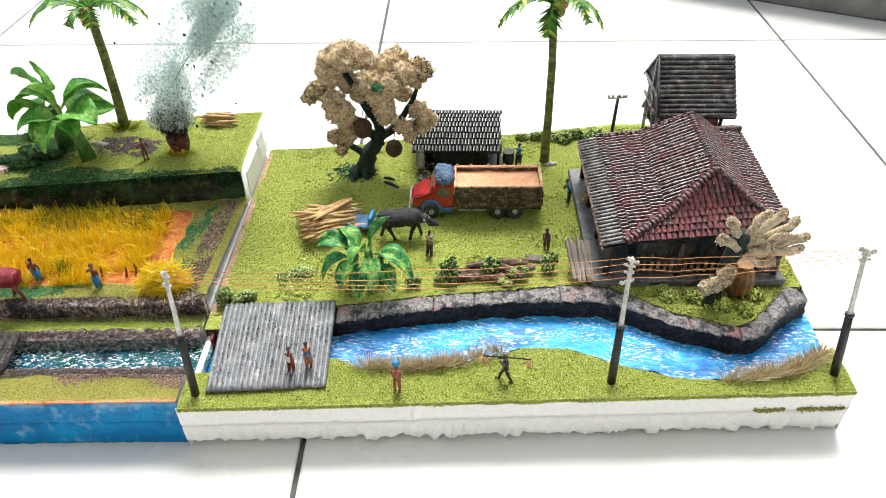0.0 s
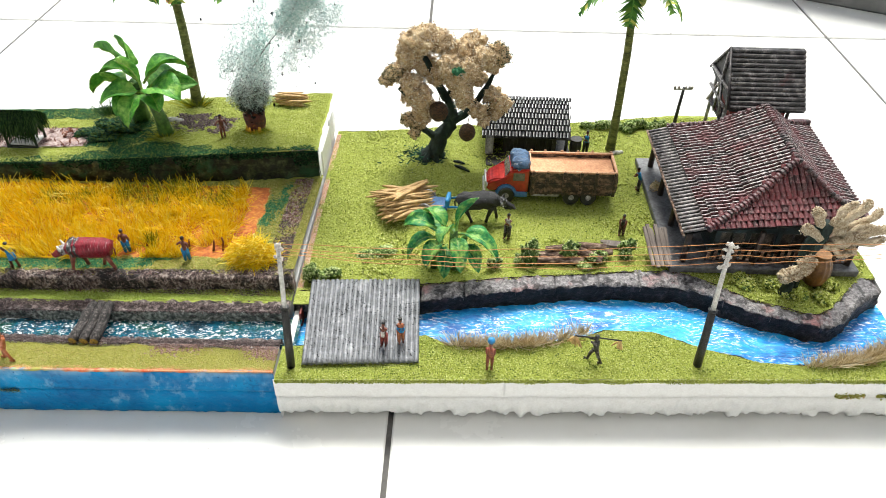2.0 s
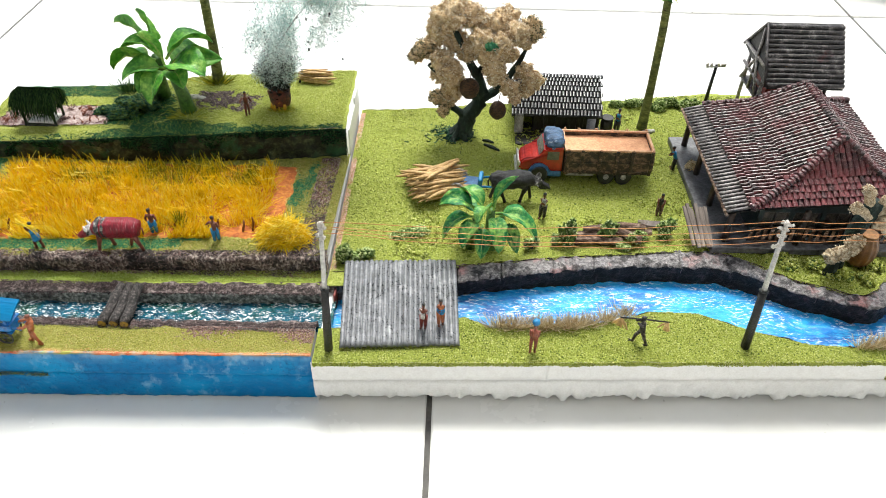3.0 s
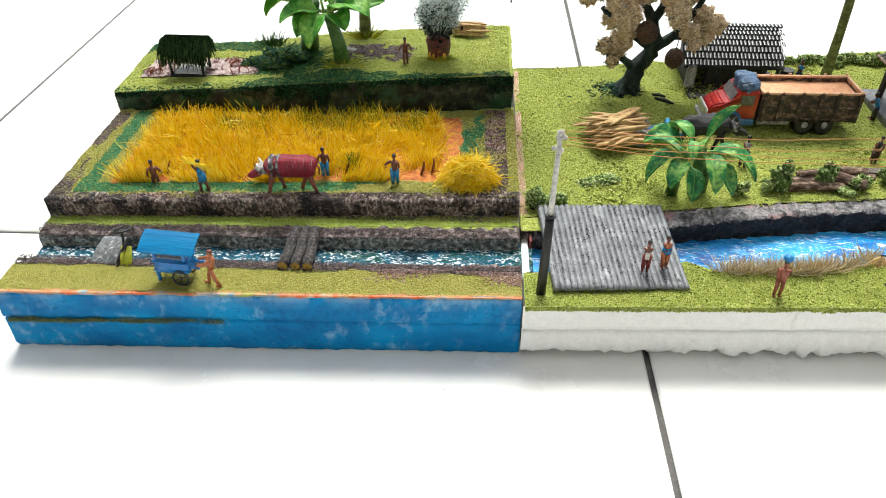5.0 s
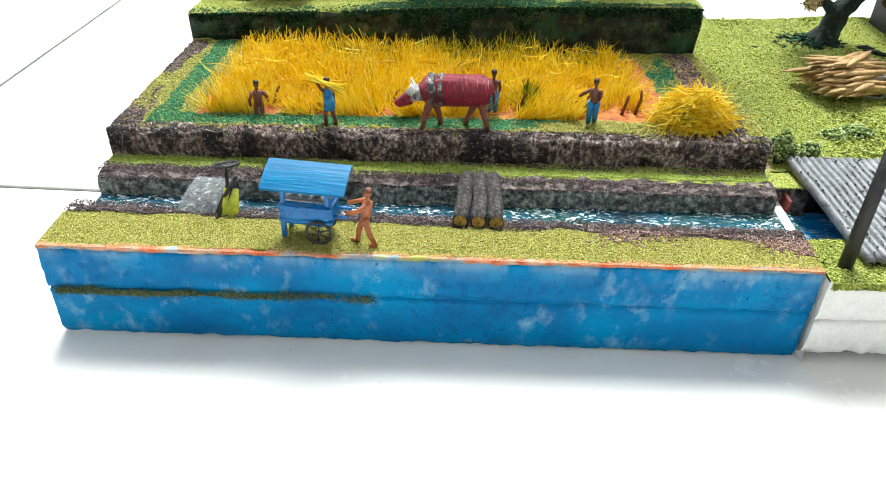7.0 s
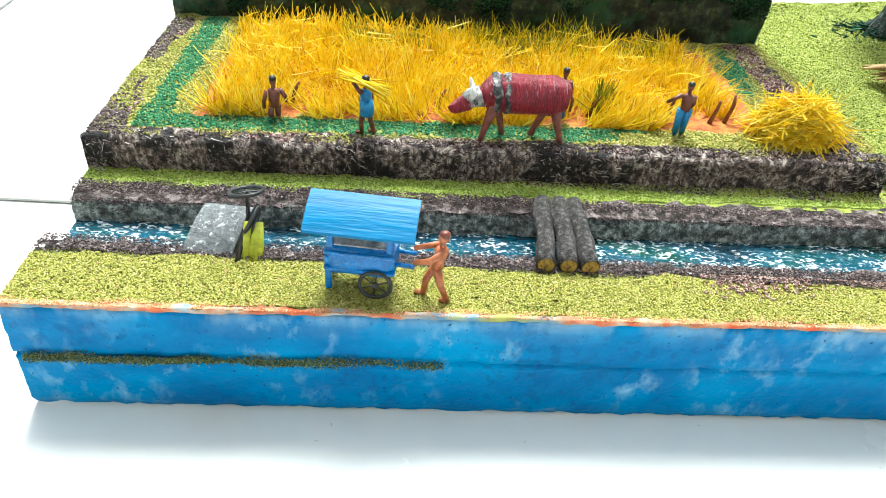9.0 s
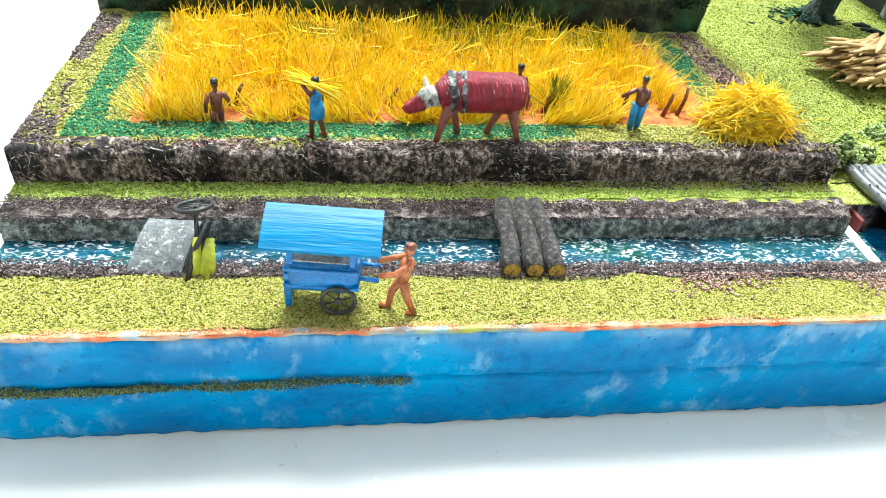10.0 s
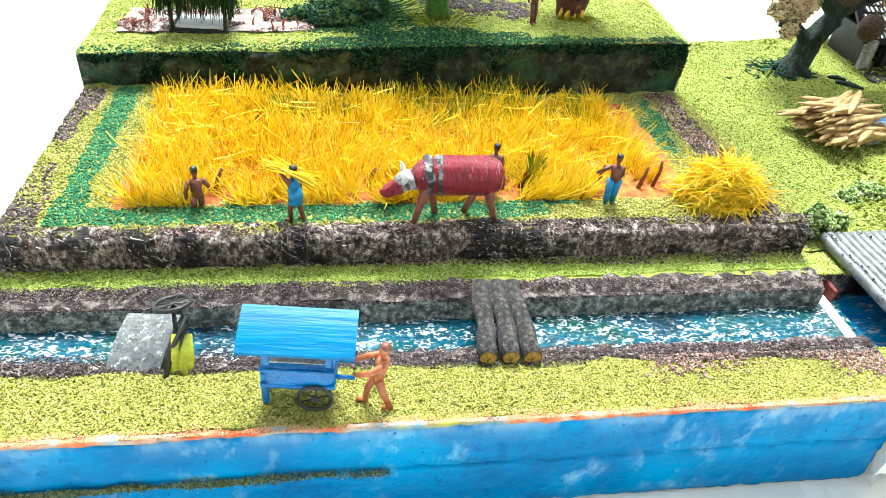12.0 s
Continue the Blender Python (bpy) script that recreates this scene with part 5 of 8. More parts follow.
def blade(bm, base, direction, length, width, droop, fold=0.42, twist=0.0, segs=11, mat=0):
    """A broad leaf on a short stalk that rises along a direction and droops; its halves fold and ripple unevenly."""
    d = Vector(direction).normalized()
    flat = Vector((d.x, d.y, 0))
    flat = flat.normalized() if flat.length > 0.05 else Vector((1, 0, 0))
    side0 = Vector((-flat.y, flat.x, 0))
    p = Vector(base)
    rows = []
    seed = random.random() * 50
    for i in range(segs + 1):
        u = i / segs
        k = min(1, max(0, (u - 0.12) / 0.88)) ** 1.3
        step = (d * (1 - k) + (flat * 0.8 + Vector((0, 0, -droop))) * k).normalized()
        if i:
            p = p + step * (length / segs)
        tw = twist + 0.5 * noise.noise(Vector((seed, u * 1.5, 0)))
        side = (side0 * math.cos(tw) + Vector((0, 0, math.sin(tw)))).normalized()
        v = max(0, (u - 0.14) / 0.86)
        w = width * 1.2 * (0.10 if u < 0.14 else (0.12 + 0.95 * math.sin(math.pi * (0.06 + 0.94 * v ** 0.75)) ** 1.0)) * (0.12 if i == segs else 1)
        n = step.cross(side).normalized()
        rows.append([bm.verts.new(p + side * (w * s * (1 + 0.12 * noise.noise(Vector((seed + 9, u * 7, s * 3))))) + n * (w * (fold * abs(s) + 0.20 * noise.noise(Vector((seed, u * 5, s * 2)))) - (0.0003 if s == 0 else 0))) for s in (-1, -0.66, -0.33, 0, 0.33, 0.66, 1)])
    for i in range(segs):
        for k in range(6):
            f = bm.faces.new((rows[i][k], rows[i][k + 1], rows[i + 1][k + 1], rows[i + 1][k]))
            f.smooth, f.material_index = True, mat
    return rows


def banana(at, stems, leaves, mat, label, group=""):
    th = thing("banana_plant", at, label, "banana plant", group)
    for pts, r in stems:
        bm = bmesh.new()
        tube(bm, pts, [r * k for k in np.linspace(1.15, 0.7, len(pts))], 10, 0, wob=0.12)
        part("stem", bm, m_stem, th, smooth=True)
    for base, d, L, w, droop, tw in leaves:
        bm = bmesh.new()
        mid = [rw[3].co.copy() for rw in blade(bm, base, d, L, w, droop, twist=tw)]
        lf = part("leaf", bm, mat, th, smooth=True)
        mod = lf.modifiers.new("thick", "SOLIDIFY")
        mod.thickness = 0.0003
        bm = bmesh.new()
        tube(bm, [mid[0] - Vector(d).normalized() * 0.002] + mid, [0.0009, 0.0008] + list(np.linspace(0.0007, 0.0003, len(mid) - 1)), 6)
        part("rib", bm, m_midrib, lf, "pale green midrib", smooth=True)
    return th


banana((-0.1045, 0.1690, 0.0585), [([(0.003, 0, 0), (0.0015, 0, 0.012), (-0.003, 0.001, 0.030)], 0.0042), ([(-0.020, 0.02, 0), (-0.017, 0.014, 0.014), (-0.012, 0.008, 0.032)], 0.005)],
       [((-0.004, -0.003, 0.029), (-0.3, -0.8, 0.1), 0.0250, 0.0058, 2.2, 0.1), ((-0.001, -0.002, 0.031), (0.8, -0.35, 0.55), 0.0279, 0.0087, 0.75, 0.15),
        ((-0.005, 0, 0.032), (-0.12, -0.1, 1), 0.0251, 0.0050, -0.6, 1.3), ((-0.006, -0.001, 0.030), (-0.95, -0.5, 0.3), 0.0251, 0.0070, 0.6, -0.2),
        ((-0.003, 0.002, 0.036), (0.7, 0.3, 0.8), 0.0316, 0.0073, 0.7, -0.25), ((-0.009, 0.004, 0.036), (-0.6, -0.1, 0.75), 0.0242, 0.0062, 0.7, 0.3),
        ((-0.012, 0.006, 0.038), (-0.65, 0.3, 0.85), 0.0316, 0.0061, 0.25, 0.9), ((-0.010, 0.006, 0.042), (-0.25, 0.2, 1.2), 0.0223, 0.0052, -0.3, 1.1),
        ((-0.014, 0.006, 0.032), (-0.95, 0.0, 0.35), 0.0298, 0.0078, 1.2, 0.3), ((0.000, 0.0, 0.030), (0.9, 0.1, 0.3), 0.0298, 0.0059, 0.1, 0.7),
        ((-0.003, 0.003, 0.030), (0.45, 0.6, 0.5), 0.0279, 0.0073, 0.9, 0.1), ((-0.010, -0.002, 0.026), (-0.45, -0.75, 0.3), 0.0185, 0.0052, 1.3, -0.3),
        ((0.000, -0.003, 0.028), (0.5, -0.7, 0.5), 0.0185, 0.0055, 1.3, 0.2)],
       m_leaf, "tall green model banana plant with broad paper leaves", "model banana plants")

m_trunk = grainy("green_brown_palm_trunk", [(0.3, (0.035, 0.042, 0.009)), (0.5, (0.12, 0.135, 0.03)), (0.75, (0.28, 0.27, 0.08))], 110, 0.8, relief=1.0, depth=0.0009, stretch=(1, 1, 2.2), second=((0.02, 0.012, 0.006), 200, 0.6, 0.7))
m_frond = islands("palm_frond", [(0.0, (0.02, 0.09, 0.01)), (0.5, (0.07, 0.2, 0.02)), (0.8, (0.22, 0.34, 0.05)), (0.92, (0.5, 0.45, 0.08)), (1.0, (0.3, 0.1, 0.03))], 0.5, 0.3)


def palm(at, top, radius, fronds, nuts, label, group):
    th = thing("palm_tree", at, label, "palm tree", group)
    bm = bmesh.new()
    top = Vector(top)
    pts = [Vector((0, 0, -0.001)), top * 0.04 + Vector((0, 0, 0)), top * 0.3 + Vector((0.0008, 0, 0)), top * 0.65 + Vector((0.001, 0, 0)), top]
    tube(bm, pts, [radius * 1.4, radius * 1.2, radius, radius * 0.92, radius * 0.85], 12, 0, wob=0.12)
    part("trunk", bm, m_trunk, th, smooth=True)
    for az, rise, L, droop in fronds:
        bm = bmesh.new()
        d = Vector((math.cos(radians(az)), math.sin(radians(az)), rise)).normalized()
        flat = Vector((math.cos(radians(az)), math.sin(radians(az)), 0))
        side = Vector((-flat.y, flat.x, 0))
        p, spine = top.copy(), []
        for i in range(13):
            u = i / 12
            stp = (d * (1 - u) + (flat * 0.6 + Vector((0, 0, -droop))) * u).normalized()
            p = p + stp * (L / 12)
            spine.append((p.copy(), stp))
        tube(bm, [top] + [s[0] for s in spine], [0.0009] * 4 + [0.0006] * 10, 5, 0)
        for i, (q, stp) in enumerate(spine):
            for s in (-1, 1):
                w = 0.0068 * math.sin(math.pi * (0.12 + 0.8 * i / 12)) * random.uniform(0.6, 1.2) + 0.0015
                tip = q + side * (s * w) + stp * w * 0.75 - Vector((0, 0, w * random.uniform(0.1, 0.5)))
                a, c = q - stp * 0.0022, q + stp * 0.0028
                v = [bm.verts.new(a), bm.verts.new(c), bm.verts.new(tip), bm.verts.new(a.lerp(tip, 0.5) - Vector((0, 0, 0.0005)))]
                bm.faces.new((v[0], v[1], v[2], v[3]))
        part("frond", bm, m_frond, th)
    for x, y, z, mt in nuts:
        bm = bmesh.new()
        blob(bm, top + Vector((x, y, z)), 0.0032, 2, 0.05, 2, (1, 1, 1.12))
        part("coconut", bm, mt, th, "round coconut", smooth=True)
    return th


m_nut_green = plain("green_coconut", (0.16, 0.22, 0.03), (0.32, 0.36, 0.07), 0.4)
m_nut_orange = plain("orange_coconut", (0.4, 0.13, 0.03), (0.6, 0.25, 0.08), 0.4)
palm((-0.0940, 0.2100, 0.0580), (-0.0005, 0.003, 0.079), 0.0030,
     [(196, 0.85, 0.037, 0.8), (165, 0.7, 0.036, 0.6), (235, 0.75, 0.016, 0.9), (12, 0.75, 0.034, 0.8), (338, 0.85, 0.036, 0.7), (295, 0.7, 0.016, 0.9), (90, 1.0, 0.036, 0.5), (50, 1.1, 0.038, 0.4), (130, 1.2, 0.038, 0.4)],
     [(-0.003, -0.004, -0.001, m_nut_orange), (0.0015, -0.0045, -0.0005, m_nut_orange), (-0.001, -0.0045, -0.006, m_nut_orange)], "tall model palm with green-brown trunk, ragged fronds and orange coconuts", "model palms")

# oil drum on fire with a plume of teased wool
m_drum = plain("scorched_red_brown_drum", (0.010, 0.005, 0.005), (0.17, 0.032, 0.016), 0.6, 260, 0.9, 0.0012, second=((0.50, 0.20, 0.02), 260, 0.60, 0.68))
m_flame = plain("orange_yellow_flame_paint", (0.5, 0.16, 0.01), (0.8, 0.5, 0.03), 0.5, 240)
m_soot = islands("black_soot_wool", [(0, (0.004, 0.004, 0.004)), (1, (0.06, 0.07, 0.07))], 0.9, 0.1)
m_wool = islands("pale_grey_wool", [(0, (0.34, 0.50, 0.50)), (0.3, (0.66, 0.78, 0.77)), (0.7, (0.84, 0.90, 0.89)), (1, (0.9, 0.94, 0.93))], 0.9, 0.1, trans=0.5)
m_tealwool = islands("teal_wool", [(0, (0.14, 0.36, 0.33)), (0.5, (0.36, 0.62, 0.58)), (1, (0.66, 0.82, 0.80))], 0.9, 0.1, trans=0.4)
drum = thing("burning_drum", (-0.0468, 0.1790, 0.0580), "red-brown burning drum with a plume of grey-teal wool", "burning drum")
bm = bmesh.new()
tube(bm, [(0, 0, 0), (0, 0, 0.0015), (0, 0, 0.006), (0, 0, 0.0105), (0, 0, 0.0125)], [0.0052, 0.0056, 0.0066, 0.0072, 0.0066], 14, 0, wob=0.18)
part("drum", bm, m_drum, drum, smooth=True)
bm = bmesh.new()
for i in range(7):
    th = random.uniform(3.4, 6.0)
    x, y = 0.0055 * math.cos(th), 0.0055 * math.sin(th)
    tube(bm, [(x * 1.1, y * 1.1, 0), (x * 1.15, y * 1.15, random.uniform(0.001, 0.002)), (x * 1.08, y * 1.08, random.uniform(0.002, 0.0045))], [0.0011, 0.0009, 0.0003], 6, 0, wob=0.4)
part("flame", bm, m_flame, drum, "orange and yellow painted flame", smooth=True)
bm = bmesh.new()
for i in range(130):
    u = random.random() ** 1.3
    th = random.uniform(0, 6.283)
    r = 0.0065 + 0.002 * math.sin(u * 3)
    blob(bm, (r * math.cos(th) * random.uniform(0.5, 1), r * math.sin(th) * random.uniform(0.5, 1), 0.0075 + 0.0245 * u), random.uniform(0.0007, 0.0018), 1, 0.6, 3, (1, 1, 0.5))
part("soot_crust", bm, m_soot, drum, "black flaky soot")


def plume(u):
    c = Vector((lerp(u, [0, 0.15, 0.3, 0.45, 0.65, 1], [0.0, 0.0, 0.0, 0.014, 0.036, 0.050]), lerp(u, [0, 1], [0.0, 0.002]), 0.013 + 0.097 * u))
    return c, lerp(u, [0, 0.1, 0.18, 0.3, 0.5, 0.7, 1.0], [0.007, 0.010, 0.017, 0.024, 0.027, 0.027, 0.023])


a_w, t_w, a_s, t_s, a_t, t_t = [], [], [], [], [], []
for i in range(40000):
    u = random.random() ** 0.75
    c, r = plume(u)
    g = Vector((random.gauss(0, 1), random.gauss(0, 1), random.gauss(0, 1))).normalized() * random.random() ** 0.45 * 0.95
    p = c + g * r + Vector((0.004 * fbm(c.z, g.x * 0.02, 60, 2), 0, 0.003 * fbm(c.z, g.z * 0.02, 70, 8)))
    if fbm(p.x, p.z, 75, 5) < 0.15 - 0.55 * random.random():
        continue
    d = Vector((random.gauss(0, 1), random.gauss(0, 1), random.gauss(0, 1))).normalized() * random.uniform(0.0005, 0.0016)
    dark = random.random() < lerp(u, [0, 0.12, 0.2, 0.4, 1], [0.95, 0.7, 0.16, 0.02, 0.004])
    teal = 0.42 < u < 0.85 and g.length < 0.55 and fbm(p.x, p.z, 40, 15) > -0.2
    (a_s if dark else a_t if teal else a_w).append(p - d), (t_s if dark else t_t if teal else t_w).append(p + d)
tagged(fibres("soot_wool", a_s, t_s, 0.00012, m_soot, drum, "black wool", sag=0.9, segs=2), kind="stuff")
grains("soot_crumbs", a_s[::2], 0.0005, m_soot, drum, "black sponge crumbs", 0)
tagged(fibres("smoke_wool", a_w, t_w, 0.00014, m_wool, drum, "pale grey teased wool", sag=1.1, segs=2), kind="stuff")
tagged(fibres("smoke_wool", a_t, t_t, 0.00014, m_tealwool, drum, "teal teased wool", sag=1.1, segs=2), kind="stuff")
bm = bmesh.new()
tube(bm, [plume(u)[0] + Vector((0.004 * math.sin(u * 7), -0.006, 0)) for u in np.linspace(0.12, 0.95, 10)], 0.0003, 6)
part("wire", bm, m_greypatch, drum, "bent grey support wire")
bm = bmesh.new()
for i in range(120):
    c, r = plume(random.random())
    g = Vector((random.gauss(0, 0.6), random.gauss(0, 0.5), random.gauss(0, 0.4)))
    blob(bm, c + g * r, random.uniform(0.0002, 0.0008), 1, 0.7, 3, (1, 0.6, random.uniform(0.5, 2.2)))
tagged(part("ash", bm, m_soot, drum, "black ash flakes"), kind="stuff")
heap("dry_grass", (-0.0450, 0.1740, 0.0582), 160, 0.009, 0.004, 0.0015, 0.007, 0.00013, m_fibre_green, "flattened dry grass round the burning drum", "grass")
figurine((-0.0650, 0.1678, 0.0584), 200, "bare orange-brown figure standing by the burning drum", (0, 0.001), ((-0.0022, 0.0005, -0.004), (0.003, 0.002, -0.003)), 0.0150, 0, None, None, None, m_skin)

# rolled straw mats
m_straw = grainy("tan_straw", [(0.3, (0.34, 0.19, 0.065)), (0.6, (0.58, 0.38, 0.16)), (0.85, (0.76, 0.58, 0.32))], 130, 0.6, relief=0.6, depth=0.0004, spread=0.3)


def sheaf(name, at, turn, n, L, w, h, spin, thick, label, category):
    th = thing(name, pose(*at, 0, 0, turn), label, category)
    for i in range(n):
        u = (i + 0.5) / n
        y = random.uniform(-w, w)
        z = thick + (h - thick) * random.random() * (1 - (abs(y) / w) ** 2 * 0.75)
        d = random.uniform(0.5, 1) * L * 0.5
        c = Vector((random.gauss(0, L * 0.12), y, z))
        t = Vector((d, d * random.gauss(0, spin), -min(z * 0.5, d * 0.1) * random.random()))
        bm = bmesh.new()
        r = thick * random.uniform(0.7, 1.25)
        tube(bm, [c - t, c - t * 0.55 + Vector((0, 0, 0.0002)), c, c + t * 0.55, c + t * 1.0], [r * 0.25, r * 0.9, r, r * 0.95, r * 0.25], 6, 0, wob=0.12, flat=0.7)
        part("stalk", bm, m_straw, th, smooth=True)
    return th


sheaf("straw_bundle", (-0.0305, 0.2130, 0.0578), 3, 46, 0.020, 0.0045, 0.0085, 0.10, 0.0011, "small tan straw bundle lying on the upper terrace", "straw bundle")

# field hut with a shaggy moss roof
m_moss = islands("dark_green_moss", [(0, (0.003, 0.010, 0.003)), (0.5, (0.010, 0.032, 0.009)), (1.0, (0.045, 0.085, 0.02))], 0.9, 0.15)
m_darkwood = grainy("black_green_wood", [(0.3, (0.008, 0.014, 0.008)), (0.7, (0.04, 0.05, 0.03))], 240, 0.8, relief=0.8)
hut = thing("field_hut", pose(-0.1878, 0.1600, 0.0545, 0, 0, -2) @ Matrix.Diagonal((0.86, 1, 0.95, 1)), "open field hut with a shaggy dark green moss roof", "hut")
bm = bmesh.new()
box(bm, -0.0118, 0.0118, -0.0065, 0.0065, 0.0002, 0.0016, 0.0003)
part("platform", bm, m_darkwood, hut)
bm = bmesh.new()
box(bm, -0.0095, 0.0095, -0.0050, 0.0062, 0.0018, 0.0030, 0.0003)
part("floor_board", bm, m_white, hut, "pale grey floor board")
for x in (-0.0105, 0.0105):
    for y in (-0.0056, 0.0056):
        bm = bmesh.new()
        tube(bm, [(x, y, 0), (x * 1.02, y, 0.008), (x * 1.0, y, 0.016)], [0.0009, 0.0008, 0.0008], 7, wob=0.25)
        part("post", bm, m_darkwood, hut)
bm = bmesh.new()
vs = [bm.verts.new(c) for c in ((-0.0145, -0.0085, 0.0148), (0.0145, -0.0085, 0.0148), (0.0145, 0.0085, 0.0168), (-0.0145, 0.0085, 0.0168), (-0.0135, 0, 0.0212), (0.0135, 0, 0.0212))]
for f in ((0, 1, 5, 4), (2, 3, 4, 5), (1, 2, 5), (3, 0, 4), (3, 2, 1, 0)):
    bm.faces.new([vs[i] for i in f])
roof = part("roof", bm, m_darkwood, hut)
a, t = [], []
for i in range(2600):
    x, y = random.uniform(-0.0148, 0.0148), random.uniform(-0.0088, 0.0088)
    z = 0.0222 - max(0, abs(y) - 0.004) * 0.9
    a.append((x, y, z + 0.0003)), t.append((x * 1.03 + random.gauss(0, 0.0013), y * 1.12 - 0.001, z - random.uniform(0.002, 0.0125)))
tagged(fibres("moss", a, t, 0.00028, m_moss, roof, "shaggy dark green moss"), kind="stuff")

# pale seedbed with red stakes
m_mud = grainy("pale_pink_mud", [(0.35, (0.14, 0.08, 0.07)), (0.5, (0.34, 0.24, 0.22)), (0.66, (0.56, 0.48, 0.45))], 300, 0.45, relief=0.9, depth=0.001, second=((0.36, 0.17, 0.12), 120, 0.57, 0.70))
verts, faces, NX, NY = [], [], 40, 12
for i in range(NX + 1):
    for k in range(NY + 1):
        x, y = -0.2160 + 0.0660 * i / NX, 0.1540 + 0.0225 * k / NY
        if i in (0, NX) or k in (0, NY):
            x, y = x + 0.0012 * fbm(x, y, 90, 4), y + 0.0010 * fbm(x, y, 90, 14)
        verts.append((x, y, upper_z(x, y) + 0.0009 + 0.0004 * fbm(x, y, 200, 7)))
for i in range(NX):
    for k in range(NY):
        q = i * (NY + 1) + k
        faces.append((q, q + NY + 1, q + NY + 2, q + 1))
part("seedbed", np_mesh("seedbed", verts, faces, smooth=True), m_mud, board_left, "pale pink muddy seedbed")
m_redstake = plain("red_brown_seedling", (0.14, 0.03, 0.015), (0.33, 0.09, 0.04), 0.6)
for i in range(30):
    x, y = random.uniform(-0.214, -0.152), random.uniform(0.1545, 0.176)
    if abs(x + 0.188) < 0.013 and y < 0.172:
        continue
    bm = bmesh.new()
    for k in range(random.choice((1, 2, 3))):
        tube(bm, [(0, 0, -0.0006), (random.gauss(0, 0.0006), random.gauss(0, 0.0006), 0.002), (random.gauss(0, 0.0014), random.gauss(0, 0.001), random.uniform(0.003, 0.0055))], [0.0004, 0.00035, 0.0002], 5)
    s = part("seedling", bm, m_redstake)
    s.location = (x, y, upper_z(x, y))
    tagged(s, "thin red-brown seedling stick in the pale mud", "seedling", "seedling sticks")


def tuft(name, at, n, spread_, hgt, mat, label, category, width=0.00022, group="", flare=1.0):
    th = thing(name, at, label, category, group)
    a = [(random.gauss(0, spread_[0]), random.gauss(0, spread_[1]), -0.0004) for i in range(n)]
    t = [(x * (1 + flare) + random.gauss(0, hgt * 0.28), y * (1 + flare) + random.gauss(0, hgt * 0.28), hgt * random.uniform(0.45, 1.0)) for x, y, z in a]
    tagged(fibres("blade_tuft", a, t, width, mat, th), kind="stuff")
    return th


m_fern = islands("dark_fern", [(0, (0.006, 0.03, 0.008)), (0.7, (0.03, 0.09, 0.015)), (1, (0.10, 0.17, 0.03))], 0.6, 0.3)
tuft("fern", (-0.1485, 0.1950, 0.0566), 110, (0.003, 0.002), 0.0085, m_fern, "dark green spiky fern at the terrace edge", "fern", 0.0003, "ferns")
tuft("fern", (-0.0940, 0.2075, 0.0584), 130, (0.0035, 0.002), 0.0055, m_fibre_green, "yellow-green grass tuft round the palm foot", "fern", 0.0003, "ferns")
tuft("fern", (-0.1290, 0.1780, 0.0578), 200, (0.006, 0.005), 0.0040, m_fern, "low dark green undergrowth beside the banana plant", "fern", 0.0003, "ferns")
tuft("fern", (-0.1010, 0.1650, 0.0588), 90, (0.004, 0.002), 0.0032, m_fibre_green, "low grass tuft at the banana plant foot", "fern", 0.00025, "ferns")
m_stone = grainy("pale_grey_stone", [(0.3, (0.25, 0.24, 0.22)), (0.7, (0.55, 0.54, 0.5))], 160, 0.8)
for x, y, r in ((-0.1035, 0.1865, 0.003), (-0.0985, 0.1855, 0.0022)):
    bm = bmesh.new()
    blob(bm, (0, 0, r * 0.25), r, 2, 0.35, 1.6, (1.3, 0.9, 0.5))
    s = part("stone", bm, m_stone, smooth=True)
    s.location = (x, y, upper_z(x, y))
    tagged(s, "small pale grey stone on bare soil", "stone", "stones")


# ---- things on the right board ----
# corrugated footbridge
m_corr = grainy("grey_corrugated_card", [(0.3, (0.11, 0.115, 0.125)), (0.55, (0.19, 0.195, 0.21)), (0.75, (0.34, 0.345, 0.36))], 110, 0.5, relief=0.3, depth=0.0003, second=((0.012, 0.012, 0.014), 420, 0.63, 0.68))
bridge = thing("footbridge", (0, 0, 0), "grey corrugated sheet bridge with black specks over the river", "bridge")
c00, c10, c01, c11 = Vector((0.0105, 0.0035, 0.0335)), Vector((0.0670, 0.0078, 0.0322)), Vector((0.0062, 0.0608, 0.0355)), Vector((0.0648, 0.0648, 0.0342))
nu, nv_ = 276, 20
vt = []
for lay in (0, 1):
    for i in range(nu + 1):
        u = i / nu
        for k in range(nv_ + 1):
            v = k / nv_
            p = (c00 * (1 - u) + c10 * u) * (1 - v) + (c01 * (1 - u) + c11 * u) * v
            e = 0.0006 * fbm(u * 0.05, 0, 300, 2) if k in (0, nv_) else 0
            vt.append((p.x, p.y + e, p.z + 0.0013 * abs(math.sin(u * 23 * math.pi)) ** 0.55 - 0.0006 + 0.0004 * fbm(p.x, p.y, 60, 3) - (0.0014 if lay else 0)))
fc, w = [], nv_ + 1
o2 = (nu + 1) * w
for i in range(nu):
    for k in range(nv_):
        q = i * w + k
        fc.append((q, q + w, q + w + 1, q + 1))
        fc.append((o2 + q + 1, o2 + q + w + 1, o2 + q + w, o2 + q))
    for k in (0, nv_):
        q = i * w + k
        fc.append((o2 + q, o2 + q + w, q + w, q) if k == 0 else (q, q + w, o2 + q + w, o2 + q))
for k in range(nv_):
    fc.append((k, k + 1, o2 + k + 1, o2 + k))
    q = nu * w + k
    fc.append((q + 1, q, o2 + q, o2 + q + 1))
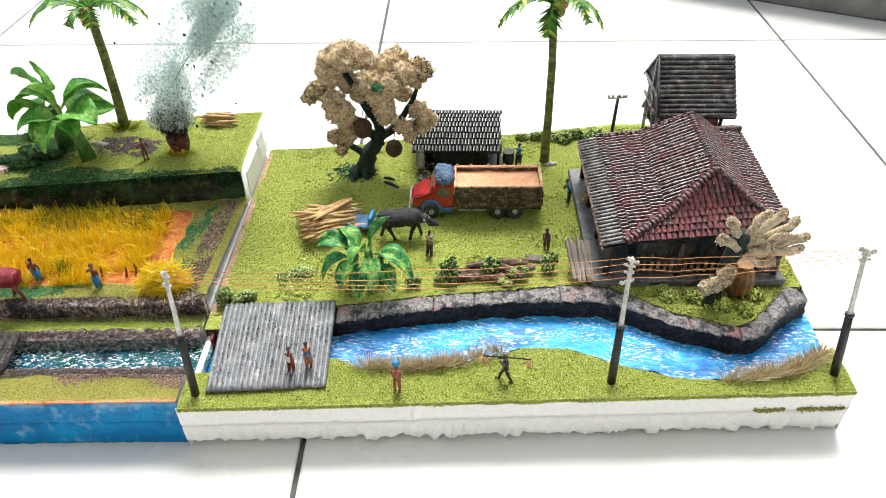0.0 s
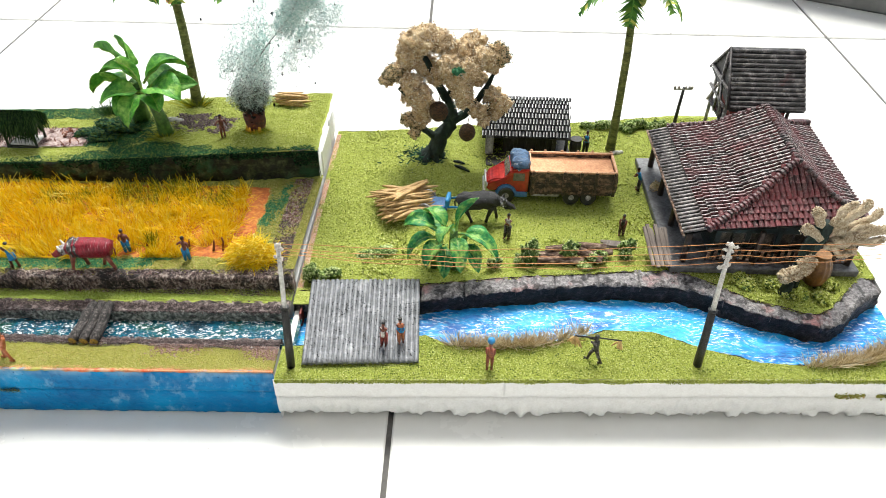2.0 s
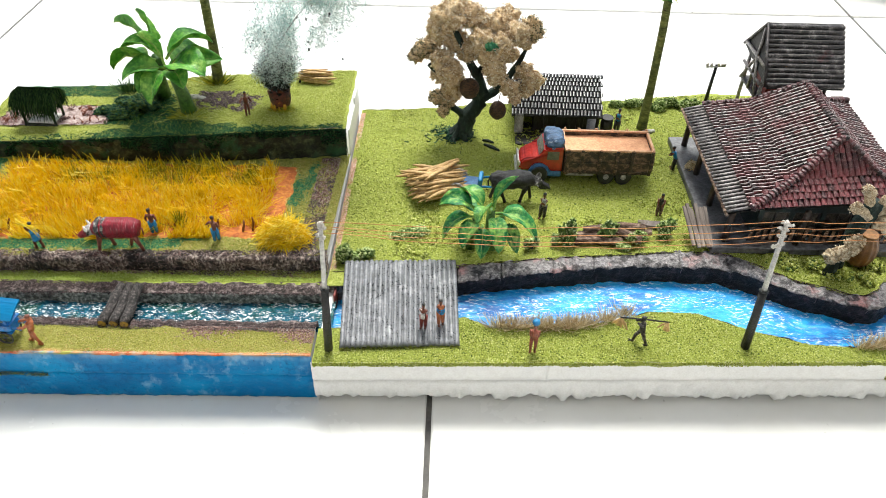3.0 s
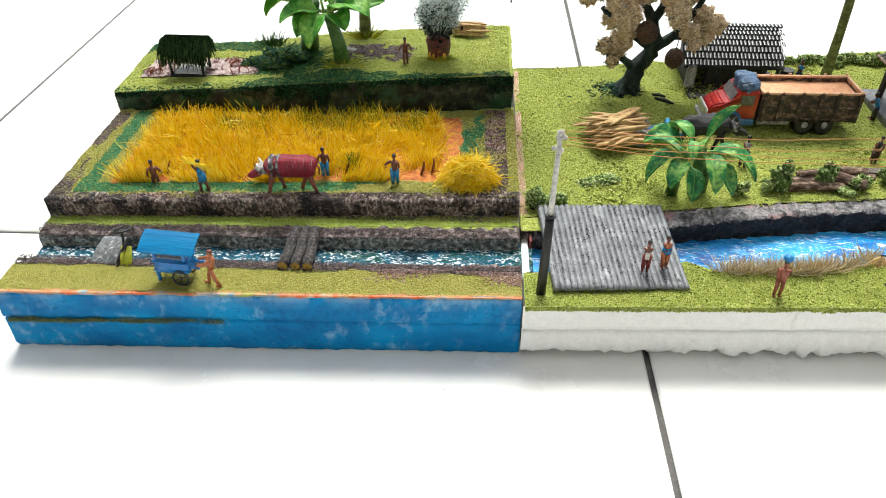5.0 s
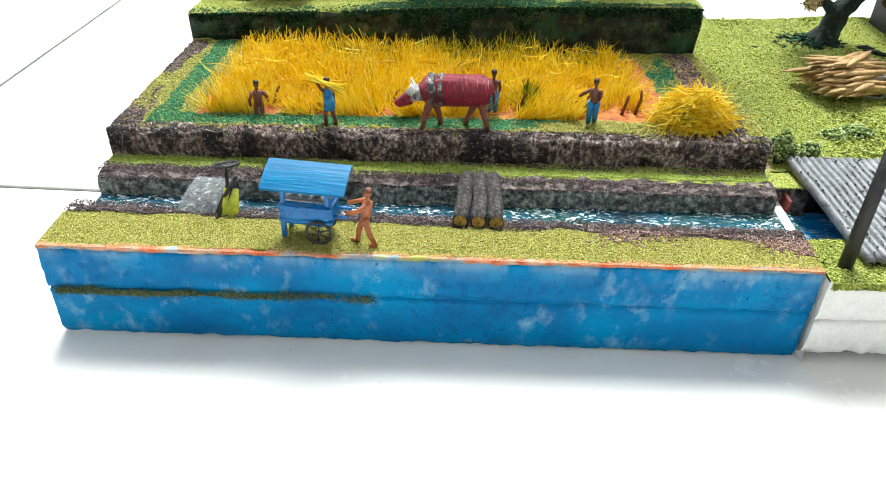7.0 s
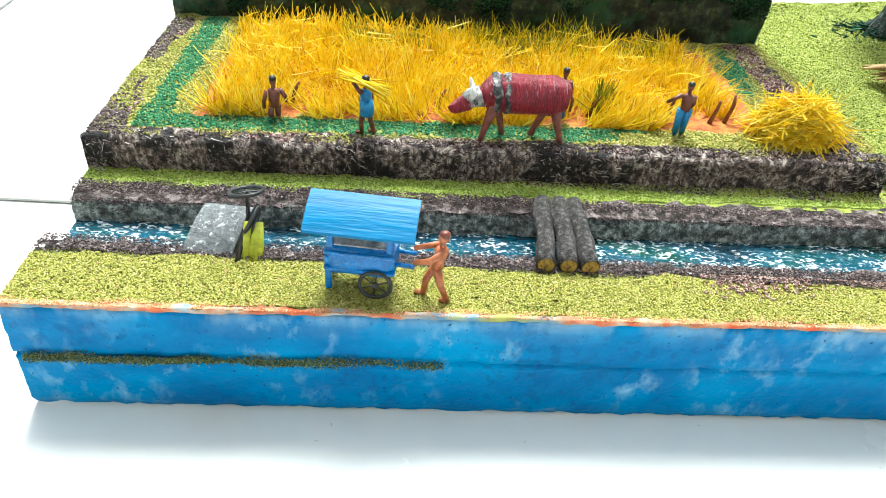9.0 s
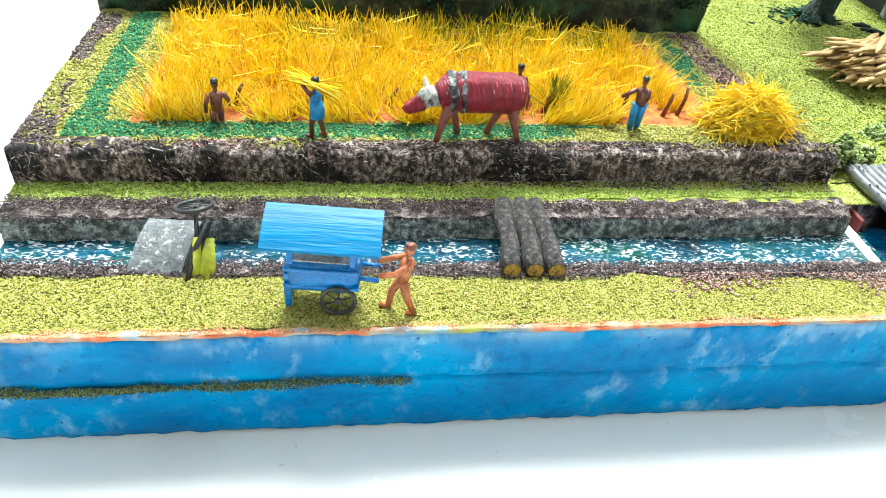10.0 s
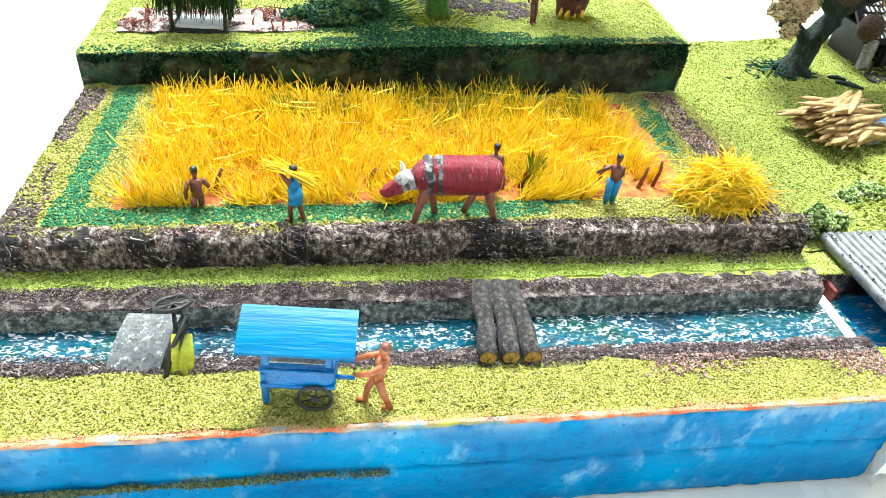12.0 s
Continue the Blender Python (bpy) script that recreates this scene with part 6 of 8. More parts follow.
part("corrugated_sheet", np_mesh("corrugated_sheet", vt, fc, smooth=True), m_corr, bridge)
specks = []
for i in range(1100):
    u, v = random.random(), random.random() ** 0.7
    u = (round(u * 23) + random.gauss(0, 0.12)) / 23 if i % 2 else u
    u = min(0.995, max(0.005, u))
    if fbm(u * 0.1, v * 0.1, 40, 3) < -0.2:
        continue
    p = (c00 * (1 - u) + c10 * u) * (1 - v) + (c01 * (1 - u) + c11 * u) * v
    specks.append((p.x, p.y, p.z + 0.0005))
m_speck = islands("black_grit", [(0, (0.005, 0.005, 0.006)), (1, (0.04, 0.04, 0.045))], 0.7, 0.3)
grains("grit", specks, 0.0004, m_speck, bridge, "black grit")
bm = bmesh.new()
box(bm, 0.0022, 0.0034, 0.0405, 0.0500, 0.0195, 0.0296, 0.0003)
m_redwall = plain("dark_red_wall_paint", (0.10, 0.012, 0.010), (0.26, 0.04, 0.03), 0.6)
part("culvert_wall", bm, m_redwall, board_right, "dark red culvert wall")
bm = bmesh.new()
box(bm, -0.0014, 0.0018, 0.0165, 0.0500, 0.0150, 0.0262, 0.0006)
part("foam_cheek", bm, m_foam, board_right, "bare white foam cheek beside the stream")
strip("seam_turf", -0.0016, 0.0112, lambda x: 0.0465, lambda x: 0.0590, 14, 12, lambda x, y: 0.0312, m_lime, board_right, "lime turf beside the bridge", 0.0003)
grains("turf_grains", spread(2200, -0.0016, 0.0112, 0.0460, 0.0590, lambda x, y: 0.0313), 0.00056, m_lime_grain, board_right)
curtain("seam_edge", -0.0016, 0.0112, lambda x: 0.0465, 0.018, 0.0312, 12, 5, m_soil, board_right, "soil edge under the turf", 0.0006)

def pouch(bm):
    box(bm, -0.0013, 0.0013, 0.0012, 0.0026, 0.0078, 0.0118, 0.0003, None, 4)
    tube(bm, [(-0.0014, 0.0014, 0.0118), (0.0018, 0.0006, 0.0142)], 0.0003, 5, 4)


def wrap_belt(bm):
    tube(bm, [(0, 0, 0.0086), (0, 0.0002, 0.0100), (0, 0, 0.0116)], [0.0024, 0.0028, 0.0023], 10, 5, flat=0.8)


m_greycloth = plain("pale_cloth_paint", (0.5, 0.46, 0.42), (0.72, 0.68, 0.63), 0.5)
fp = figurine((0.0495, 0.0172, 0.0338), 165, "brown figure in a pale cloth crossing the bridge", (0, 0.001), E9, 0.0148, 0, None, m_redwall, extra=pouch)
fw = figurine((0.0576, 0.0195, 0.0338), 190, "brown figure in a blue wrap crossing the bridge", (0, 0.001), E9, 0.0155, 0, m_skin2, m_skin2, extra=wrap_belt)
fw.data.materials.append(m_cloth_blue)
fp.data.materials[4] = m_greycloth


def basket_head(bm):
    blob(bm, (0, 0, 0.0196), 0.0021, 2, 0.05, 2, (1.05, 1.05, 0.8), 2)


m_redskin = plain("red_brown_figure_paint", (0.16, 0.035, 0.02), (0.32, 0.09, 0.05), 0.4)
fw = figurine((0.1015, 0.0065, 0.0308), 170, "red-brown figure carrying a round blue bundle on the head", (0, 0.0004), ((0.0012, 0.0005, -0.0055), (-0.0012, 0.0005, -0.0055)), 0.0172, 0, m_redskin, None, None, m_redskin, basket_head)
fw.data.materials[2] = m_cloth_blue


def yoke(bm):
    tube(bm, [(0.0018, -0.0125, 0.0146), (0.0018, 0, 0.0150), (0.0018, 0.0125, 0.0147)], 0.0004, 6, 3)
    for s in (-1, 1):
        for k in range(9):
            q = random.gauss(0, 0.0013)
            tube(bm, [(0.0018, s * 0.0118, 0.0147), (0.0018 + q * 0.5, s * 0.0120 + q, 0.0112), (0.0018 + q, s * 0.0122 + q * 1.6, 0.0082 + random.uniform(0, 0.001))], [0.0004, 0.0006, 0.0004], 5, 4)


fy = figurine((0.1530, 0.0125, 0.0312), 84, "dark brown figure striding with two straw baskets on a shoulder pole", (-0.0036, 0.0036), ((0.0010, 0.0030, 0.0012), (-0.0010, 0.0035, 0.0010)), 0.0172, 0.0008, m_black, None, None, m_bark, yoke)
fy.data.materials[4] = m_straw

# telegraph poles and copper wires
m_poleblack = plain("black_painted_pole", (0.004, 0.004, 0.0045), (0.020, 0.019, 0.019), 0.45, 320, 0.9, 0.0008)
m_polewhite = plain("grey_white_pole", (0.34, 0.33, 0.31), (0.62, 0.6, 0.57), 0.6)
m_insul = plain("dirty_white_insulator", (0.35, 0.31, 0.27), (0.75, 0.72, 0.68), 0.5, 500, 1.0, 0.0008)
m_copper = plain("orange_copper_wire", (0.42, 0.16, 0.05), (0.6, 0.27, 0.1), 0.4, metal=0.3)


def pole(base, top, r, arms, label, split=0.47):
    base, top = Vector(base), Vector(top)
    th = thing("telegraph_pole", base, label, "telegraph pole", "telegraph poles")
    d = top - base
    bm = bmesh.new()
    tube(bm, [Vector((0, 0, -0.002)), d * split * 0.5, d * split], [r * 1.2, r * 1.1, r], 10, 0, wob=0.06)
    part("black_shaft", bm, m_poleblack, th, "black painted lower shaft", smooth=True)
    bm = bmesh.new()
    tube(bm, [d * split, d * (split + 0.012)], [r * 1.25, r * 1.2], 10)
    part("collar", bm, m_poleblack, th)
    bm = bmesh.new()
    tube(bm, [d * split, d * 0.75, d], [r * 0.70, r * 0.62, r * 0.52], 10, 0, wob=0.06)
    part("white_shaft", bm, m_polewhite, th, "grey-white upper shaft", smooth=True)
    for z, half in arms:
        half *= random.choice((-1, 1)) * random.uniform(0.8, 1.2)
        ddy = random.uniform(-0.002, 0.001)
        bm = bmesh.new()
        c = d * z
        tube(bm, [c + Vector((-half * 0.5, 0, -0.0006)), c, c + Vector((half, ddy, random.uniform(-0.0012, 0.0006)))], [0.0005, 0.0010, 0.0005], 7, 0, wob=0.5)
        part("arm", bm, m_insul, th, "dirty white arm", smooth=True)
        for s in (-0.5, 1.0):
            bm = bmesh.new()
            blob(bm, c + Vector((half * s, ddy * s, random.uniform(-0.0008, 0.0006))), random.uniform(0.0006, 0.0011), 2, 0.7, 2.5, (1.3, 0.9, random.uniform(0.8, 1.5)))
            part("insulator", bm, m_insul, th, smooth=True)
    bm = bmesh.new()
    blob(bm, d * 0.985, 0.0013, 2, 0.6, 2, (1.1, 0.9, 1.2))
    part("cap", bm, m_insul, th, smooth=True)
    return th


P1, T1 = (0.0052, 0.0040, 0.0318), (0.0076, 0.0085, 0.1040)
P2, T2 = (0.2035, 0.0120, 0.0308), (0.2055, 0.0235, 0.0985)
P3, T3 = (0.3115, 0.0175, 0.0310), (0.3040, 0.0240, 0.1035)
pole(P1, T1, 0.0017, [(0.9, 0.0018), (0.97, 0.0014)], "slender pole, black below and grey-white above, beside the bridge", 0.5)
pole(P2, T2, 0.0018, [(0.84, 0.0030), (0.90, 0.0018), (0.95, 0.0024), (0.99, 0.0022)], "slender pole with a cluster of white insulators on the bank")
pole(P3, T3, 0.0018, [(0.92, 0.0024), (0.96, 0.0018), (0.99, 0.0022)], "slender pole with white insulators at the board end", 0.5)


def wire(a, c, sag, label="thin orange copper wire strung between the poles"):
    bm = bmesh.new()
    a, c = Vector(a), Vector(c)
    tube(bm, [a.lerp(c, i / 24) - Vector((0, 0, sag * 4 * (i / 24) * (1 - i / 24))) + Vector((0, 0.0004 * math.sin(i * 1.1), 0.0003 * math.sin(i * 0.7 + a.z * 900))) for i in range(25)], 0.00014, 5)
    return tagged(part("wire", bm, m_copper), label, "wire", "copper wires")


for dz1, dz2, dz3, sag in ((0.0, 0.0, 0.0, 0.0035), (-0.0022, -0.0035, -0.002, 0.005), (-0.0036, -0.0070, -0.004, 0.006), (-0.0058, -0.0110, -0.0065, 0.0055)):
    wire(Vector(T1) + Vector((0, 0, dz1)), Vector(T2) + Vector((-0.001, 0, dz2)), sag)
    wire(Vector(T2) + Vector((0.001, 0, dz2)), Vector(T3) + Vector((0, 0, dz3)), sag * 0.4)

p4 = thing("telegraph_pole", (0.2408, 0.2405, 0.0330), "short black pole with a white cross-arm behind the house", "telegraph pole", "telegraph poles")
bm = bmesh.new()
tube(bm, [(0, 0, -0.002), (0.0003, 0, 0.015), (0.0008, 0, 0.030)], [0.0014, 0.0012, 0.001], 9, wob=0.08)
part("shaft", bm, m_poleblack, p4, smooth=True)
bm = bmesh.new()
tube(bm, [(-0.0062, -0.0005, 0.0285), (0.0005, -0.0005, 0.0288), (0.0062, -0.0005, 0.0290)], 0.0007, 7, wob=0.2)
part("cross_arm", bm, m_polewhite, p4)
for x in (-0.0058, -0.003, 0.0018, 0.0045, 0.0062):
    bm = bmesh.new()
    blob(bm, (x, -0.0005, 0.0300), 0.0011, 2, 0.3, 2, (0.9, 0.9, 1.3))
    part("insulator", bm, m_insul, p4, smooth=True)

# ---- dump truck ----
m_red = plain("glossy_red_paint", (0.27, 0.010, 0.009), (0.42, 0.022, 0.016), 0.25, 120, 0.3, 0.0002, second=((0.05, 0.006, 0.006), 90, 0.60, 0.75), spec=0.6)
m_tblue = plain("scuffed_blue_paint", (0.01, 0.06, 0.17), (0.05, 0.16, 0.33), 0.4)
m_bed = grainy("worn_dark_wood_bed", [(0.34, (0.008, 0.006, 0.005)), (0.5, (0.04, 0.024, 0.017)), (0.62, (0.20, 0.12, 0.08))], 330, 0.5, relief=0.9, depth=0.0008, second=((0.50, 0.32, 0.22), 380, 0.66, 0.72), stretch=(0.7, 1, 1))
m_rim = plain("peach_wooden_rim", (0.42, 0.20, 0.10), (0.66, 0.40, 0.24), 0.6)
m_cargo = grainy("peach_sand_load", [(0.3, (0.55, 0.25, 0.12)), (0.7, (0.68, 0.36, 0.2))], 180, 0.75, relief=0.4, depth=0.0004)
m_chrome = plain("dull_chrome", (0.5, 0.5, 0.5), (0.75, 0.75, 0.75), 0.3, metal=0.8)
m_glass = plain("dark_window_glass", (0.03, 0.03, 0.03), (0.12, 0.10, 0.09), 0.12)
m_tarp = plain("folded_blue_tarpaulin", (0.008, 0.03, 0.08), (0.08, 0.16, 0.29), 0.5, 240, 1.0, 0.0018, second=((0.45, 0.5, 0.55), 300, 0.60, 0.68), stretch=(0.4, 1, 1))
truck = thing("dump_truck", pose(0.1424, 0.1500, 0.0328) @ Matrix.Diagonal((1, 1, 1.14, 1)), "toy dump truck with red cab and worn dark wooden bed", "truck")
bm = bmesh.new()
prof = [(-0.0400, 0.0060), (-0.0408, 0.0090), (-0.0400, 0.0112), (-0.0375, 0.0132), (-0.0335, 0.0146), (-0.0290, 0.0152), (-0.0262, 0.0205), (-0.0150, 0.0212), (-0.0148, 0.0060)]
wy = 0.0098
lo_ = [bm.verts.new((x, -wy * (0.74 if x < -0.037 else 0.84 if x < -0.03 else 1), z)) for x, z in prof]
hi_ = [bm.verts.new((x, wy * (0.74 if x < -0.037 else 0.84 if x < -0.03 else 1), z)) for x, z in prof]
bm.faces.new(lo_), bm.faces.new(hi_[::-1])
for i in range(len(prof)):
    j = (i + 1) % len(prof)
    bm.faces.new((lo_[j], lo_[i], hi_[i], hi_[j]))
bmesh.ops.bevel(bm, geom=list(bm.edges), offset=0.0009, segments=2, affect="EDGES")
cab = part("cab", bm, m_red, truck, "glossy red cab", smooth=False)
for s in (-1, 1):
    bm = bmesh.new()
    box(bm, -0.0245, -0.0175, s * wy - 0.0002, s * wy + 0.0002, 0.0142, 0.0190, 0.0001)
    part("side_window", bm, m_glass, cab)
    bm = bmesh.new()
    tube(bm, [(-0.0282 + 0.0056 * math.cos(a), s * 0.0088, 0.0045 + 0.0056 * math.sin(a)) for a in np.linspace(0.0, math.pi, 9)], 0.0014, 8)
    part("wheel_arch", bm, m_tblue, truck, "scuffed blue wheel arch", smooth=True)
    bm = bmesh.new()
    box(bm, -0.023, -0.0152, s * 0.0098 - 0.0009, s * 0.0098 + 0.0006, 0.0040, 0.0072, 0.0004)
    part("step_board", bm, m_tblue, truck)
    bm = bmesh.new()
    blob(bm, (-0.0402, s * 0.0062, 0.0095), 0.0014, 2, 0.0, 1, (0.5, 1, 1))
    part("headlight", bm, m_chrome, truck, smooth=True)
bm = bmesh.new()
ws = [bm.verts.new(v) for v in ((-0.0292, -0.0082, 0.0156), (-0.0292, 0.0082, 0.0156), (-0.0266, 0.0084, 0.0201), (-0.0266, -0.0084, 0.0201))]
bm.faces.new(ws)
wsf = part("windscreen", bm, m_glass, cab)
wsf.modifiers.new("thick", "SOLIDIFY").thickness = 0.0003
bm = bmesh.new()
box(bm, -0.0416, -0.0404, -0.0068, 0.0068, 0.0066, 0.0118, 0.0003)
part("radiator_grille", bm, m_chrome, truck)
bm = bmesh.new()
box(bm, -0.0425, -0.0408, -0.0092, 0.0092, 0.0038, 0.0062, 0.0005)
part("bumper", bm, m_chrome, truck)
bm = bmesh.new()
for v in blob(bm, (0, 0, 0), 1.0, 4, 0.0):
    n = v.co.normalized()
    k = (abs(n.x) ** 4 + abs(n.y) ** 4 + abs(n.z) ** 4) ** -0.25 * (1 + 0.16 * noise.noise(n * 2.6) + 0.07 * noise.noise(n * 7))
    v.co = Vector((-0.0200 + n.x * k * 0.0058 - n.z * 0.0006, n.y * k * 0.0086, 0.0206 + n.z * k * 0.0052))
part("tarpaulin", bm, m_tarp, truck, "rolled blue tarpaulin on the cab roof", smooth=True)
bm = bmesh.new()
box(bm, -0.0150, 0.0385, -0.0050, 0.0050, 0.0040, 0.0068, 0.0003)
part("chassis", bm, m_black, truck)
bm = bmesh.new()
x0, x1, y0, y1 = -0.0142, 0.0380, -0.0112, 0.0112
box(bm, x0, x1, y0, y1, 0.0068, 0.0078)
box(bm, x0, x1, y0, y0 + 0.0009, 0.0078, 0.0205)
box(bm, x0, x1, y1 - 0.0009, y1, 0.0078, 0.0205)
box(bm, x0, x0 + 0.0009, y0 + 0.0009, y1 - 0.0009, 0.0078, 0.0212)
box(bm, x1 - 0.0009, x1, y0 + 0.0009, y1 - 0.0009, 0.0078, 0.0198)
bedp = part("bed", bm, m_bed, truck, "worn dark wooden dump bed")
for y in (y0 + 0.0004, y1 - 0.0004):
    bm = bmesh.new()
    box(bm, x0 - 0.0002, x1 + 0.0002, y - 0.0008, y + 0.0008, 0.0205, 0.0216, 0.0002)
    part("rim", bm, m_rim, bedp, "peach rim")
for x in (x0 + 0.0004, x1 - 0.0004):
    bm = bmesh.new()
    box(bm, x - 0.0008, x + 0.0008, y0 + 0.0013, y1 - 0.0013, 0.0198, 0.0214, 0.0002)
    part("rim", bm, m_rim, bedp, "peach rim")
for y in (y0, y1):
    for x in (-0.0125, -0.0040, 0.0065, 0.0165, 0.0255, 0.0370):
        bm = bmesh.new()
        s = 1 if y > 0 else -1
        box(bm, x - 0.0010, x + 0.0010, min(y, y + s * 0.0014), max(y, y + s * 0.0014), 0.0068, 0.0214, 0.0003)
        part("stake", bm, m_bed, bedp)
for y in (y0, y1):
    s = 1 if y > 0 else -1
    for z in (0.0078, 0.0135):
        bm = bmesh.new()
        box(bm, x0, x1, min(y, y + s * 0.0007), max(y, y + s * 0.0007), z, z + 0.0009, 0.0002)
        part("side_rail", bm, m_bed, bedp)
    for x in (-0.0125, -0.0040, 0.0065, 0.0165, 0.0255, 0.0370):
        bm = bmesh.new()
        blob(bm, (x, y + s * 0.0006, 0.0218), 0.0010, 1, 0.2, 2, (1, 0.8, 0.7))
        part("stake_cap", bm, m_rim, bedp, "peach stake cap")
bm = bmesh.new()
box(bm, x1, x1 + 0.0012, y0 + 0.001, y1 - 0.001, 0.0082, 0.0168, 0.0003)
part("tailgate", bm, m_bed, bedp)
bm = bmesh.new()
g = bmesh.ops.create_grid(bm, x_segments=26, y_segments=12, size=0.5)["verts"]
for v in g:
    v.co = Vector((v.co.x * (x1 - x0 - 0.002) + (x0 + x1) / 2, v.co.y * (y1 - y0 - 0.002), 0.0186 + 0.0007 * fbm(v.co.x * 0.05, v.co.y * 0.02, 120, 2)))
part("sand_load", bm, m_cargo, truck, "peach-coloured sand load", smooth=True)
for x in (-0.0282, 0.0120, 0.0225):
    for s in (-1, 1):
        bm = bmesh.new()
        tube(bm, [(x, s * 0.0068, 0.0050), (x, s * 0.0071, 0.0050), (x, s * 0.0108, 0.0050), (x, s * 0.0112, 0.0050)], [0.0044, 0.0050, 0.0050, 0.0043], 20)
        wl_ = part("wheel", bm, m_rubber, truck, "black toy tyre", smooth=False)
        bm = bmesh.new()
        tube(bm, [(x, s * 0.0108, 0.0050), (x, s * 0.0115, 0.0050)], [0.0022, 0.0014], 12)
        part("rim", bm, m_greypatch, wl_, "dull grey hub")
bm = bmesh.new()
box(bm, -0.0125, 0.0050, -0.0092, -0.0062, 0.0038, 0.0064, 0.0006)
part("fuel_tank", bm, m_greypatch, truck, "grey fuel tank")

# ---- ox, ox cart and its load of straw ----
m_ox = plain("black_wrapped_hide", (0.004, 0.004, 0.005), (0.03, 0.03, 0.034), 0.65, 340, 1.0, 0.001, second=((0.3, 0.3, 0.32), 420, 0.68, 0.73))
buffalo("black_ox", pose(0.0975, 0.1222, 0.0324, 0, 0, 183) @ Matrix.Scale(0.92, 4), m_ox, m_harness, m_ox, "black rough model ox yoked to a cart of straw", 1.1, True, False, 0.0011)
figurine((0.1140, 0.1062, 0.0322), 150, "grey-brown figure leading the ox", (0, 0.0012), E9, 0.0165, 0.0, m_greypatch, m_bark)
oxcart = thing("ox_cart", pose(0.0610, 0.1318, 0.0322, 0, 0, -8), "small blue wooden cart with grey wheels under a load of straw", "cart")
bm = bmesh.new()
box(bm, -0.014, 0.018, -0.0062, 0.0062, 0.0050, 0.0064, 0.0003)
part("platform", bm, m_tblue, oxcart)
for s in (-1, 1):
    bm = bmesh.new()
    tube(bm, [(0.004 + 0.0046 * math.cos(2 * math.pi * i / 20), s * 0.0074, 0.0047 + 0.0046 * math.sin(2 * math.pi * i / 20)) for i in range(21)], 0.0008, 7, cap=False)
    w_ = part("wheel", bm, m_greypatch, oxcart, "grey spoked wheel", smooth=True)
    bm = bmesh.new()
    for i in range(5):
        th = math.pi * i / 5
        tube(bm, [(0.004 - 0.0043 * math.cos(th), s * 0.0074, 0.0047 - 0.0043 * math.sin(th)), (0.004 + 0.0043 * math.cos(th), s * 0.0074, 0.0047 + 0.0043 * math.sin(th))], 0.0003, 4)
    part("spokes", bm, m_greypatch, w_)
    bm = bmesh.new()
    tube(bm, [(0.016, s * 0.0045, 0.0068), (0.027, s * 0.0055, 0.0085), (0.040, s * 0.0050, 0.0105)], 0.0007, 6)
    part("shaft", bm, m_cloth_blue, oxcart, "blue shaft")
bm = bmesh.new()
box(bm, 0.0165, 0.0190, -0.0050, 0.0050, 0.0064, 0.0120, 0.0006)
part("front_board", bm, m_cloth_blue, oxcart, "blue front board")
sheaf("straw_load", (0.0525, 0.1305, 0.0336), 24, 150, 0.034, 0.0130, 0.0130, 0.22, 0.00155, "large load of tan straw sheaves heaped on the ox cart", "straw load")

# ---- shed with tiled roof ----
m_shedtile = grainy("charcoal_roof_tile", [(0.3, (0.010, 0.010, 0.012)), (0.52, (0.05, 0.05, 0.055)), (0.75, (0.34, 0.34, 0.35))], 260, 0.5, relief=0.6, depth=0.0004)
# strip along one side of each shed tile: brushed white and painted highlight
m_tilehighlight = plain("white_brushed_tile_highlight", (0.6, 0.6, 0.6), (0.86, 0.86, 0.86), 0.6)
m_soottimber = grainy("black_timber_wall", [(0.3, (0.006, 0.006, 0.006)), (0.6, (0.02, 0.018, 0.018)), (0.8, (0.09, 0.085, 0.08))], 170, 0.6, relief=0.9, depth=0.0006, stretch=(1, 1, 0.3))
m_wash = grainy("speckled_grey_plaster", [(0.3, (0.05, 0.05, 0.05)), (0.55, (0.3, 0.29, 0.28)), (0.8, (0.6, 0.58, 0.55))], 240, 0.8, relief=0.8, depth=0.0006)
shed = thing("shed", (0.0004, 0.0040, -0.0030), "low black timber shed with a charcoal tiled roof and pale corner", "shed")
bm = bmesh.new()
box(bm, 0.1025, 0.1600, 0.1775, 0.2220, 0.0335, 0.0362, 0.0003)
part("plinth", bm, m_soottimber, shed)
bm = bmesh.new()
box(bm, 0.1030, 0.1500, 0.2170, 0.2195, 0.0362, 0.058)
box(bm, 0.1030, 0.1052, 0.1940, 0.2170, 0.0362, 0.0525)
box(bm, 0.1475, 0.1500, 0.1940, 0.2170, 0.0362, 0.0525)
box(bm, 0.1140, 0.1475, 0.1948, 0.1964, 0.0362, 0.050)
part("wall", bm, m_soottimber, shed)
bm = bmesh.new()
box(bm, 0.1020, 0.1075, 0.1905, 0.1935, 0.0362, 0.0500, 0.0004)
part("corner_pillar", bm, m_wash, shed, "speckled pale corner pillar")
for x in (0.1155, 0.1225, 0.1300, 0.1375, 0.1440):
    bm = bmesh.new()
    box(bm, x - 0.0012, x + 0.0012, 0.1925, 0.1945, 0.0362, 0.0500, 0.0003)
    part("pillar", bm, m_soottimber, shed)
bm = bmesh.new()
tube(bm, [(0.1570, 0.195, 0.034), (0.1570, 0.195, 0.0505)], 0.0011, 8)
part("post", bm, m_poleblack, shed)
S0, S1 = Vector((0.0995, 0.1905, 0.0506)), Vector((0.1592, 0.1905, 0.0500))
S2, S3 = Vector((0.1580, 0.2130, 0.0662)), Vector((0.0995, 0.2130, 0.0670))
bm = bmesh.new()
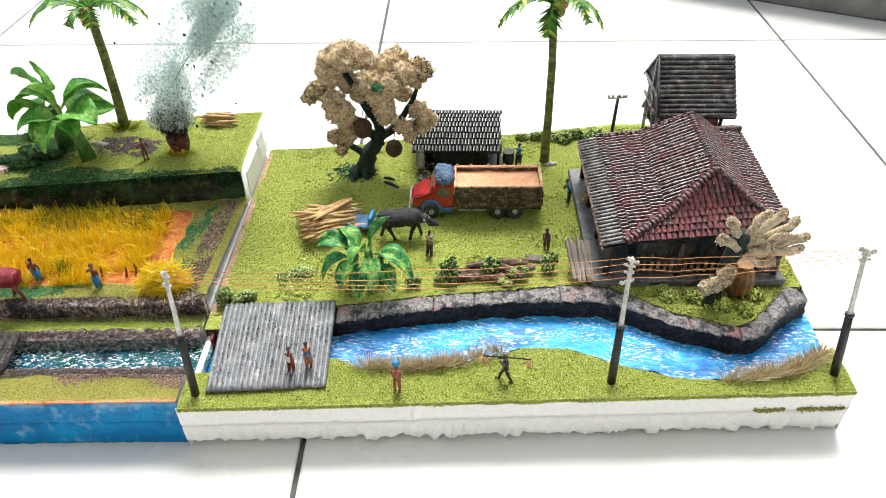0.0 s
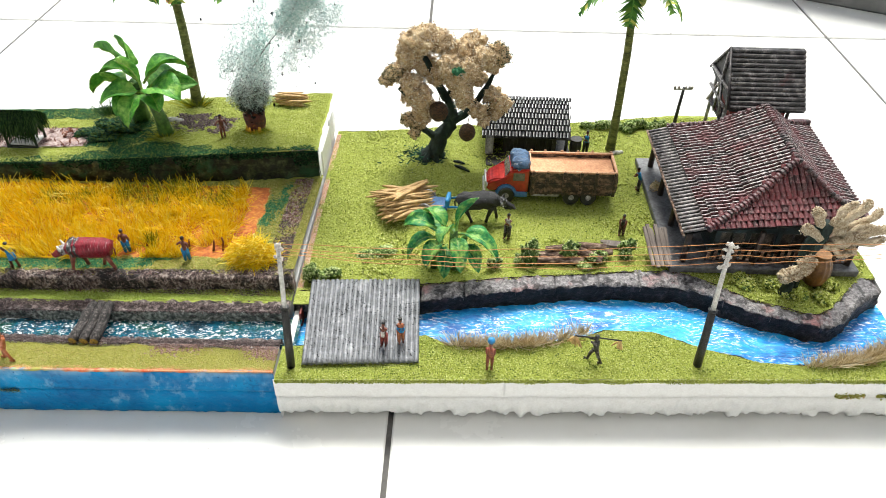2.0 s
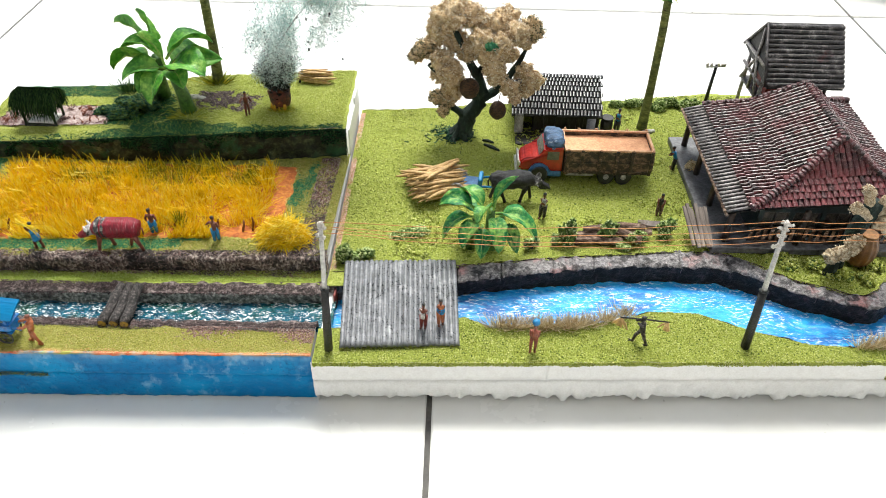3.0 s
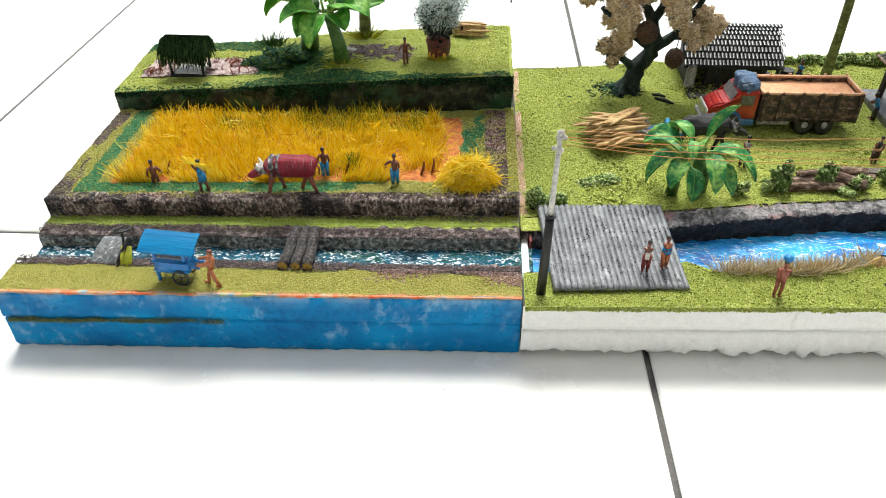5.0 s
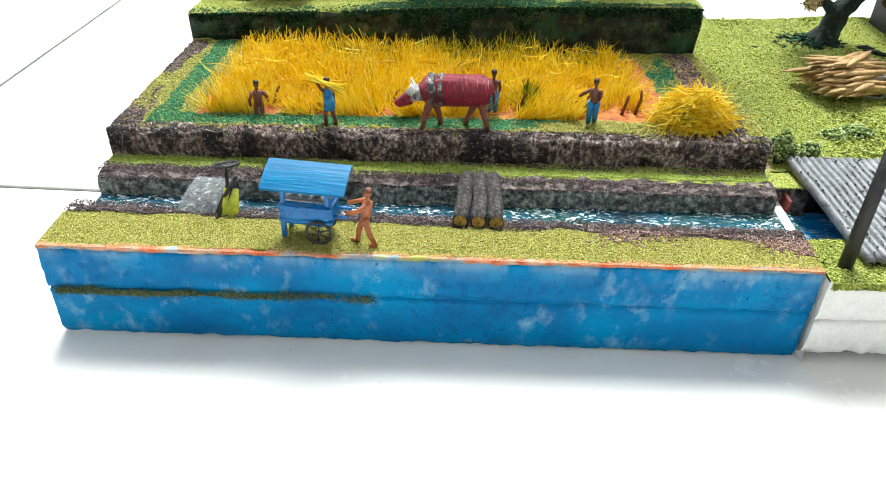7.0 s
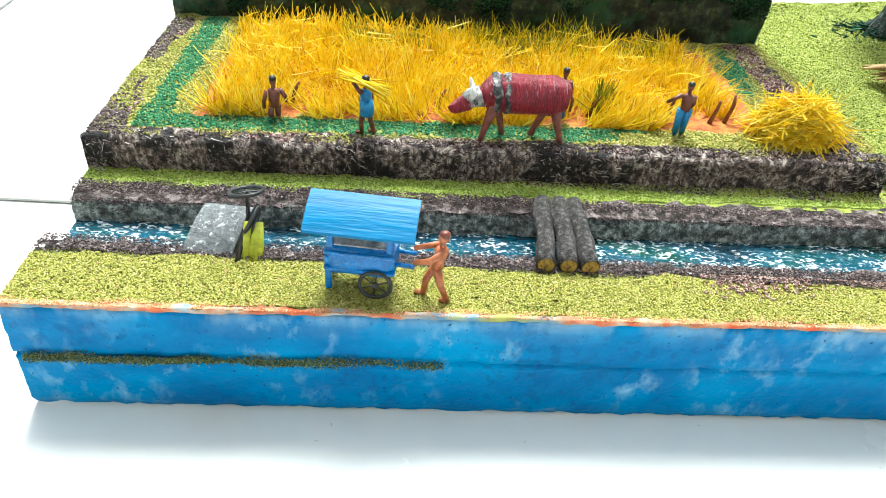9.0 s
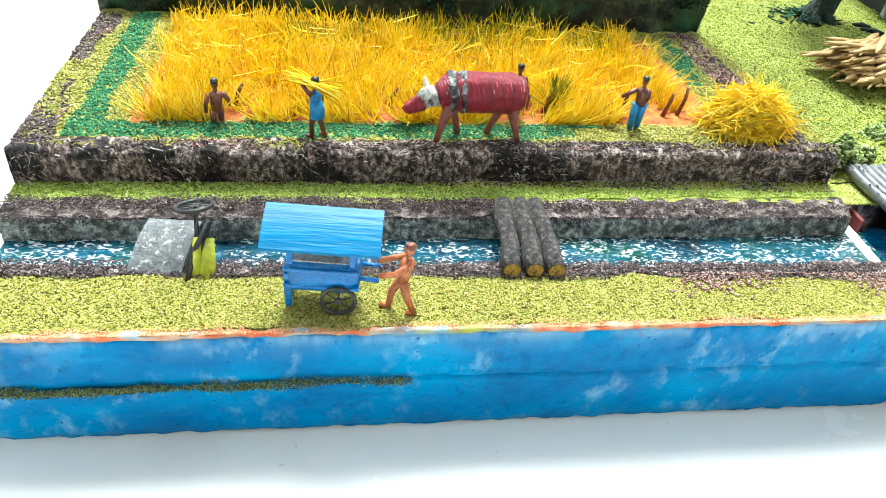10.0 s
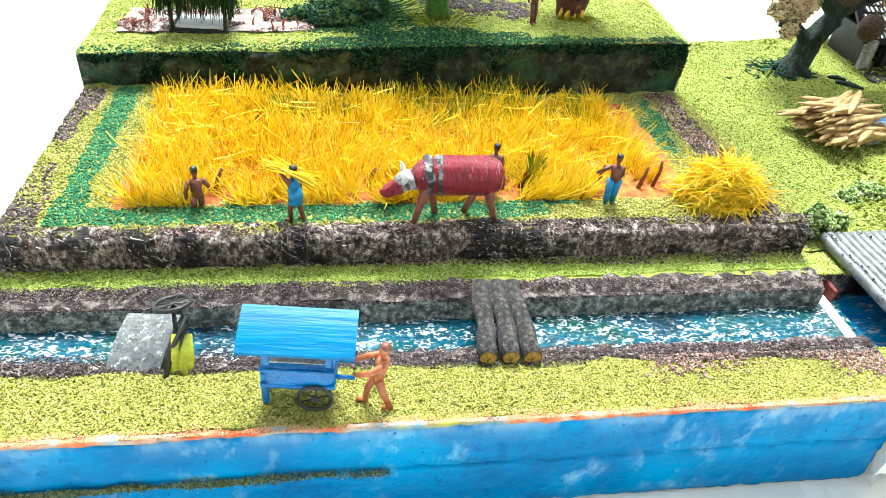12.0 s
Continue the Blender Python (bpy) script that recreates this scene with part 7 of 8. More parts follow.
dn = Vector((0, 0.0006, -0.0012))
vs = [bm.verts.new(v + dn) for v in (S0, S1, S2, S3)] + [bm.verts.new(v + dn * 2) for v in (S0, S1, S2, S3)] + [bm.verts.new(v + dn) for v in (Vector((0.0995, 0.236, 0.0520)), Vector((0.1610, 0.236, 0.0520)))]
for f in ((0, 1, 2, 3), (7, 6, 5, 4), (0, 4, 5, 1), (1, 5, 6, 2), (3, 7, 4, 0), (3, 2, 9, 8)):
    bm.faces.new([vs[i] for i in f])
sroof = part("roof", bm, m_soottimber, shed, "charcoal tiled roof")


def barrel(width, length, rise, mats, bright=-1, lip=1, tilt=0.00075):
    """One curved roof tile: x across, y up the slope, the lower end at y = 0 and lifted over the next. bright: the face
    coloured pale as a highlight; lip: material of the lower edge.
    """
    bm = bmesh.new()
    n = 5
    low, top = [], []
    for i in range(n + 1):
        a = math.pi * i / n
        x = -math.cos(a) * width / 2
        low.append(bm.verts.new((x, 0, rise * math.sin(a) + tilt)))
        top.append(bm.verts.new((x * 0.9, length, rise * 0.85 * math.sin(a))))
    for i in range(n):
        bm.faces.new((low[i], low[i + 1], top[i + 1], top[i])).material_index = 1 if i == bright else 0
    edge = [bm.verts.new((v.co.x, 0.00005, max(-0.0002, v.co.z - 0.0009))) for v in low]
    for i in range(n):
        bm.faces.new((edge[i], edge[i + 1], low[i + 1], low[i])).material_index = lip
    me = bpy.data.meshes.new("roof_tile")
    bm.to_mesh(me)
    bm.free()
    for m in mats:
        me.materials.append(m)
    return me


def slope_frame(o, u, v):
    """Matrix with x along the eave and y up the slope."""
    u, v = Vector(u).normalized(), Vector(v).normalized()
    n = u.cross(v).normalized()
    m = Matrix.Identity(4)
    for i, c in enumerate((u, v, n)):
        for k in range(3):
            m[k][i] = c[k]
    return Matrix.Translation(o) @ m


# lower lips coloured black to draw the shadow line under each course
shed_tile = barrel(0.0017, 0.0036, 0.0014, (m_shedtile, m_tilehighlight, m_soottimber), 1, 2, 0.0013)
nc, nr = 26, 8
slope = (S3 - S0)
for r in range(nr):
    for c in range(nc):
        o = S0 + (S1 - S0) * ((c + 0.5 + 0.3 * (r % 2 * 2 - 1)) / (nc + 0.4)) + slope * (r / nr) + Vector((0, 0, 0.0030 * math.sin(math.pi * r / nr)))
        t = new("roof_tile", shed_tile)
        t.parent = sroof
        t.matrix_basis = slope_frame(o + Vector((random.gauss(0, 0.00008), 0, random.gauss(0, 0.00006))), (1, random.gauss(0, 0.02), 0), slope + Vector((0, 0, 0.0085 * math.cos(math.pi * (r + 0.5) / nr))))
for i in range(16):
    x = 0.0998 + 0.0578 * i / 15
    bm = bmesh.new()
    tube(bm, [(x - 0.0019, 0.2136, 0.0670 - 0.00005 * i), (x + 0.0019, 0.2136, 0.0671 - 0.00005 * i)], [0.0012, 0.0014], 8)
    part("ridge_tile", bm, m_shedtile, sroof)
barr = thing("water_barrel", (0.1645, 0.2025, 0.0326), "black water barrel beside the shed", "barrel")
bm = bmesh.new()
tube(bm, [(0, 0, 0), (0, 0, 0.004), (0, 0, 0.009)], [0.0036, 0.0042, 0.0037], 14, wob=0.06)
part("barrel", bm, m_soottimber, barr, smooth=True)
bm = bmesh.new()
tube(bm, [(0, 0, 0.0088), (0, 0, 0.0096)], [0.0040, 0.0040], 14)
part("rim", bm, m_soottimber, barr)
figurine((0.1712, 0.2005, 0.0326), 150, "dark figure in blue cloth beside the water barrel", (0, 0.001), E9, 0.0165, 0, m_cloth_blue, m_black)

# ---- big tree with crumbled sponge leaves ----
m_treebark = grainy("dark_green_black_bark", [(0.3, (0.004, 0.009, 0.007)), (0.55, (0.010, 0.026, 0.019)), (0.8, (0.05, 0.085, 0.06))], 190, 0.8, relief=1.0, depth=0.0022, stretch=(1, 1, 0.5))
m_sponge = grainy("beige_crumbled_sponge", [(0.3, (0.22, 0.12, 0.05)), (0.48, (0.58, 0.41, 0.23)), (0.75, (0.82, 0.68, 0.48))], 330, 0.95, relief=1.0, depth=0.0012)
m_crumb = islands("beige_sponge_crumbs", [(0, (0.30, 0.19, 0.10)), (0.25, (0.70, 0.53, 0.34)), (0.7, (0.86, 0.74, 0.56)), (1, (0.92, 0.87, 0.77))], 0.95, 0.1, trans=0.25)
m_crumb_dark = islands("grey_green_sponge_crumbs", [(0, (0.03, 0.05, 0.03)), (0.5, (0.16, 0.15, 0.09)), (1, (0.42, 0.36, 0.25))], 0.95, 0.1)


def clump(th, c, r, n, core=None, crumbs=None, scale=(1, 1, 1), lab="", rough=0.55, size=0.00065):
    n = int(n * 1.7)
    bm = bmesh.new()
    vs = blob(bm, (0, 0, 0), r, 4, rough, 2.2, scale)
    pts = []
    nv = len(vs)
    for i in range(n):
        a, b2 = vs[random.randrange(nv)].co, vs[random.randrange(nv)].co
        pts.append(Vector(c) + a * random.uniform(0.95, 1.1) + Vector((random.gauss(0, r * 0.09), random.gauss(0, r * 0.09), random.gauss(0, r * 0.09))))
    bmesh.ops.translate(bm, vec=c, verts=bm.verts)
    k = part("foliage_clump", bm, core or m_sponge, th, lab, smooth=True)
    grains("crumb_cover", pts, size, crumbs or m_crumb, k)
    return k


tree = thing("tree", (0.0660, 0.1905, 0.0326), "gnarled dark model tree with beige crumbled sponge foliage", "tree")
limbs = [
    [(0, 0, -0.001), (0.003, 0.001, 0.006), (0.006, 0.002, 0.015), (0.0125, 0.003, 0.024), (0.014, 0.003, 0.032), (0.010, 0.002, 0.045)],
    [(0.013, 0.003, 0.025), (0.024, 0.004, 0.033), (0.030, 0.004, 0.042), (0.036, 0.004, 0.053), (0.040, 0.003, 0.064)],
    [(0.0125, 0.003, 0.026), (0.002, 0.0, 0.034), (-0.010, -0.002, 0.042), (-0.020, -0.003, 0.052)],
    [(0.010, 0.002, 0.043), (0.002, 0.001, 0.058), (-0.006, 0, 0.075)],
    [(0.010, 0.002, 0.043), (0.018, 0.003, 0.056), (0.020, 0.003, 0.075)],
    [(0.024, 0.004, 0.034), (0.034, 0.002, 0.036), (0.042, 0.001, 0.040)],
    [(0.006, 0.002, 0.012), (-0.006, 0.0, 0.022), (-0.014, -0.001, 0.022)],
]
for i, pts in enumerate(limbs):
    bm = bmesh.new()
    r0 = 0.0045 if i == 0 else 0.0027
    tube(bm, pts, [r0 * k for k in np.linspace(1.1 if i else 1.45, 0.45 if i else 0.6, len(pts))], 10, 0, wob=0.22)
    gnarl(bm, 0.0011)
    part("trunk" if i == 0 else "limb", bm, m_treebark, tree, smooth=True)
a_, t_ = [], []
for i in range(420):
    th, r = random.uniform(0, 6.283), abs(random.gauss(0.006, 0.006))
    q = Vector((r * math.cos(th) * 1.3 - 0.002, r * math.sin(th), max(0.0, 0.004 - 0.3 * r)))
    a_.append(q), t_.append(q + Vector((random.gauss(0, 0.0022), random.gauss(0, 0.0018), random.uniform(-0.0004, 0.0008))))
m_rootmoss = islands("dark_teal_green_moss", [(0, (0.004, 0.02, 0.012)), (0.6, (0.012, 0.06, 0.035)), (1, (0.05, 0.14, 0.08))], 0.8, 0.2)
tagged(fibres("root_moss", a_, t_, 0.0005, m_rootmoss, tree, "dark green moss flakes over the roots", segs=2), kind="stuff")
for az in (200, 240, 300, 340, 20, 160):
    bm = bmesh.new()
    d = Vector((math.cos(radians(az)), math.sin(radians(az)), 0))
    tube(bm, [Vector((0, 0, 0.005)), d * 0.006 + Vector((0, 0, 0.0012)), d * 0.010 + Vector((0, 0, -0.0004))], [0.0042, 0.0026, 0.0012], 8, 0, wob=0.3)
    gnarl(bm, 0.0009)
    part("root", bm, m_treebark, tree, smooth=True)
for x, z, r, y, dk in ((-0.010, 0.091, 0.0105, 0, 0), (-0.002, 0.092, 0.0085, 0.004, 0), (0.006, 0.089, 0.0085, 0.002, 0), (-0.014, 0.084, 0.0070, -0.002, 0),
                       (0.018, 0.086, 0.0080, 0, 0), (0.026, 0.086, 0.0085, 0.004, 0), (0.032, 0.083, 0.0075, -0.002, 0), (0.040, 0.085, 0.0068, 0, 1), (0.043, 0.079, 0.0065, 0.003, 1), (0.038, 0.074, 0.0062, 0.002, 0),
                       (0.012, 0.079, 0.0078, -0.004, 0), (0.022, 0.077, 0.0080, -0.005, 0), (0.016, 0.070, 0.0078, -0.005, 0), (0.020, 0.062, 0.0072, -0.006, 0), (0.021, 0.054, 0.0060, -0.006, 0),
                       (-0.024, 0.067, 0.0062, 0, 1), (-0.028, 0.062, 0.0050, 0, 1), (-0.018, 0.070, 0.0058, 0.002, 0), (-0.012, 0.063, 0.0075, -0.003, 0), (-0.004, 0.071, 0.0080, 0.003, 0), (0.004, 0.066, 0.0080, 0.001, 0),
                       (-0.007, 0.055, 0.0085, -0.004, 0), (-0.013, 0.048, 0.0062, 0, 0), (-0.004, 0.044, 0.0066, -0.002, 0), (-0.006, 0.034, 0.0066, 0, 0), (-0.015, 0.029, 0.0052, 0, 1), (-0.008, 0.026, 0.0055, 0, 1), (-0.011, 0.021, 0.0040, -0.002, 1),
                       (0.030, 0.060, 0.0060, 0.004, 0), (0.038, 0.050, 0.0062, 0.002, 0), (0.044, 0.045, 0.0068, 0.0, 0), (0.041, 0.037, 0.0052, 0, 0), (0.030, 0.042, 0.0060, -0.003, 0), (0.034, 0.034, 0.0045, -0.003, 0)):
    clump(tree, (x, y * 2.2, 0.021 + (z - 0.021) * 0.86), r * 0.88, int(420 * (r / 0.008) ** 2), crumbs=m_crumb_dark if dk else m_crumb, scale=(1, 0.9, 0.95))
clump(tree, (0.0165, -0.0165, 0.071), 0.0026, 60, m_forest, m_forest_grain, (1.3, 0.8, 0.8), "green dyed patch", 0.5, 0.0007)
m_basket = grainy("brown_woven_basket", [(0.4, (0.008, 0.004, 0.002)), (0.6, (0.11, 0.05, 0.02))], 700, 0.7, relief=1.0, depth=0.0008, stretch=(1, 1, 3))
for x, y, z, r in ((0.0710, 0.1785, 0.0740, 0.0060), (0.0895, 0.1815, 0.0575, 0.0054)):
    bk = thing("hanging_basket", (x, y, z), "brown woven ball hanging in the tree", "basket", "hanging baskets")
    bm = bmesh.new()
    blob(bm, (0, 0, 0), r, 3, 0.1, 3, (1, 1, 1.1))
    part("ball", bm, m_basket, bk, smooth=True)
    bm = bmesh.new()
    tube(bm, [(0, 0, r), (0.001, 0.001, r + 0.006)], 0.0003, 5)
    part("cord", bm, m_basket, bk)
for x, y, L, az in ((0.0880, 0.1720, 0.012, -35), (0.0860, 0.1790, 0.008, -20)):
    bm = bmesh.new()
    tube(bm, [(-L / 2, 0, 0.0006), (0, 0, 0.0012), (L / 2, 0, 0.0006)], [0.0008, 0.0011, 0.0005], 7, wob=0.3)
    s = part("branch", bm, m_treebark, smooth=True)
    s.matrix_basis = pose(x - 0.001, y + 0.004, gz(y) + 0.0001, 0, 0, az)
    tagged(s, "fallen dark branch lying on the turf", "branch", "fallen branches")

# ---- second banana plant and palm ----
banana((0.0815, 0.0790, 0.0318), [([(0.002, 0, 0), (0.001, 0, 0.013), (0.001, 0, 0.026)], 0.0030), ([(-0.009, 0, 0), (-0.008, 0, 0.012), (-0.006, 0, 0.023)], 0.0026), ([(0.006, 0.003, 0), (0.0065, 0.003, 0.01), (0.007, 0.003, 0.019)], 0.0024)],
       [((0.002, -0.003, 0.023), (0.15, -0.8, 0.35), 0.0237, 0.0039, 2.4, 0.1), ((-0.003, -0.003, 0.017), (-0.05, -0.9, 0.2), 0.0203, 0.0037, 2.4, -0.2),
        ((-0.008, -0.001, 0.022), (-1, -0.35, 0.3), 0.0237, 0.0035, 2.4, 0.1), ((-0.008, 0, 0.027), (-0.9, 0.1, 0.75), 0.0213, 0.0044, 0.9, -0.3),
        ((0.005, 0, 0.024), (0.8, -0.45, 0.3), 0.0281, 0.0039, 1.5, 0.2), ((0.002, 0, 0.026), (0.10, 0.0, 1), 0.0259, 0.0032, -0.5, 1.2),
        ((0.006, 0.003, 0.019), (0.8, -0.1, 0.75), 0.0192, 0.0037, 1.2, 0.0), ((-0.003, 0.001, 0.026), (-0.45, 0.3, 0.9), 0.0203, 0.0039, 0.7, 0.2),
        ((0.006, -0.002, 0.018), (0.6, -0.8, 0.2), 0.0203, 0.0035, 2.0, 0.2), ((-0.006, 0.003, 0.020), (-0.6, 0.6, 0.5), 0.0203, 0.0040, 1.0, 0.0),
        ((-0.006, -0.002, 0.019), (-0.5, -0.8, 0.4), 0.0192, 0.0037, 2.2, 0.1), ((0.000, -0.002, 0.027), (-0.3, -0.5, 0.9), 0.0180, 0.0035, 1.4, 0.4)],
       m_leaf2, "bushy model banana plant with glossy streaked leaves by the river", "model banana plants")
palm((0.1892, 0.2048, 0.0328), (-0.002, 0.001, 0.108), 0.0027,
     [(190, 0.7, 0.036, 1.0), (160, 0.9, 0.036, 0.5), (350, 0.7, 0.034, 1.2), (20, 0.95, 0.036, 0.5), (255, 0.3, 0.020, 1.6), (300, 1.1, 0.034, 0.6), (90, 1.0, 0.036, 0.5), (60, 0.9, 0.036, 0.5), (225, 1.3, 0.036, 0.4)],
     [(0.0035, -0.003, -0.003, m_nut_green), (0.0055, -0.001, 0.001, m_nut_orange), (0.002, -0.0035, 0.0015, m_nut_green)], "tall slender model palm with green coconuts behind the truck", "model palms")
for x, y, r in ((0.1930, 0.1965, 0.0022), (0.1960, 0.1975, 0.0016), (0.1900, 0.1958, 0.0015)):
    bm = bmesh.new()
    blob(bm, (0, 0, r * 0.3), r, 2, 0.35, 1.6, (1.2, 0.9, 0.6))
    s = part("stone", bm, m_stone, smooth=True)
    s.location = (x, y + 0.004, 0.0327)
    tagged(s, "small grey stone at the palm foot", "stone", "stones")

# ---- shrubs, log pile, planks ----
m_bushcore = grainy("green_shrub_core", [(0.3, (0.02, 0.05, 0.01)), (0.7, (0.10, 0.17, 0.03))], 300, 0.9, relief=1.0)
m_bushgrain = islands("pale_green_crumbs", [(0, (0.09, 0.15, 0.035)), (0.5, (0.31, 0.40, 0.13)), (1, (0.60, 0.66, 0.36))], 0.9, 0.15)


def shrub(at, r, scale, label, n=260, grain=None, stems=0, size=0.0009):
    th = thing("shrub", at, label, "shrub", "shrubs")
    for k in range(4):
        c = (random.gauss(0, r * 0.45 * scale[0]), random.gauss(0, r * 0.35 * scale[1]), r * 0.45 * scale[2] + abs(random.gauss(0, r * 0.45 * scale[2])))
        clump(th, c, r * random.uniform(0.5, 0.72), n // 3, m_bushcore, grain or m_bushgrain, scale, size=size)
    for k in range(stems):
        bm = bmesh.new()
        tube(bm, [(random.gauss(0, r * 0.3), 0, -0.001), (random.gauss(0, r * 0.3), 0, r)], [0.0006, 0.0004], 6, wob=0.3)
        part("stem", bm, m_treebark, th)
    return th


for x in np.linspace(0.177, 0.237, 8):
    shrub((x, 0.2325 + random.uniform(-0.003, 0.003), 0.0328), random.uniform(0.0038, 0.006), (1.2, 0.8, 0.9), "pale green crumbly shrub along the rear edge", 240, stems=2)
for x, y, r, s, lb in ((0.1265, 0.0850, 0.0060, (0.8, 0.7, 1.45), "pale green shrub at the log pile"), (0.1485, 0.0865, 0.0056, (0.75, 0.7, 1.5), "pale green shrub among the logs"), (0.1200, 0.0840, 0.0030, (1, 0.8, 0.9), "low green shrub at the log pile"),
                       (0.1655, 0.0855, 0.0042, (1.2, 0.8, 0.8), "low green shrub behind the coping"), (0.1830, 0.0920, 0.0048, (1.0, 0.8, 1.2), "green shrub beside the planks"), (0.1560, 0.0800, 0.0028, (1.4, 0.7, 0.7), "low green shrub on the embankment"),
                       (0.1060, 0.0790, 0.0030, (0.8, 0.7, 1.4), "small green shrub by the embankment"), (0.0048, 0.0630, 0.0040, (0.8, 0.8, 1.6), "thin green shrub at the bridge end"), (0.0150, 0.0680, 0.0042, (1.3, 0.8, 0.9), "low green shrub at the bridge end"), (0.0115, 0.0640, 0.0024, (0.8, 0.8, 1.3), "thin green shrub at the bridge end")):
    shrub((x, y, gz(y) + 0.0003), r, s, lb, 200, stems=2)
for x, y, r in ((0.0400, 0.0880, 0.0045), (0.0340, 0.0860, 0.0035), (0.0440, 0.0920, 0.0035)):
    shrub((x, y, gz(y) - 0.0008), r, (1.3, 1.1, 0.42), "low pale patch of crumbly ground cover on the turf", 260)
for x, y, r in ((0.2450, 0.0720, 0.0045), (0.2570, 0.0680, 0.0050), (0.2680, 0.0620, 0.0050), (0.2790, 0.0610, 0.0045), (0.2900, 0.0690, 0.0040), (0.2360, 0.0755, 0.0035)):
    shrub((x, y, gz(y) - 0.0006), r, (1.3, 1.1, 0.5), "low moss-green undergrowth in front of the house", 320, m_lime_grain)
for x, y, r, sc in ((-0.1480, 0.1660, 0.0060, (1.5, 0.9, 0.55)), (-0.1370, 0.1640, 0.0065, (1.4, 0.9, 0.5)), (-0.1310, 0.1720, 0.0060, (1.3, 1.0, 0.6)), (-0.1420, 0.1760, 0.0060, (1.3, 1.0, 0.6))):
    shrub((x, y, upper_z(x, y) - 0.0010), r, sc, "low black-green mound of undergrowth beside the banana plant", 300, m_rootmoss, size=0.0008)
m_logbrown = grainy("brown_bark_log", [(0.36, (0.03, 0.015, 0.01)), (0.5, (0.13, 0.075, 0.05)), (0.64, (0.42, 0.30, 0.23))], 420, 0.8, relief=1.0, depth=0.0009, stretch=(0.35, 1, 1))
for x, y, z, L, az, r in ((0.1390, 0.0868, 0.0030, 0.024, 4, 0.0026), (0.1480, 0.0905, 0.0062, 0.026, 8, 0.0022), (0.1590, 0.0915, 0.0068, 0.020, 3, 0.0021), (0.1580, 0.0868, 0.0050, 0.018, -28, 0.0024), (0.1430, 0.0840, 0.0024, 0.026, 2, 0.0024), (0.1660, 0.0895, 0.0040, 0.014, 12, 0.0020)):
    bm = bmesh.new()
    tube(bm, [(-L / 2, 0, 0), (-L / 6, 0.0003, 0.0003), (L / 6, -0.0002, 0.0002), (L / 2, 0, 0)], [r, r * 1.05, r * 0.95, r * 0.9], 10, 0, wob=0.2)
    s = part("log", bm, m_logbrown, smooth=True)
    s.matrix_basis = pose(x, y, gz(y) + z, 0, 0, az)
    tagged(s, "brown bark log stacked on the river embankment", "log", "log pile")
m_plank = grainy("grey_weathered_plank", [(0.3, (0.07, 0.055, 0.05)), (0.55, (0.2, 0.165, 0.145)), (0.8, (0.42, 0.37, 0.33))], 140, 0.8, relief=1.0, depth=0.0006, stretch=(1, 0.15, 1), spread=0.2)
for i in range(5):
    bm = bmesh.new()
    box(bm, -0.0085, 0.0085, -0.0012, 0.0012, 0, 0.0010, 0.0002)
    s = part("plank", bm, m_plank)
    s.matrix_basis = pose(0.1775 + random.uniform(-0.0015, 0.0015), 0.0990 + 0.0022 * (i % 3), gz(0.1) + 0.0003 + 0.0011 * (i // 3), 0, 0, -8 + random.uniform(-6, 6))
    tagged(s, "grey weathered plank lying in a small pile", "plank", "plank pile")
for i in range(9):
    bm = bmesh.new()
    L = random.uniform(0.021, 0.027)
    box(bm, -0.0010, 0.0010, -L / 2, L / 2, -0.0005, 0.0005, 0.0002)
    s = part("plank", bm, m_plank)
    u = i / 8
    s.matrix_basis = pose(0.1930 + 0.0105 * u + random.uniform(-0.0006, 0.0006), 0.0905, 0.0408 + random.uniform(-0.0006, 0.0012), 26, random.uniform(-8, 8), 10 - 4 * u + random.uniform(-5, 5))
    tagged(s, "brown weathered plank leaning in a bundle by the veranda", "plank", "leaning planks")
figurine((0.1820, 0.1120, 0.0320), 160, "dark painted figure bending over with tan trousers", (0, 0.0014), ((0.001, 0.003, -0.004), (-0.001, 0.003, -0.004)), 0.0155, 0.0022, m_black, m_logbrown)

# dry reeds along the near bank
m_reed = islands("pale_dry_reed", [(0, (0.44, 0.32, 0.16)), (0.5, (0.72, 0.59, 0.37)), (1, (0.90, 0.82, 0.63))], 0.7, 0.2, trans=0.25)
for x, y, n in ((0.0865, 0.0215, 80), (0.0945, 0.0215, 110), (0.1035, 0.0225, 120), (0.1130, 0.0225, 130), (0.1215, 0.0235, 120), (0.1290, 0.0250, 90), (0.1400, 0.0285, 70), (0.1490, 0.0325, 50),
                (0.2620, 0.0150, 60), (0.2720, 0.0165, 90), (0.2800, 0.0180, 110), (0.2880, 0.0195, 130), (0.2960, 0.0225, 120), (0.3030, 0.0265, 90), (0.3090, 0.0310, 60)):
    tuft("reed_tuft", (x, y - 0.0012, 0.0308), int(n * 1.7), (0.0024, 0.0008), 0.0078, m_reed, "tuft of pale dry reeds along the river bank", "reeds", 0.00019, "dry reeds", 0.9)

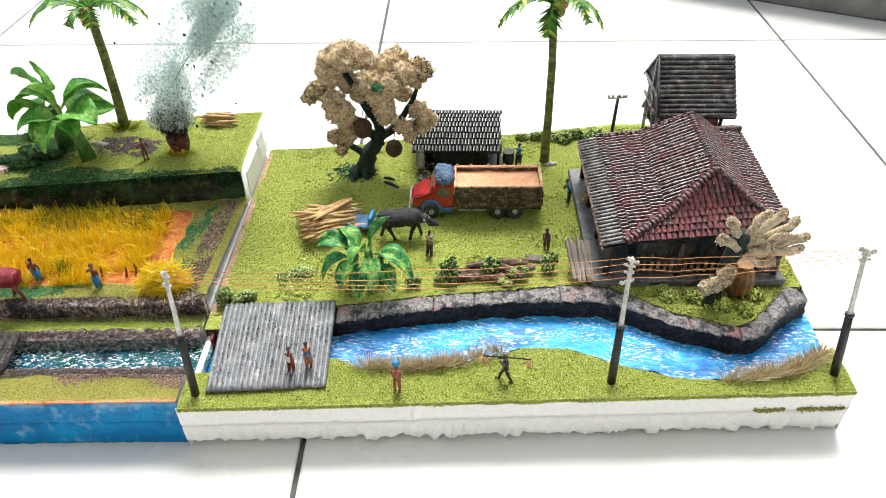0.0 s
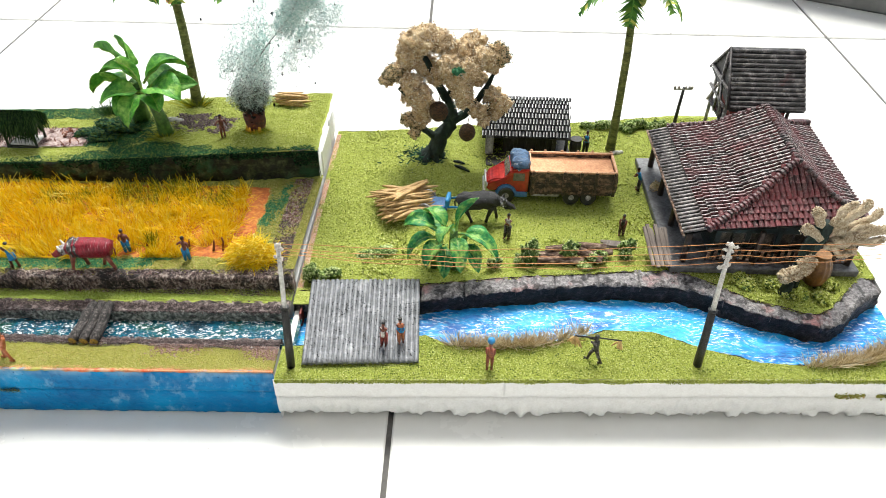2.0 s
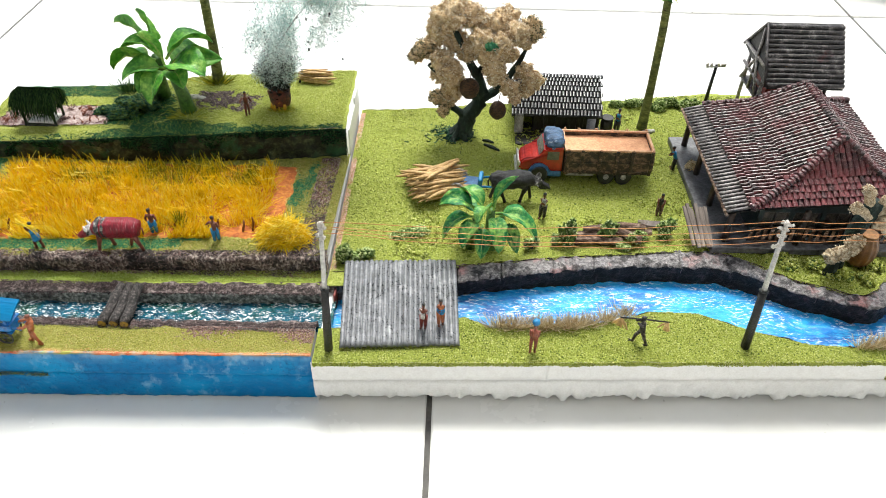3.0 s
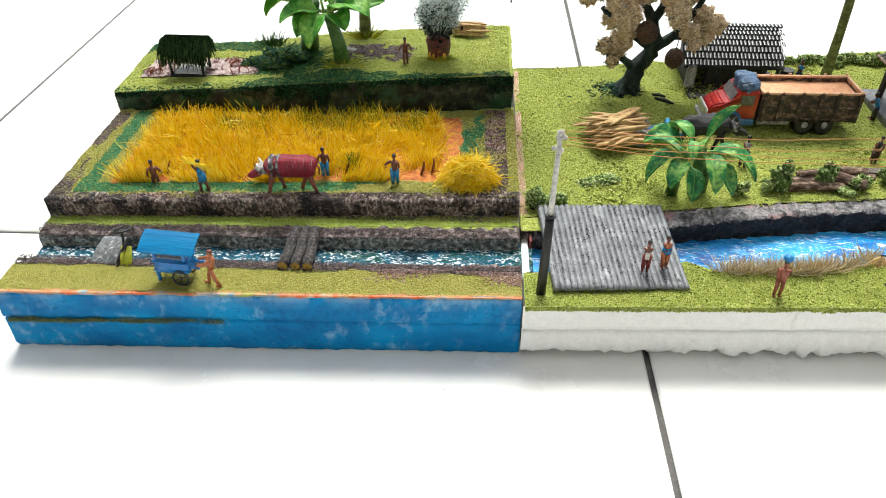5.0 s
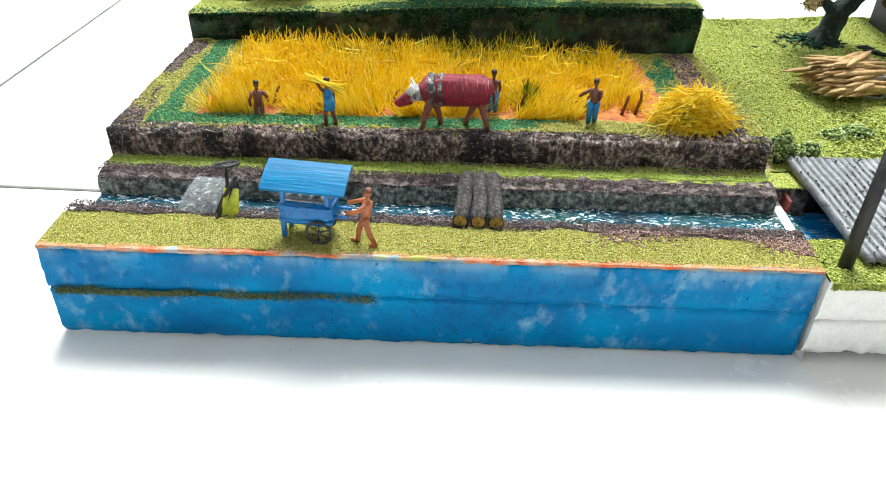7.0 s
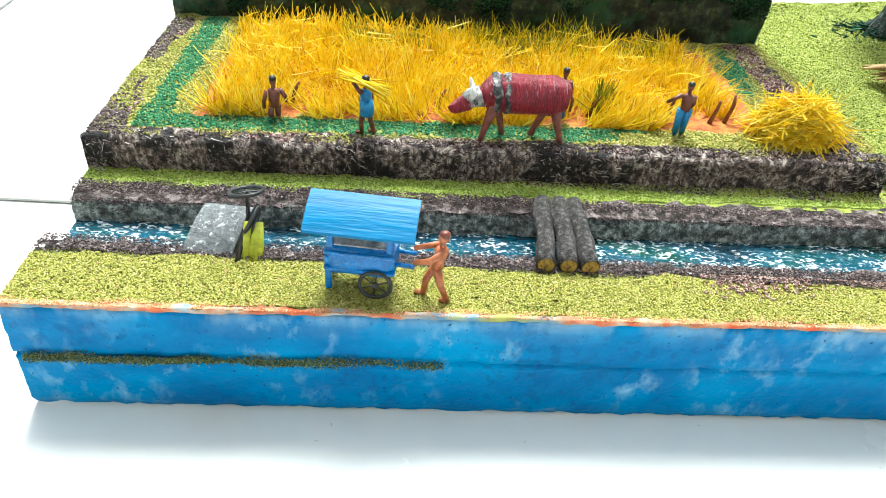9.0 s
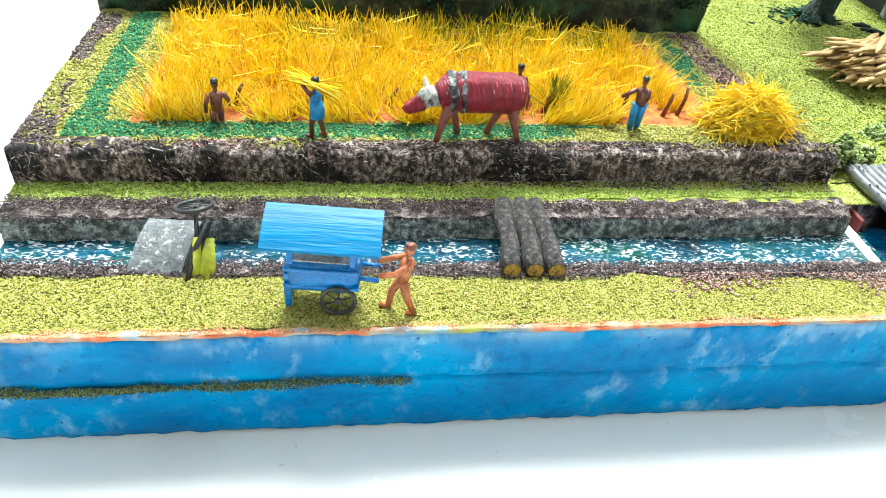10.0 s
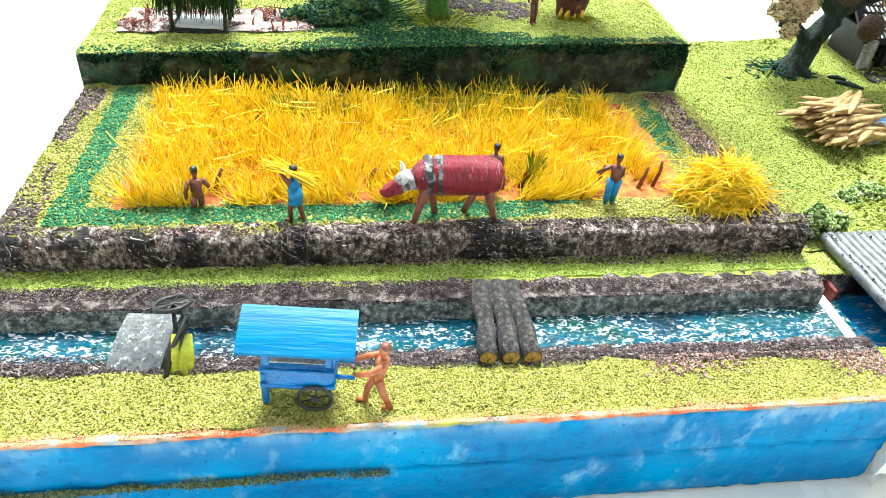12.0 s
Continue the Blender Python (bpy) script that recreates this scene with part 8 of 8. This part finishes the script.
# ---- house ----
def tile_mat(name, source, dark, mid, rub, red):
    """Fired tile with its own tint for each piece, a dusky red wash and pale dry-brushed ridges. source: the socket that tells pieces apart."""
    m, nt, nodes, links, b = material(name)
    co = coords(nt)
    if source == "Random":
        pick = nodes.new("ShaderNodeObjectInfo").outputs["Random"]
        geo = nodes.new("ShaderNodeNewGeometry")
        co = geo.outputs["Position"]
    else:
        pick = nodes.new("ShaderNodeNewGeometry").outputs["Random Per Island"]
    col = ramp(nt, pick, [(0.0, dark), (0.4, mid), (0.8, red), (1.0, mid)])
    wash = ramp(nt, noise_tex(nt, co, 75, 4, 0.6), [(0.44, (0, 0, 0)), (0.62, (0.75, 0.75, 0.75))])
    col = mix(nt, wash, col, red)
    f = noise_tex(nt, co, 700, 4, 0.65)
    col = mix(nt, ramp(nt, f, [(0.5, (0, 0, 0)), (0.66, (0.7, 0.7, 0.7))]), col, rub)
    links.new(col, b.inputs["Base Color"])
    b.inputs["Roughness"].default_value = 0.4
    bump(nt, b, f, 0.7, 0.0005)
    return m


TILE_TINTS = (0.012, 0.009, 0.010), (0.030, 0.021, 0.023), (0.22, 0.17, 0.17), (0.105, 0.024, 0.029)
m_tilered = tile_mat("dark_red_grey_roof_tile", "Random", *TILE_TINTS)
m_tilejoined = tile_mat("dusky_red_grey_roof_tiles", "Island", *TILE_TINTS)
# pale strip on the crown of each house tile, a highlight put into the colour
m_tilegrey = grainy("pale_grey_tile_highlight", [(0.38, (0.06, 0.046, 0.048)), (0.60, (0.48, 0.42, 0.42))], 420, 0.45, second=((0.22, 0.07, 0.08), 75, 0.50, 0.66))
m_slat = grainy("grey_black_roof_slat", [(0.3, (0.008, 0.007, 0.008)), (0.52, (0.045, 0.040, 0.043)), (0.75, (0.28, 0.26, 0.26))], 220, 0.55, relief=0.8, depth=0.0006, second=((0.10, 0.02, 0.025), 60, 0.62, 0.8))
m_leanto = grainy("pale_grey_roof_slat", [(0.34, (0.06, 0.052, 0.055)), (0.52, (0.24, 0.22, 0.22)), (0.7, (0.52, 0.48, 0.47))], 260, 0.5, relief=0.8, depth=0.0005)
m_deck = grainy("dark_grey_floor_slab", [(0.3, (0.06, 0.06, 0.066)), (0.7, (0.19, 0.19, 0.20))], 150, 0.5, relief=0.5)
m_post = grainy("dark_brown_post", [(0.3, (0.012, 0.008, 0.006)), (0.7, (0.07, 0.04, 0.03))], 180, 0.5, relief=0.8)
m_teal = grainy("black_teal_board", [(0.3, (0.004, 0.007, 0.009)), (0.6, (0.015, 0.03, 0.035)), (0.8, (0.08, 0.10, 0.10))], 160, 0.4, relief=0.7)
house = thing("house", (0, 0, 0), "dark timber village house with a hipped red-black tiled roof and veranda", "house")
bm = bmesh.new()
box(bm, 0.2035, 0.3080, 0.0790, 0.1900, 0.0318, 0.0362, 0.0005)
part("floor_slab", bm, m_deck, house, "dark grey floor slab")
bm = bmesh.new()
WX0, WX1, WY0, WY1, WT = 0.2275, 0.3000, 0.0890, 0.1840, 0.0600
box(bm, WX0, WX1, WY0, WY0 + 0.0016, 0.0362, 0.0425)
box(bm, WX0, WX1, WY0, WY0 + 0.0016, 0.0535, WT)
for x in (0.2275, 0.2440, 0.2610, 0.2785, 0.2975):
    box(bm, x, x + 0.0025, WY0, WY0 + 0.0016, 0.0425, 0.0535)
box(bm, WX0, WX0 + 0.0016, WY0 + 0.0016, WY1, 0.0362, WT)
box(bm, WX1 - 0.0016, WX1, WY0 + 0.0016, WY1, 0.0362, WT)
box(bm, WX0 + 0.0016, WX1 - 0.0016, WY1 - 0.0016, WY1, 0.0362, WT)
wall = part("wall", bm, m_teal, house, "black-teal boarded wall")
for x in (0.2300, 0.2465, 0.2635, 0.2810):
    bm = bmesh.new()
    box(bm, x, x + 0.0140, WY0 + 0.0002, WY0 + 0.0010, 0.0425, 0.0431)
    box(bm, x, x + 0.0140, WY0 + 0.0002, WY0 + 0.0010, 0.0529, 0.0535)
    box(bm, x, x + 0.0006, WY0 + 0.0002, WY0 + 0.0010, 0.0431, 0.0529)
    box(bm, x + 0.0134, x + 0.0140, WY0 + 0.0002, WY0 + 0.0010, 0.0431, 0.0529)
    box(bm, x + 0.0067, x + 0.0073, WY0 + 0.0002, WY0 + 0.0010, 0.0431, 0.0529)
    win = part("window", bm, m_slat, house, "dark framed window")
    bm = bmesh.new()
    box(bm, x + 0.0006, x + 0.0134, WY0 + 0.0011, WY0 + 0.0014, 0.0431, 0.0529)
    part("pane", bm, m_glass, win)
bm = bmesh.new()
box(bm, 0.2230, 0.3030, 0.0836, 0.0846, 0.0455, 0.0466, 0.0002)
box(bm, 0.2230, 0.3030, 0.0836, 0.0846, 0.0372, 0.0380, 0.0002)
rail = part("railing", bm, m_post, house, "dark veranda railing")
for x in np.linspace(0.2245, 0.3015, 22):
    bm = bmesh.new()
    box(bm, x - 0.0009, x + 0.0009, 0.0838, 0.0844, 0.0380, 0.0455, 0.0001)
    part("slat", bm, m_logbrown if int(x * 9000) % 3 else m_post, rail)
for x, y in ((0.2115, 0.0850), (0.2115, 0.1170), (0.2115, 0.1480), (0.2115, 0.1800), (0.2500, 0.0835), (0.2780, 0.0835), (0.3030, 0.0850)):
    bm = bmesh.new()
    tube(bm, [(x, y, 0.0362), (x, y, 0.046), (x, y, 0.0585)], [0.0019, 0.0017, 0.0016], 9, wob=0.1)
    part("post", bm, m_post, house, smooth=True)

RF, RB = Vector((0.2675, 0.1100, 0.0880)), Vector((0.2675, 0.1660, 0.0895))
EFL, EFR, EBL, EBR = Vector((0.2185, 0.0815, 0.0605)), Vector((0.3080, 0.0900, 0.0620)), Vector((0.2185, 0.1870, 0.0620)), Vector((0.3085, 0.1890, 0.0640))
LFL, LBL = Vector((0.2068, 0.0815, 0.0575)), Vector((0.2075, 0.1880, 0.0585))
KFL = EFL.lerp(RF, 0.5) + Vector((0, 0, -0.0042))
KBL = EBL.lerp(RB, 0.5) + Vector((0, 0, -0.0050))
KFR = EFR.lerp(RF, 0.5) + Vector((0, 0, -0.0030))
KBR = EBR.lerp(RB, 0.5) + Vector((0, 0, -0.0050))
bm = bmesh.new()
vs = {k: bm.verts.new(v - Vector((0, 0, 0.0010))) for k, v in dict(RF=RF, RB=RB, EFL=EFL, EFR=EFR, EBL=EBL, EBR=EBR, LFL=LFL, LBL=LBL, KFL=KFL, KBL=KBL, KFR=KFR, KBR=KBR).items()}
for f in ("RF RB KBL KFL", "KFL KBL EBL EFL", "EFL EBL LBL LFL", "RF KFL KFR", "KFL EFL EFR KFR", "RB RF KFR KBR", "KBR KFR EFR EBR", "RB KBR KBL", "KBL KBR EBR EBL", "LFL LBL EBL EBR EFR EFL"):
    bm.faces.new([vs[k] for k in f.split()])
hroof = part("roof", bm, m_soottimber, house, "hipped dark red and black tiled roof")
house_tile = barrel(0.0019, 0.0060, 0.0017, (m_tilered, m_tilegrey, m_soottimber), 2, 2)
m_tilefront = tile_mat("dusky_red_front_tile", "Random", (0.028, 0.012, 0.014), (0.085, 0.026, 0.030), (0.26, 0.15, 0.15), (0.17, 0.036, 0.042))
front_tile = barrel(0.0031, 0.0066, 0.0011, (m_tilefront, m_tilegrey, m_soottimber), -1, 2, 0.0011)
joined_v, joined_f, joined_m = [], [], []
tile_v = [v.co.copy() for v in house_tile.vertices]
tile_f = [tuple(p.vertices) for p in house_tile.polygons]
tile_m = [p.material_index for p in house_tile.polygons]


def tile_face(a, b2, ridge_a, ridge_b, courses, width, mesh=None):
    """Lays barrel tiles in courses on the roof face with eave a-b2 and ridge ridge_a-ridge_b. mesh: each tile is a part of its own on this mesh."""
    for r in range(courses):
        u = r / courses
        p, q = a.lerp(ridge_a, u), b2.lerp(ridge_b, u)
        L = (q - p).length
        n = int(L / width)
        up = ((ridge_a + ridge_b) * 0.5 - (a + b2) * 0.5)
        ue = (q - p).normalized()
        up = (up - ue * up.dot(ue)).normalized()
        for i in range(n):
            o = p + ue * (width * (i + 0.5) + (L - n * width) / 2)
            m = slope_frame(o + Vector((0, 0, random.gauss(0, 0.00012))), ue + Vector((0, 0, random.gauss(0, 0.03))), up + Vector((random.gauss(0, 0.03), random.gauss(0, 0.03), 0)))
            if mesh:
                t = new("roof_tile", mesh)
                t.parent, t.matrix_basis = hroof, m
            else:
                k = len(joined_v)
                joined_v.extend(m @ v for v in tile_v)
                joined_f.extend(tuple(j + k for j in f) for f in tile_f)
                joined_m.extend(tile_m)


tile_face(EFL, EFR, KFL, KFR, 4, 0.0031, front_tile)
tile_face(KFL, KFR, RF, RF, 5, 0.0031, front_tile)
tile_face(EBL, EFL, KBL, KFL, 6, 0.0029)
tile_face(KBL, KFL, RB, RF, 8, 0.0029)
tile_face(EFR, EBR, KFR, KBR, 5, 0.0029)
tile_face(KFR, KBR, RF, RB, 7, 0.0029)
tile_face(EBR, EBL, KBR, KBL, 3, 0.0029)
tile_face(KBR, KBL, RB, RB, 4, 0.0029)
tagged(part("roof_tiles", np_mesh("roof_tiles", joined_v, joined_f, (m_tilejoined, m_tilegrey), joined_m), None, hroof, "dark red and grey barrel tiles"), kind="stuff")
# slatted lean-to along the veranda
n = 34
for i in range(n):
    u = (i + 0.5) / n
    a, c = LFL.lerp(LBL, u), EFL.lerp(EBL, u)
    bm = bmesh.new()
    tube(bm, [a, c + Vector((0.001, 0, 0.0004))], 0.00095, 6, 0, wob=0.15, flat=0.9)
    part("slat", bm, m_leanto, hroof, "pale grey roof slat", smooth=True)
bm = bmesh.new()
tube(bm, [LFL + Vector((-0.0003, -0.001, -0.0008)), LBL + Vector((-0.0003, 0.001, -0.0008))], 0.0009, 6)
part("eave_board", bm, m_logbrown, hroof, "brown eave board")


def caps(pts, n, r):
    """Overlapping ridge tiles along a bent line."""
    pts = [Vector(p) for p in pts]
    seg = [0]
    for a, c in zip(pts[:-1], pts[1:]):
        seg.append(seg[-1] + (c - a).length)

    def at(d):
        for a, c, s0, s1 in zip(pts[:-1], pts[1:], seg[:-1], seg[1:]):
            if d <= s1 + 1e-9:
                return a.lerp(c, (d - s0) / (s1 - s0))
        return pts[-1]
    for i in range(n):
        a, c = at(seg[-1] * i / n), at(seg[-1] * min(1, (i + 1.15) / n))
        bm = bmesh.new()
        k = random.uniform(0.86, 1.1)
        tube(bm, [a, a.lerp(c, 0.12), c], [r * 0.95 * k, r * 1.12 * k, r * 0.72 * k], 8, 0, wob=0.08, flat=0.75)
        part("ridge_tile", bm, m_tilered, hroof)


up_ = Vector((0, 0, 0.0008))
caps([RF + up_, RB + up_], 24, 0.0024)
caps([EFL + up_, KFL + up_, RF + up_], 26, 0.0028)
caps([EFR + up_, KFR + up_, RF + up_], 22, 0.0026)
caps([EBL + up_, KBL + up_, RB + up_], 22, 0.0023)
caps([EBR + Vector((0, 0, 0.003)), RB.lerp(EBR, 0.72) + Vector((0, 0, -0.0010)), KBR + up_, RB + up_], 19, 0.0025)

figurine((0.2005, 0.1580, 0.0324), 60, "dark figure in blue bending over tan straw beside the veranda", (0, 0.0014), ((0.001, 0.003, -0.003), (-0.001, 0.003, -0.003)), 0.0155, 0.0024, m_cloth_blue, m_black)
heap("straw_heap", (0.2095, 0.1535, 0.0363), 90, 0.0035, 0.003, 0.0045, 0.006, 0.0003, m_reed, "small tan straw heap on the veranda slab", "straw heap")

# granary behind the house
gran = thing("granary", (0, 0, 0), "raised granary hut with a grey-black log roof behind the house", "granary")
bm = bmesh.new()
box(bm, 0.2660, 0.3025, 0.2100, 0.2380, 0.0560, 0.0800, 0.0003)
part("wall", bm, m_redwall, gran, "dark red boarded wall")
bm = bmesh.new()
box(bm, 0.2600, 0.3050, 0.2070, 0.2400, 0.0540, 0.0560, 0.0003)
part("floor_board", bm, m_slat, gran)
for x in (0.2615, 0.3035):
    for y in (0.2085, 0.2385):
        bm = bmesh.new()
        tube(bm, [(x, y, 0.0325), (x, y, 0.0800)], 0.0012, 8, wob=0.1)
        part("post", bm, m_greypatch if x < 0.28 else m_post, gran)
A0, A1 = Vector((0.2586, 0.1946, 0.0712)), Vector((0.3070, 0.1946, 0.0712))
B0, B1 = Vector((0.2600, 0.2215, 0.1010)), Vector((0.3070, 0.2215, 0.1010))
C0, C1 = Vector((0.2600, 0.2480, 0.0760)), Vector((0.3070, 0.2480, 0.0760))
bm = bmesh.new()
vs = [bm.verts.new(v - Vector((0, 0, 0.0012))) for v in (A0, A1, B1, B0, C0, C1)]
for f in ((0, 1, 2, 3), (3, 2, 5, 4), (0, 3, 4), (1, 5, 2), (4, 5, 1, 0)):
    bm.faces.new([vs[i] for i in f])
groof = part("roof", bm, m_soottimber, gran, "grey-black log roof")
for i in range(13):
    u = (i + 0.5) / 13
    a, c = A0.lerp(B0, u), A1.lerp(B1, u)
    bm = bmesh.new()
    tube(bm, [a, a.lerp(c, 0.33) + Vector((0, 0, random.gauss(0, 0.00012))), a.lerp(c, 0.66), c], [0.00150] * 4, 8, 0, wob=0.10)
    part("roof_log", bm, m_slat, groof, smooth=True)
for i in range(9):
    u = (i + 0.5) / 9
    a, c = C0.lerp(B0, u), C1.lerp(B1, u)
    bm = bmesh.new()
    tube(bm, [a, c], [0.0017, 0.0017], 8, 0, wob=0.08)
    part("roof_log", bm, m_slat, groof, smooth=True)
for s in (1,):
    bm = bmesh.new()
    tube(bm, [A0 + Vector((-0.001, 0, 0)), B0 + Vector((-0.001, 0, 0.0006)), C0 + Vector((-0.001, 0, 0))], 0.0010, 6)
    part("barge_board", bm, m_slat, groof)

for a, c in (((0.2215, 0.0560), (0.2215, 0.0985)), ((0.2020, 0.0790), (0.2450, 0.0790)), ((0.2085, 0.0560), (0.2215, 0.0790)), ((0.2380, 0.0560), (0.2215, 0.0790)), ((0.2060, 0.0670), (0.2400, 0.0670))):
    bm = bmesh.new()
    tube(bm, [(0.2588, *a), (0.2588, (a[0] + c[0]) / 2, (a[1] + c[1]) / 2), (0.2588, *c)], 0.0010, 6, 0, wob=0.25)
    part("strut", bm, m_leanto, gran, "pale grey gable strut")

# lopped tree with sponge stumps, and a ribbed brown jar
m_pale = grainy("pale_cream_sponge", [(0.3, (0.30, 0.22, 0.13)), (0.5, (0.56, 0.45, 0.31)), (0.8, (0.74, 0.65, 0.5))], 300, 0.95, relief=1.0, depth=0.001)
m_palecrumb = islands("pale_cream_crumbs", [(0, (0.30, 0.20, 0.11)), (0.4, (0.55, 0.43, 0.29)), (1, (0.78, 0.69, 0.54))], 0.95, 0.1)
snag = thing("lopped_tree", (0.2680, 0.0700, 0.0325), "stubby dark trunk with pale cream sponge branch stumps", "tree")
bm = bmesh.new()
tube(bm, [(-0.001, 0, -0.001), (0.0, 0, 0.010), (0.0015, 0.001, 0.022), (0.004, 0.001, 0.032), (0.0055, 0.001, 0.043)], [0.0042, 0.0030, 0.0036, 0.0046, 0.0036], 12, wob=0.25)
part("trunk", bm, m_treebark, snag, smooth=True)
for a, c, r in (((0.004, 0, 0.040), (-0.004, -0.002, 0.053), 0.0026), ((0.004, -0.002, 0.036), (-0.006, -0.003, 0.044), 0.0026), ((0.006, 0, 0.042), (0.013, 0.0, 0.056), 0.0022), ((0.008, 0, 0.040), (0.024, 0.002, 0.055), 0.0025),
                ((0.008, 0, 0.036), (0.026, -0.001, 0.043), 0.0024), ((0.008, 0, 0.034), (0.038, 0.001, 0.041), 0.0024), ((0.008, -0.002, 0.031), (0.034, -0.002, 0.034), 0.0023), ((0.007, -0.003, 0.029), (0.022, -0.005, 0.029), 0.0021),
                ((0.012, 0.002, 0.038), (0.031, 0.004, 0.047), 0.0020), ((0.010, -0.002, 0.034), (0.020, -0.004, 0.038), 0.0024)):
    a, c = Vector(a), Vector(c)
    bm = bmesh.new()
    pts = [a.lerp(c, u) + Vector((random.gauss(0, 0.0009), random.gauss(0, 0.0008), random.gauss(0, 0.0011) - 0.002 * u * (1 - u) * 4 * random.random())) for u in (0, 0.3, 0.55, 0.8, 0.95, 1.0)]
    tube(bm, pts, [r * 0.7, r * 0.85, r * 0.95, r * 1.0, r * 0.85, r * 0.45], 10, 0, wob=0.4)
    k = part("branch_stump", bm, m_pale, snag, "pale cream sponge stump", smooth=True)
    cr = []
    for i in range(760):
        u = random.uniform(0.1, 0.995) * 5
        th = Vector((random.gauss(0, 1), random.gauss(0, 1), random.gauss(0, 1))).normalized()
        q = pts[int(u)].lerp(pts[int(u) + 1], u - int(u))
        cr.append(q + th * r * random.uniform(0.88, 1.12) * (0.72 + 0.08 * u if u < 4 else 1.04 - 0.5 * (u - 4)))
    grains("crumb_cover", cr, 0.0005, m_palecrumb, k, "", 0)
st2 = thing("lopped_tree", (0.2625, 0.0640, 0.0325), "short dark stump topped with a pale cream sponge lump", "tree")
bm = bmesh.new()
tube(bm, [(0, 0, -0.001), (0.0004, 0, 0.006), (0.001, 0, 0.011)], [0.0034, 0.0026, 0.0022], 10, wob=0.2)
part("trunk", bm, m_treebark, st2, smooth=True)
for c, r in (((-0.0035, -0.001, 0.0125), 0.0033), ((0.0005, -0.001, 0.0150), 0.0035), ((0.0045, -0.001, 0.0195), 0.0036), ((0.0060, -0.001, 0.0235), 0.0028)):
    clump(st2, c, r, 160, m_pale, m_palecrumb, lab="pale cream sponge lump", size=0.0007)
m_jar = grainy("ribbed_brown_jar", [(0.3, (0.09, 0.035, 0.008)), (0.7, (0.30, 0.14, 0.035))], 120, 0.45, relief=0.5)
jar2 = thing("jar", (0.2805, 0.0735, 0.0325), "tall ribbed brown jar beside the lopped tree", "jar")
bm = bmesh.new()
rows_ = [(0.0, 0.0040), (0.002, 0.0056), (0.007, 0.0070), (0.012, 0.0068), (0.016, 0.0056), (0.0185, 0.0042), (0.0195, 0.0040)]
rr = []
for z, r in rows_:
    rr.append([bm.verts.new((math.cos(2 * math.pi * i / 48) * r * (1 + 0.05 * math.cos(i * math.pi * 0.5)), math.sin(2 * math.pi * i / 48) * r * (1 + 0.05 * math.cos(i * math.pi * 0.5)), z)) for i in range(48)])
for a, c in zip(rr[:-1], rr[1:]):
    for i in range(48):
        bm.faces.new((a[i], a[(i + 1) % 48], c[(i + 1) % 48], c[i]))
bm.faces.new(rr[0][::-1]), bm.faces.new(rr[-1])
part("vessel", bm, m_jar, jar2, smooth=True)
bm = bmesh.new()
tube(bm, [(0, 0, 0.0188), (0, 0, 0.0202)], [0.0045, 0.0043], 20)
part("lip", bm, m_jar, jar2)

# dark low wall at the edge of the tiled floor
bm = bmesh.new()
box(bm, -0.12, 3.0, 0.0, 0.14, -0.002, 0.085, 0.004)
kerb = part("wall_low", bm, m_darkwall)
kerb.matrix_basis = pose(0.4549, 0.5817, 0.0, 0, 0, -27.5)
tagged(kerb, "dark grey low wall at the edge of the tiled floor", "wall", kind="structure")


# ---- floor tiles, one by one ----
bm = bmesh.new()
h = TILE / 2 - GAP / 2
box(bm, -h, h, -h, h, -0.008, 0.0, 0.0009)
tile_mesh = bpy.data.meshes.new("tile")
bm.to_mesh(tile_mesh)
bm.free()
tile_mesh.materials.append(m_tile)
for i in range(-9, 9):
    for j in range(-6, 7):
        t = new("tile", tile_mesh)
        t.parent = floor
        t.location = (0.053 + TILE * (i + 0.5), 0.078 + TILE * (j + 0.5), 0)
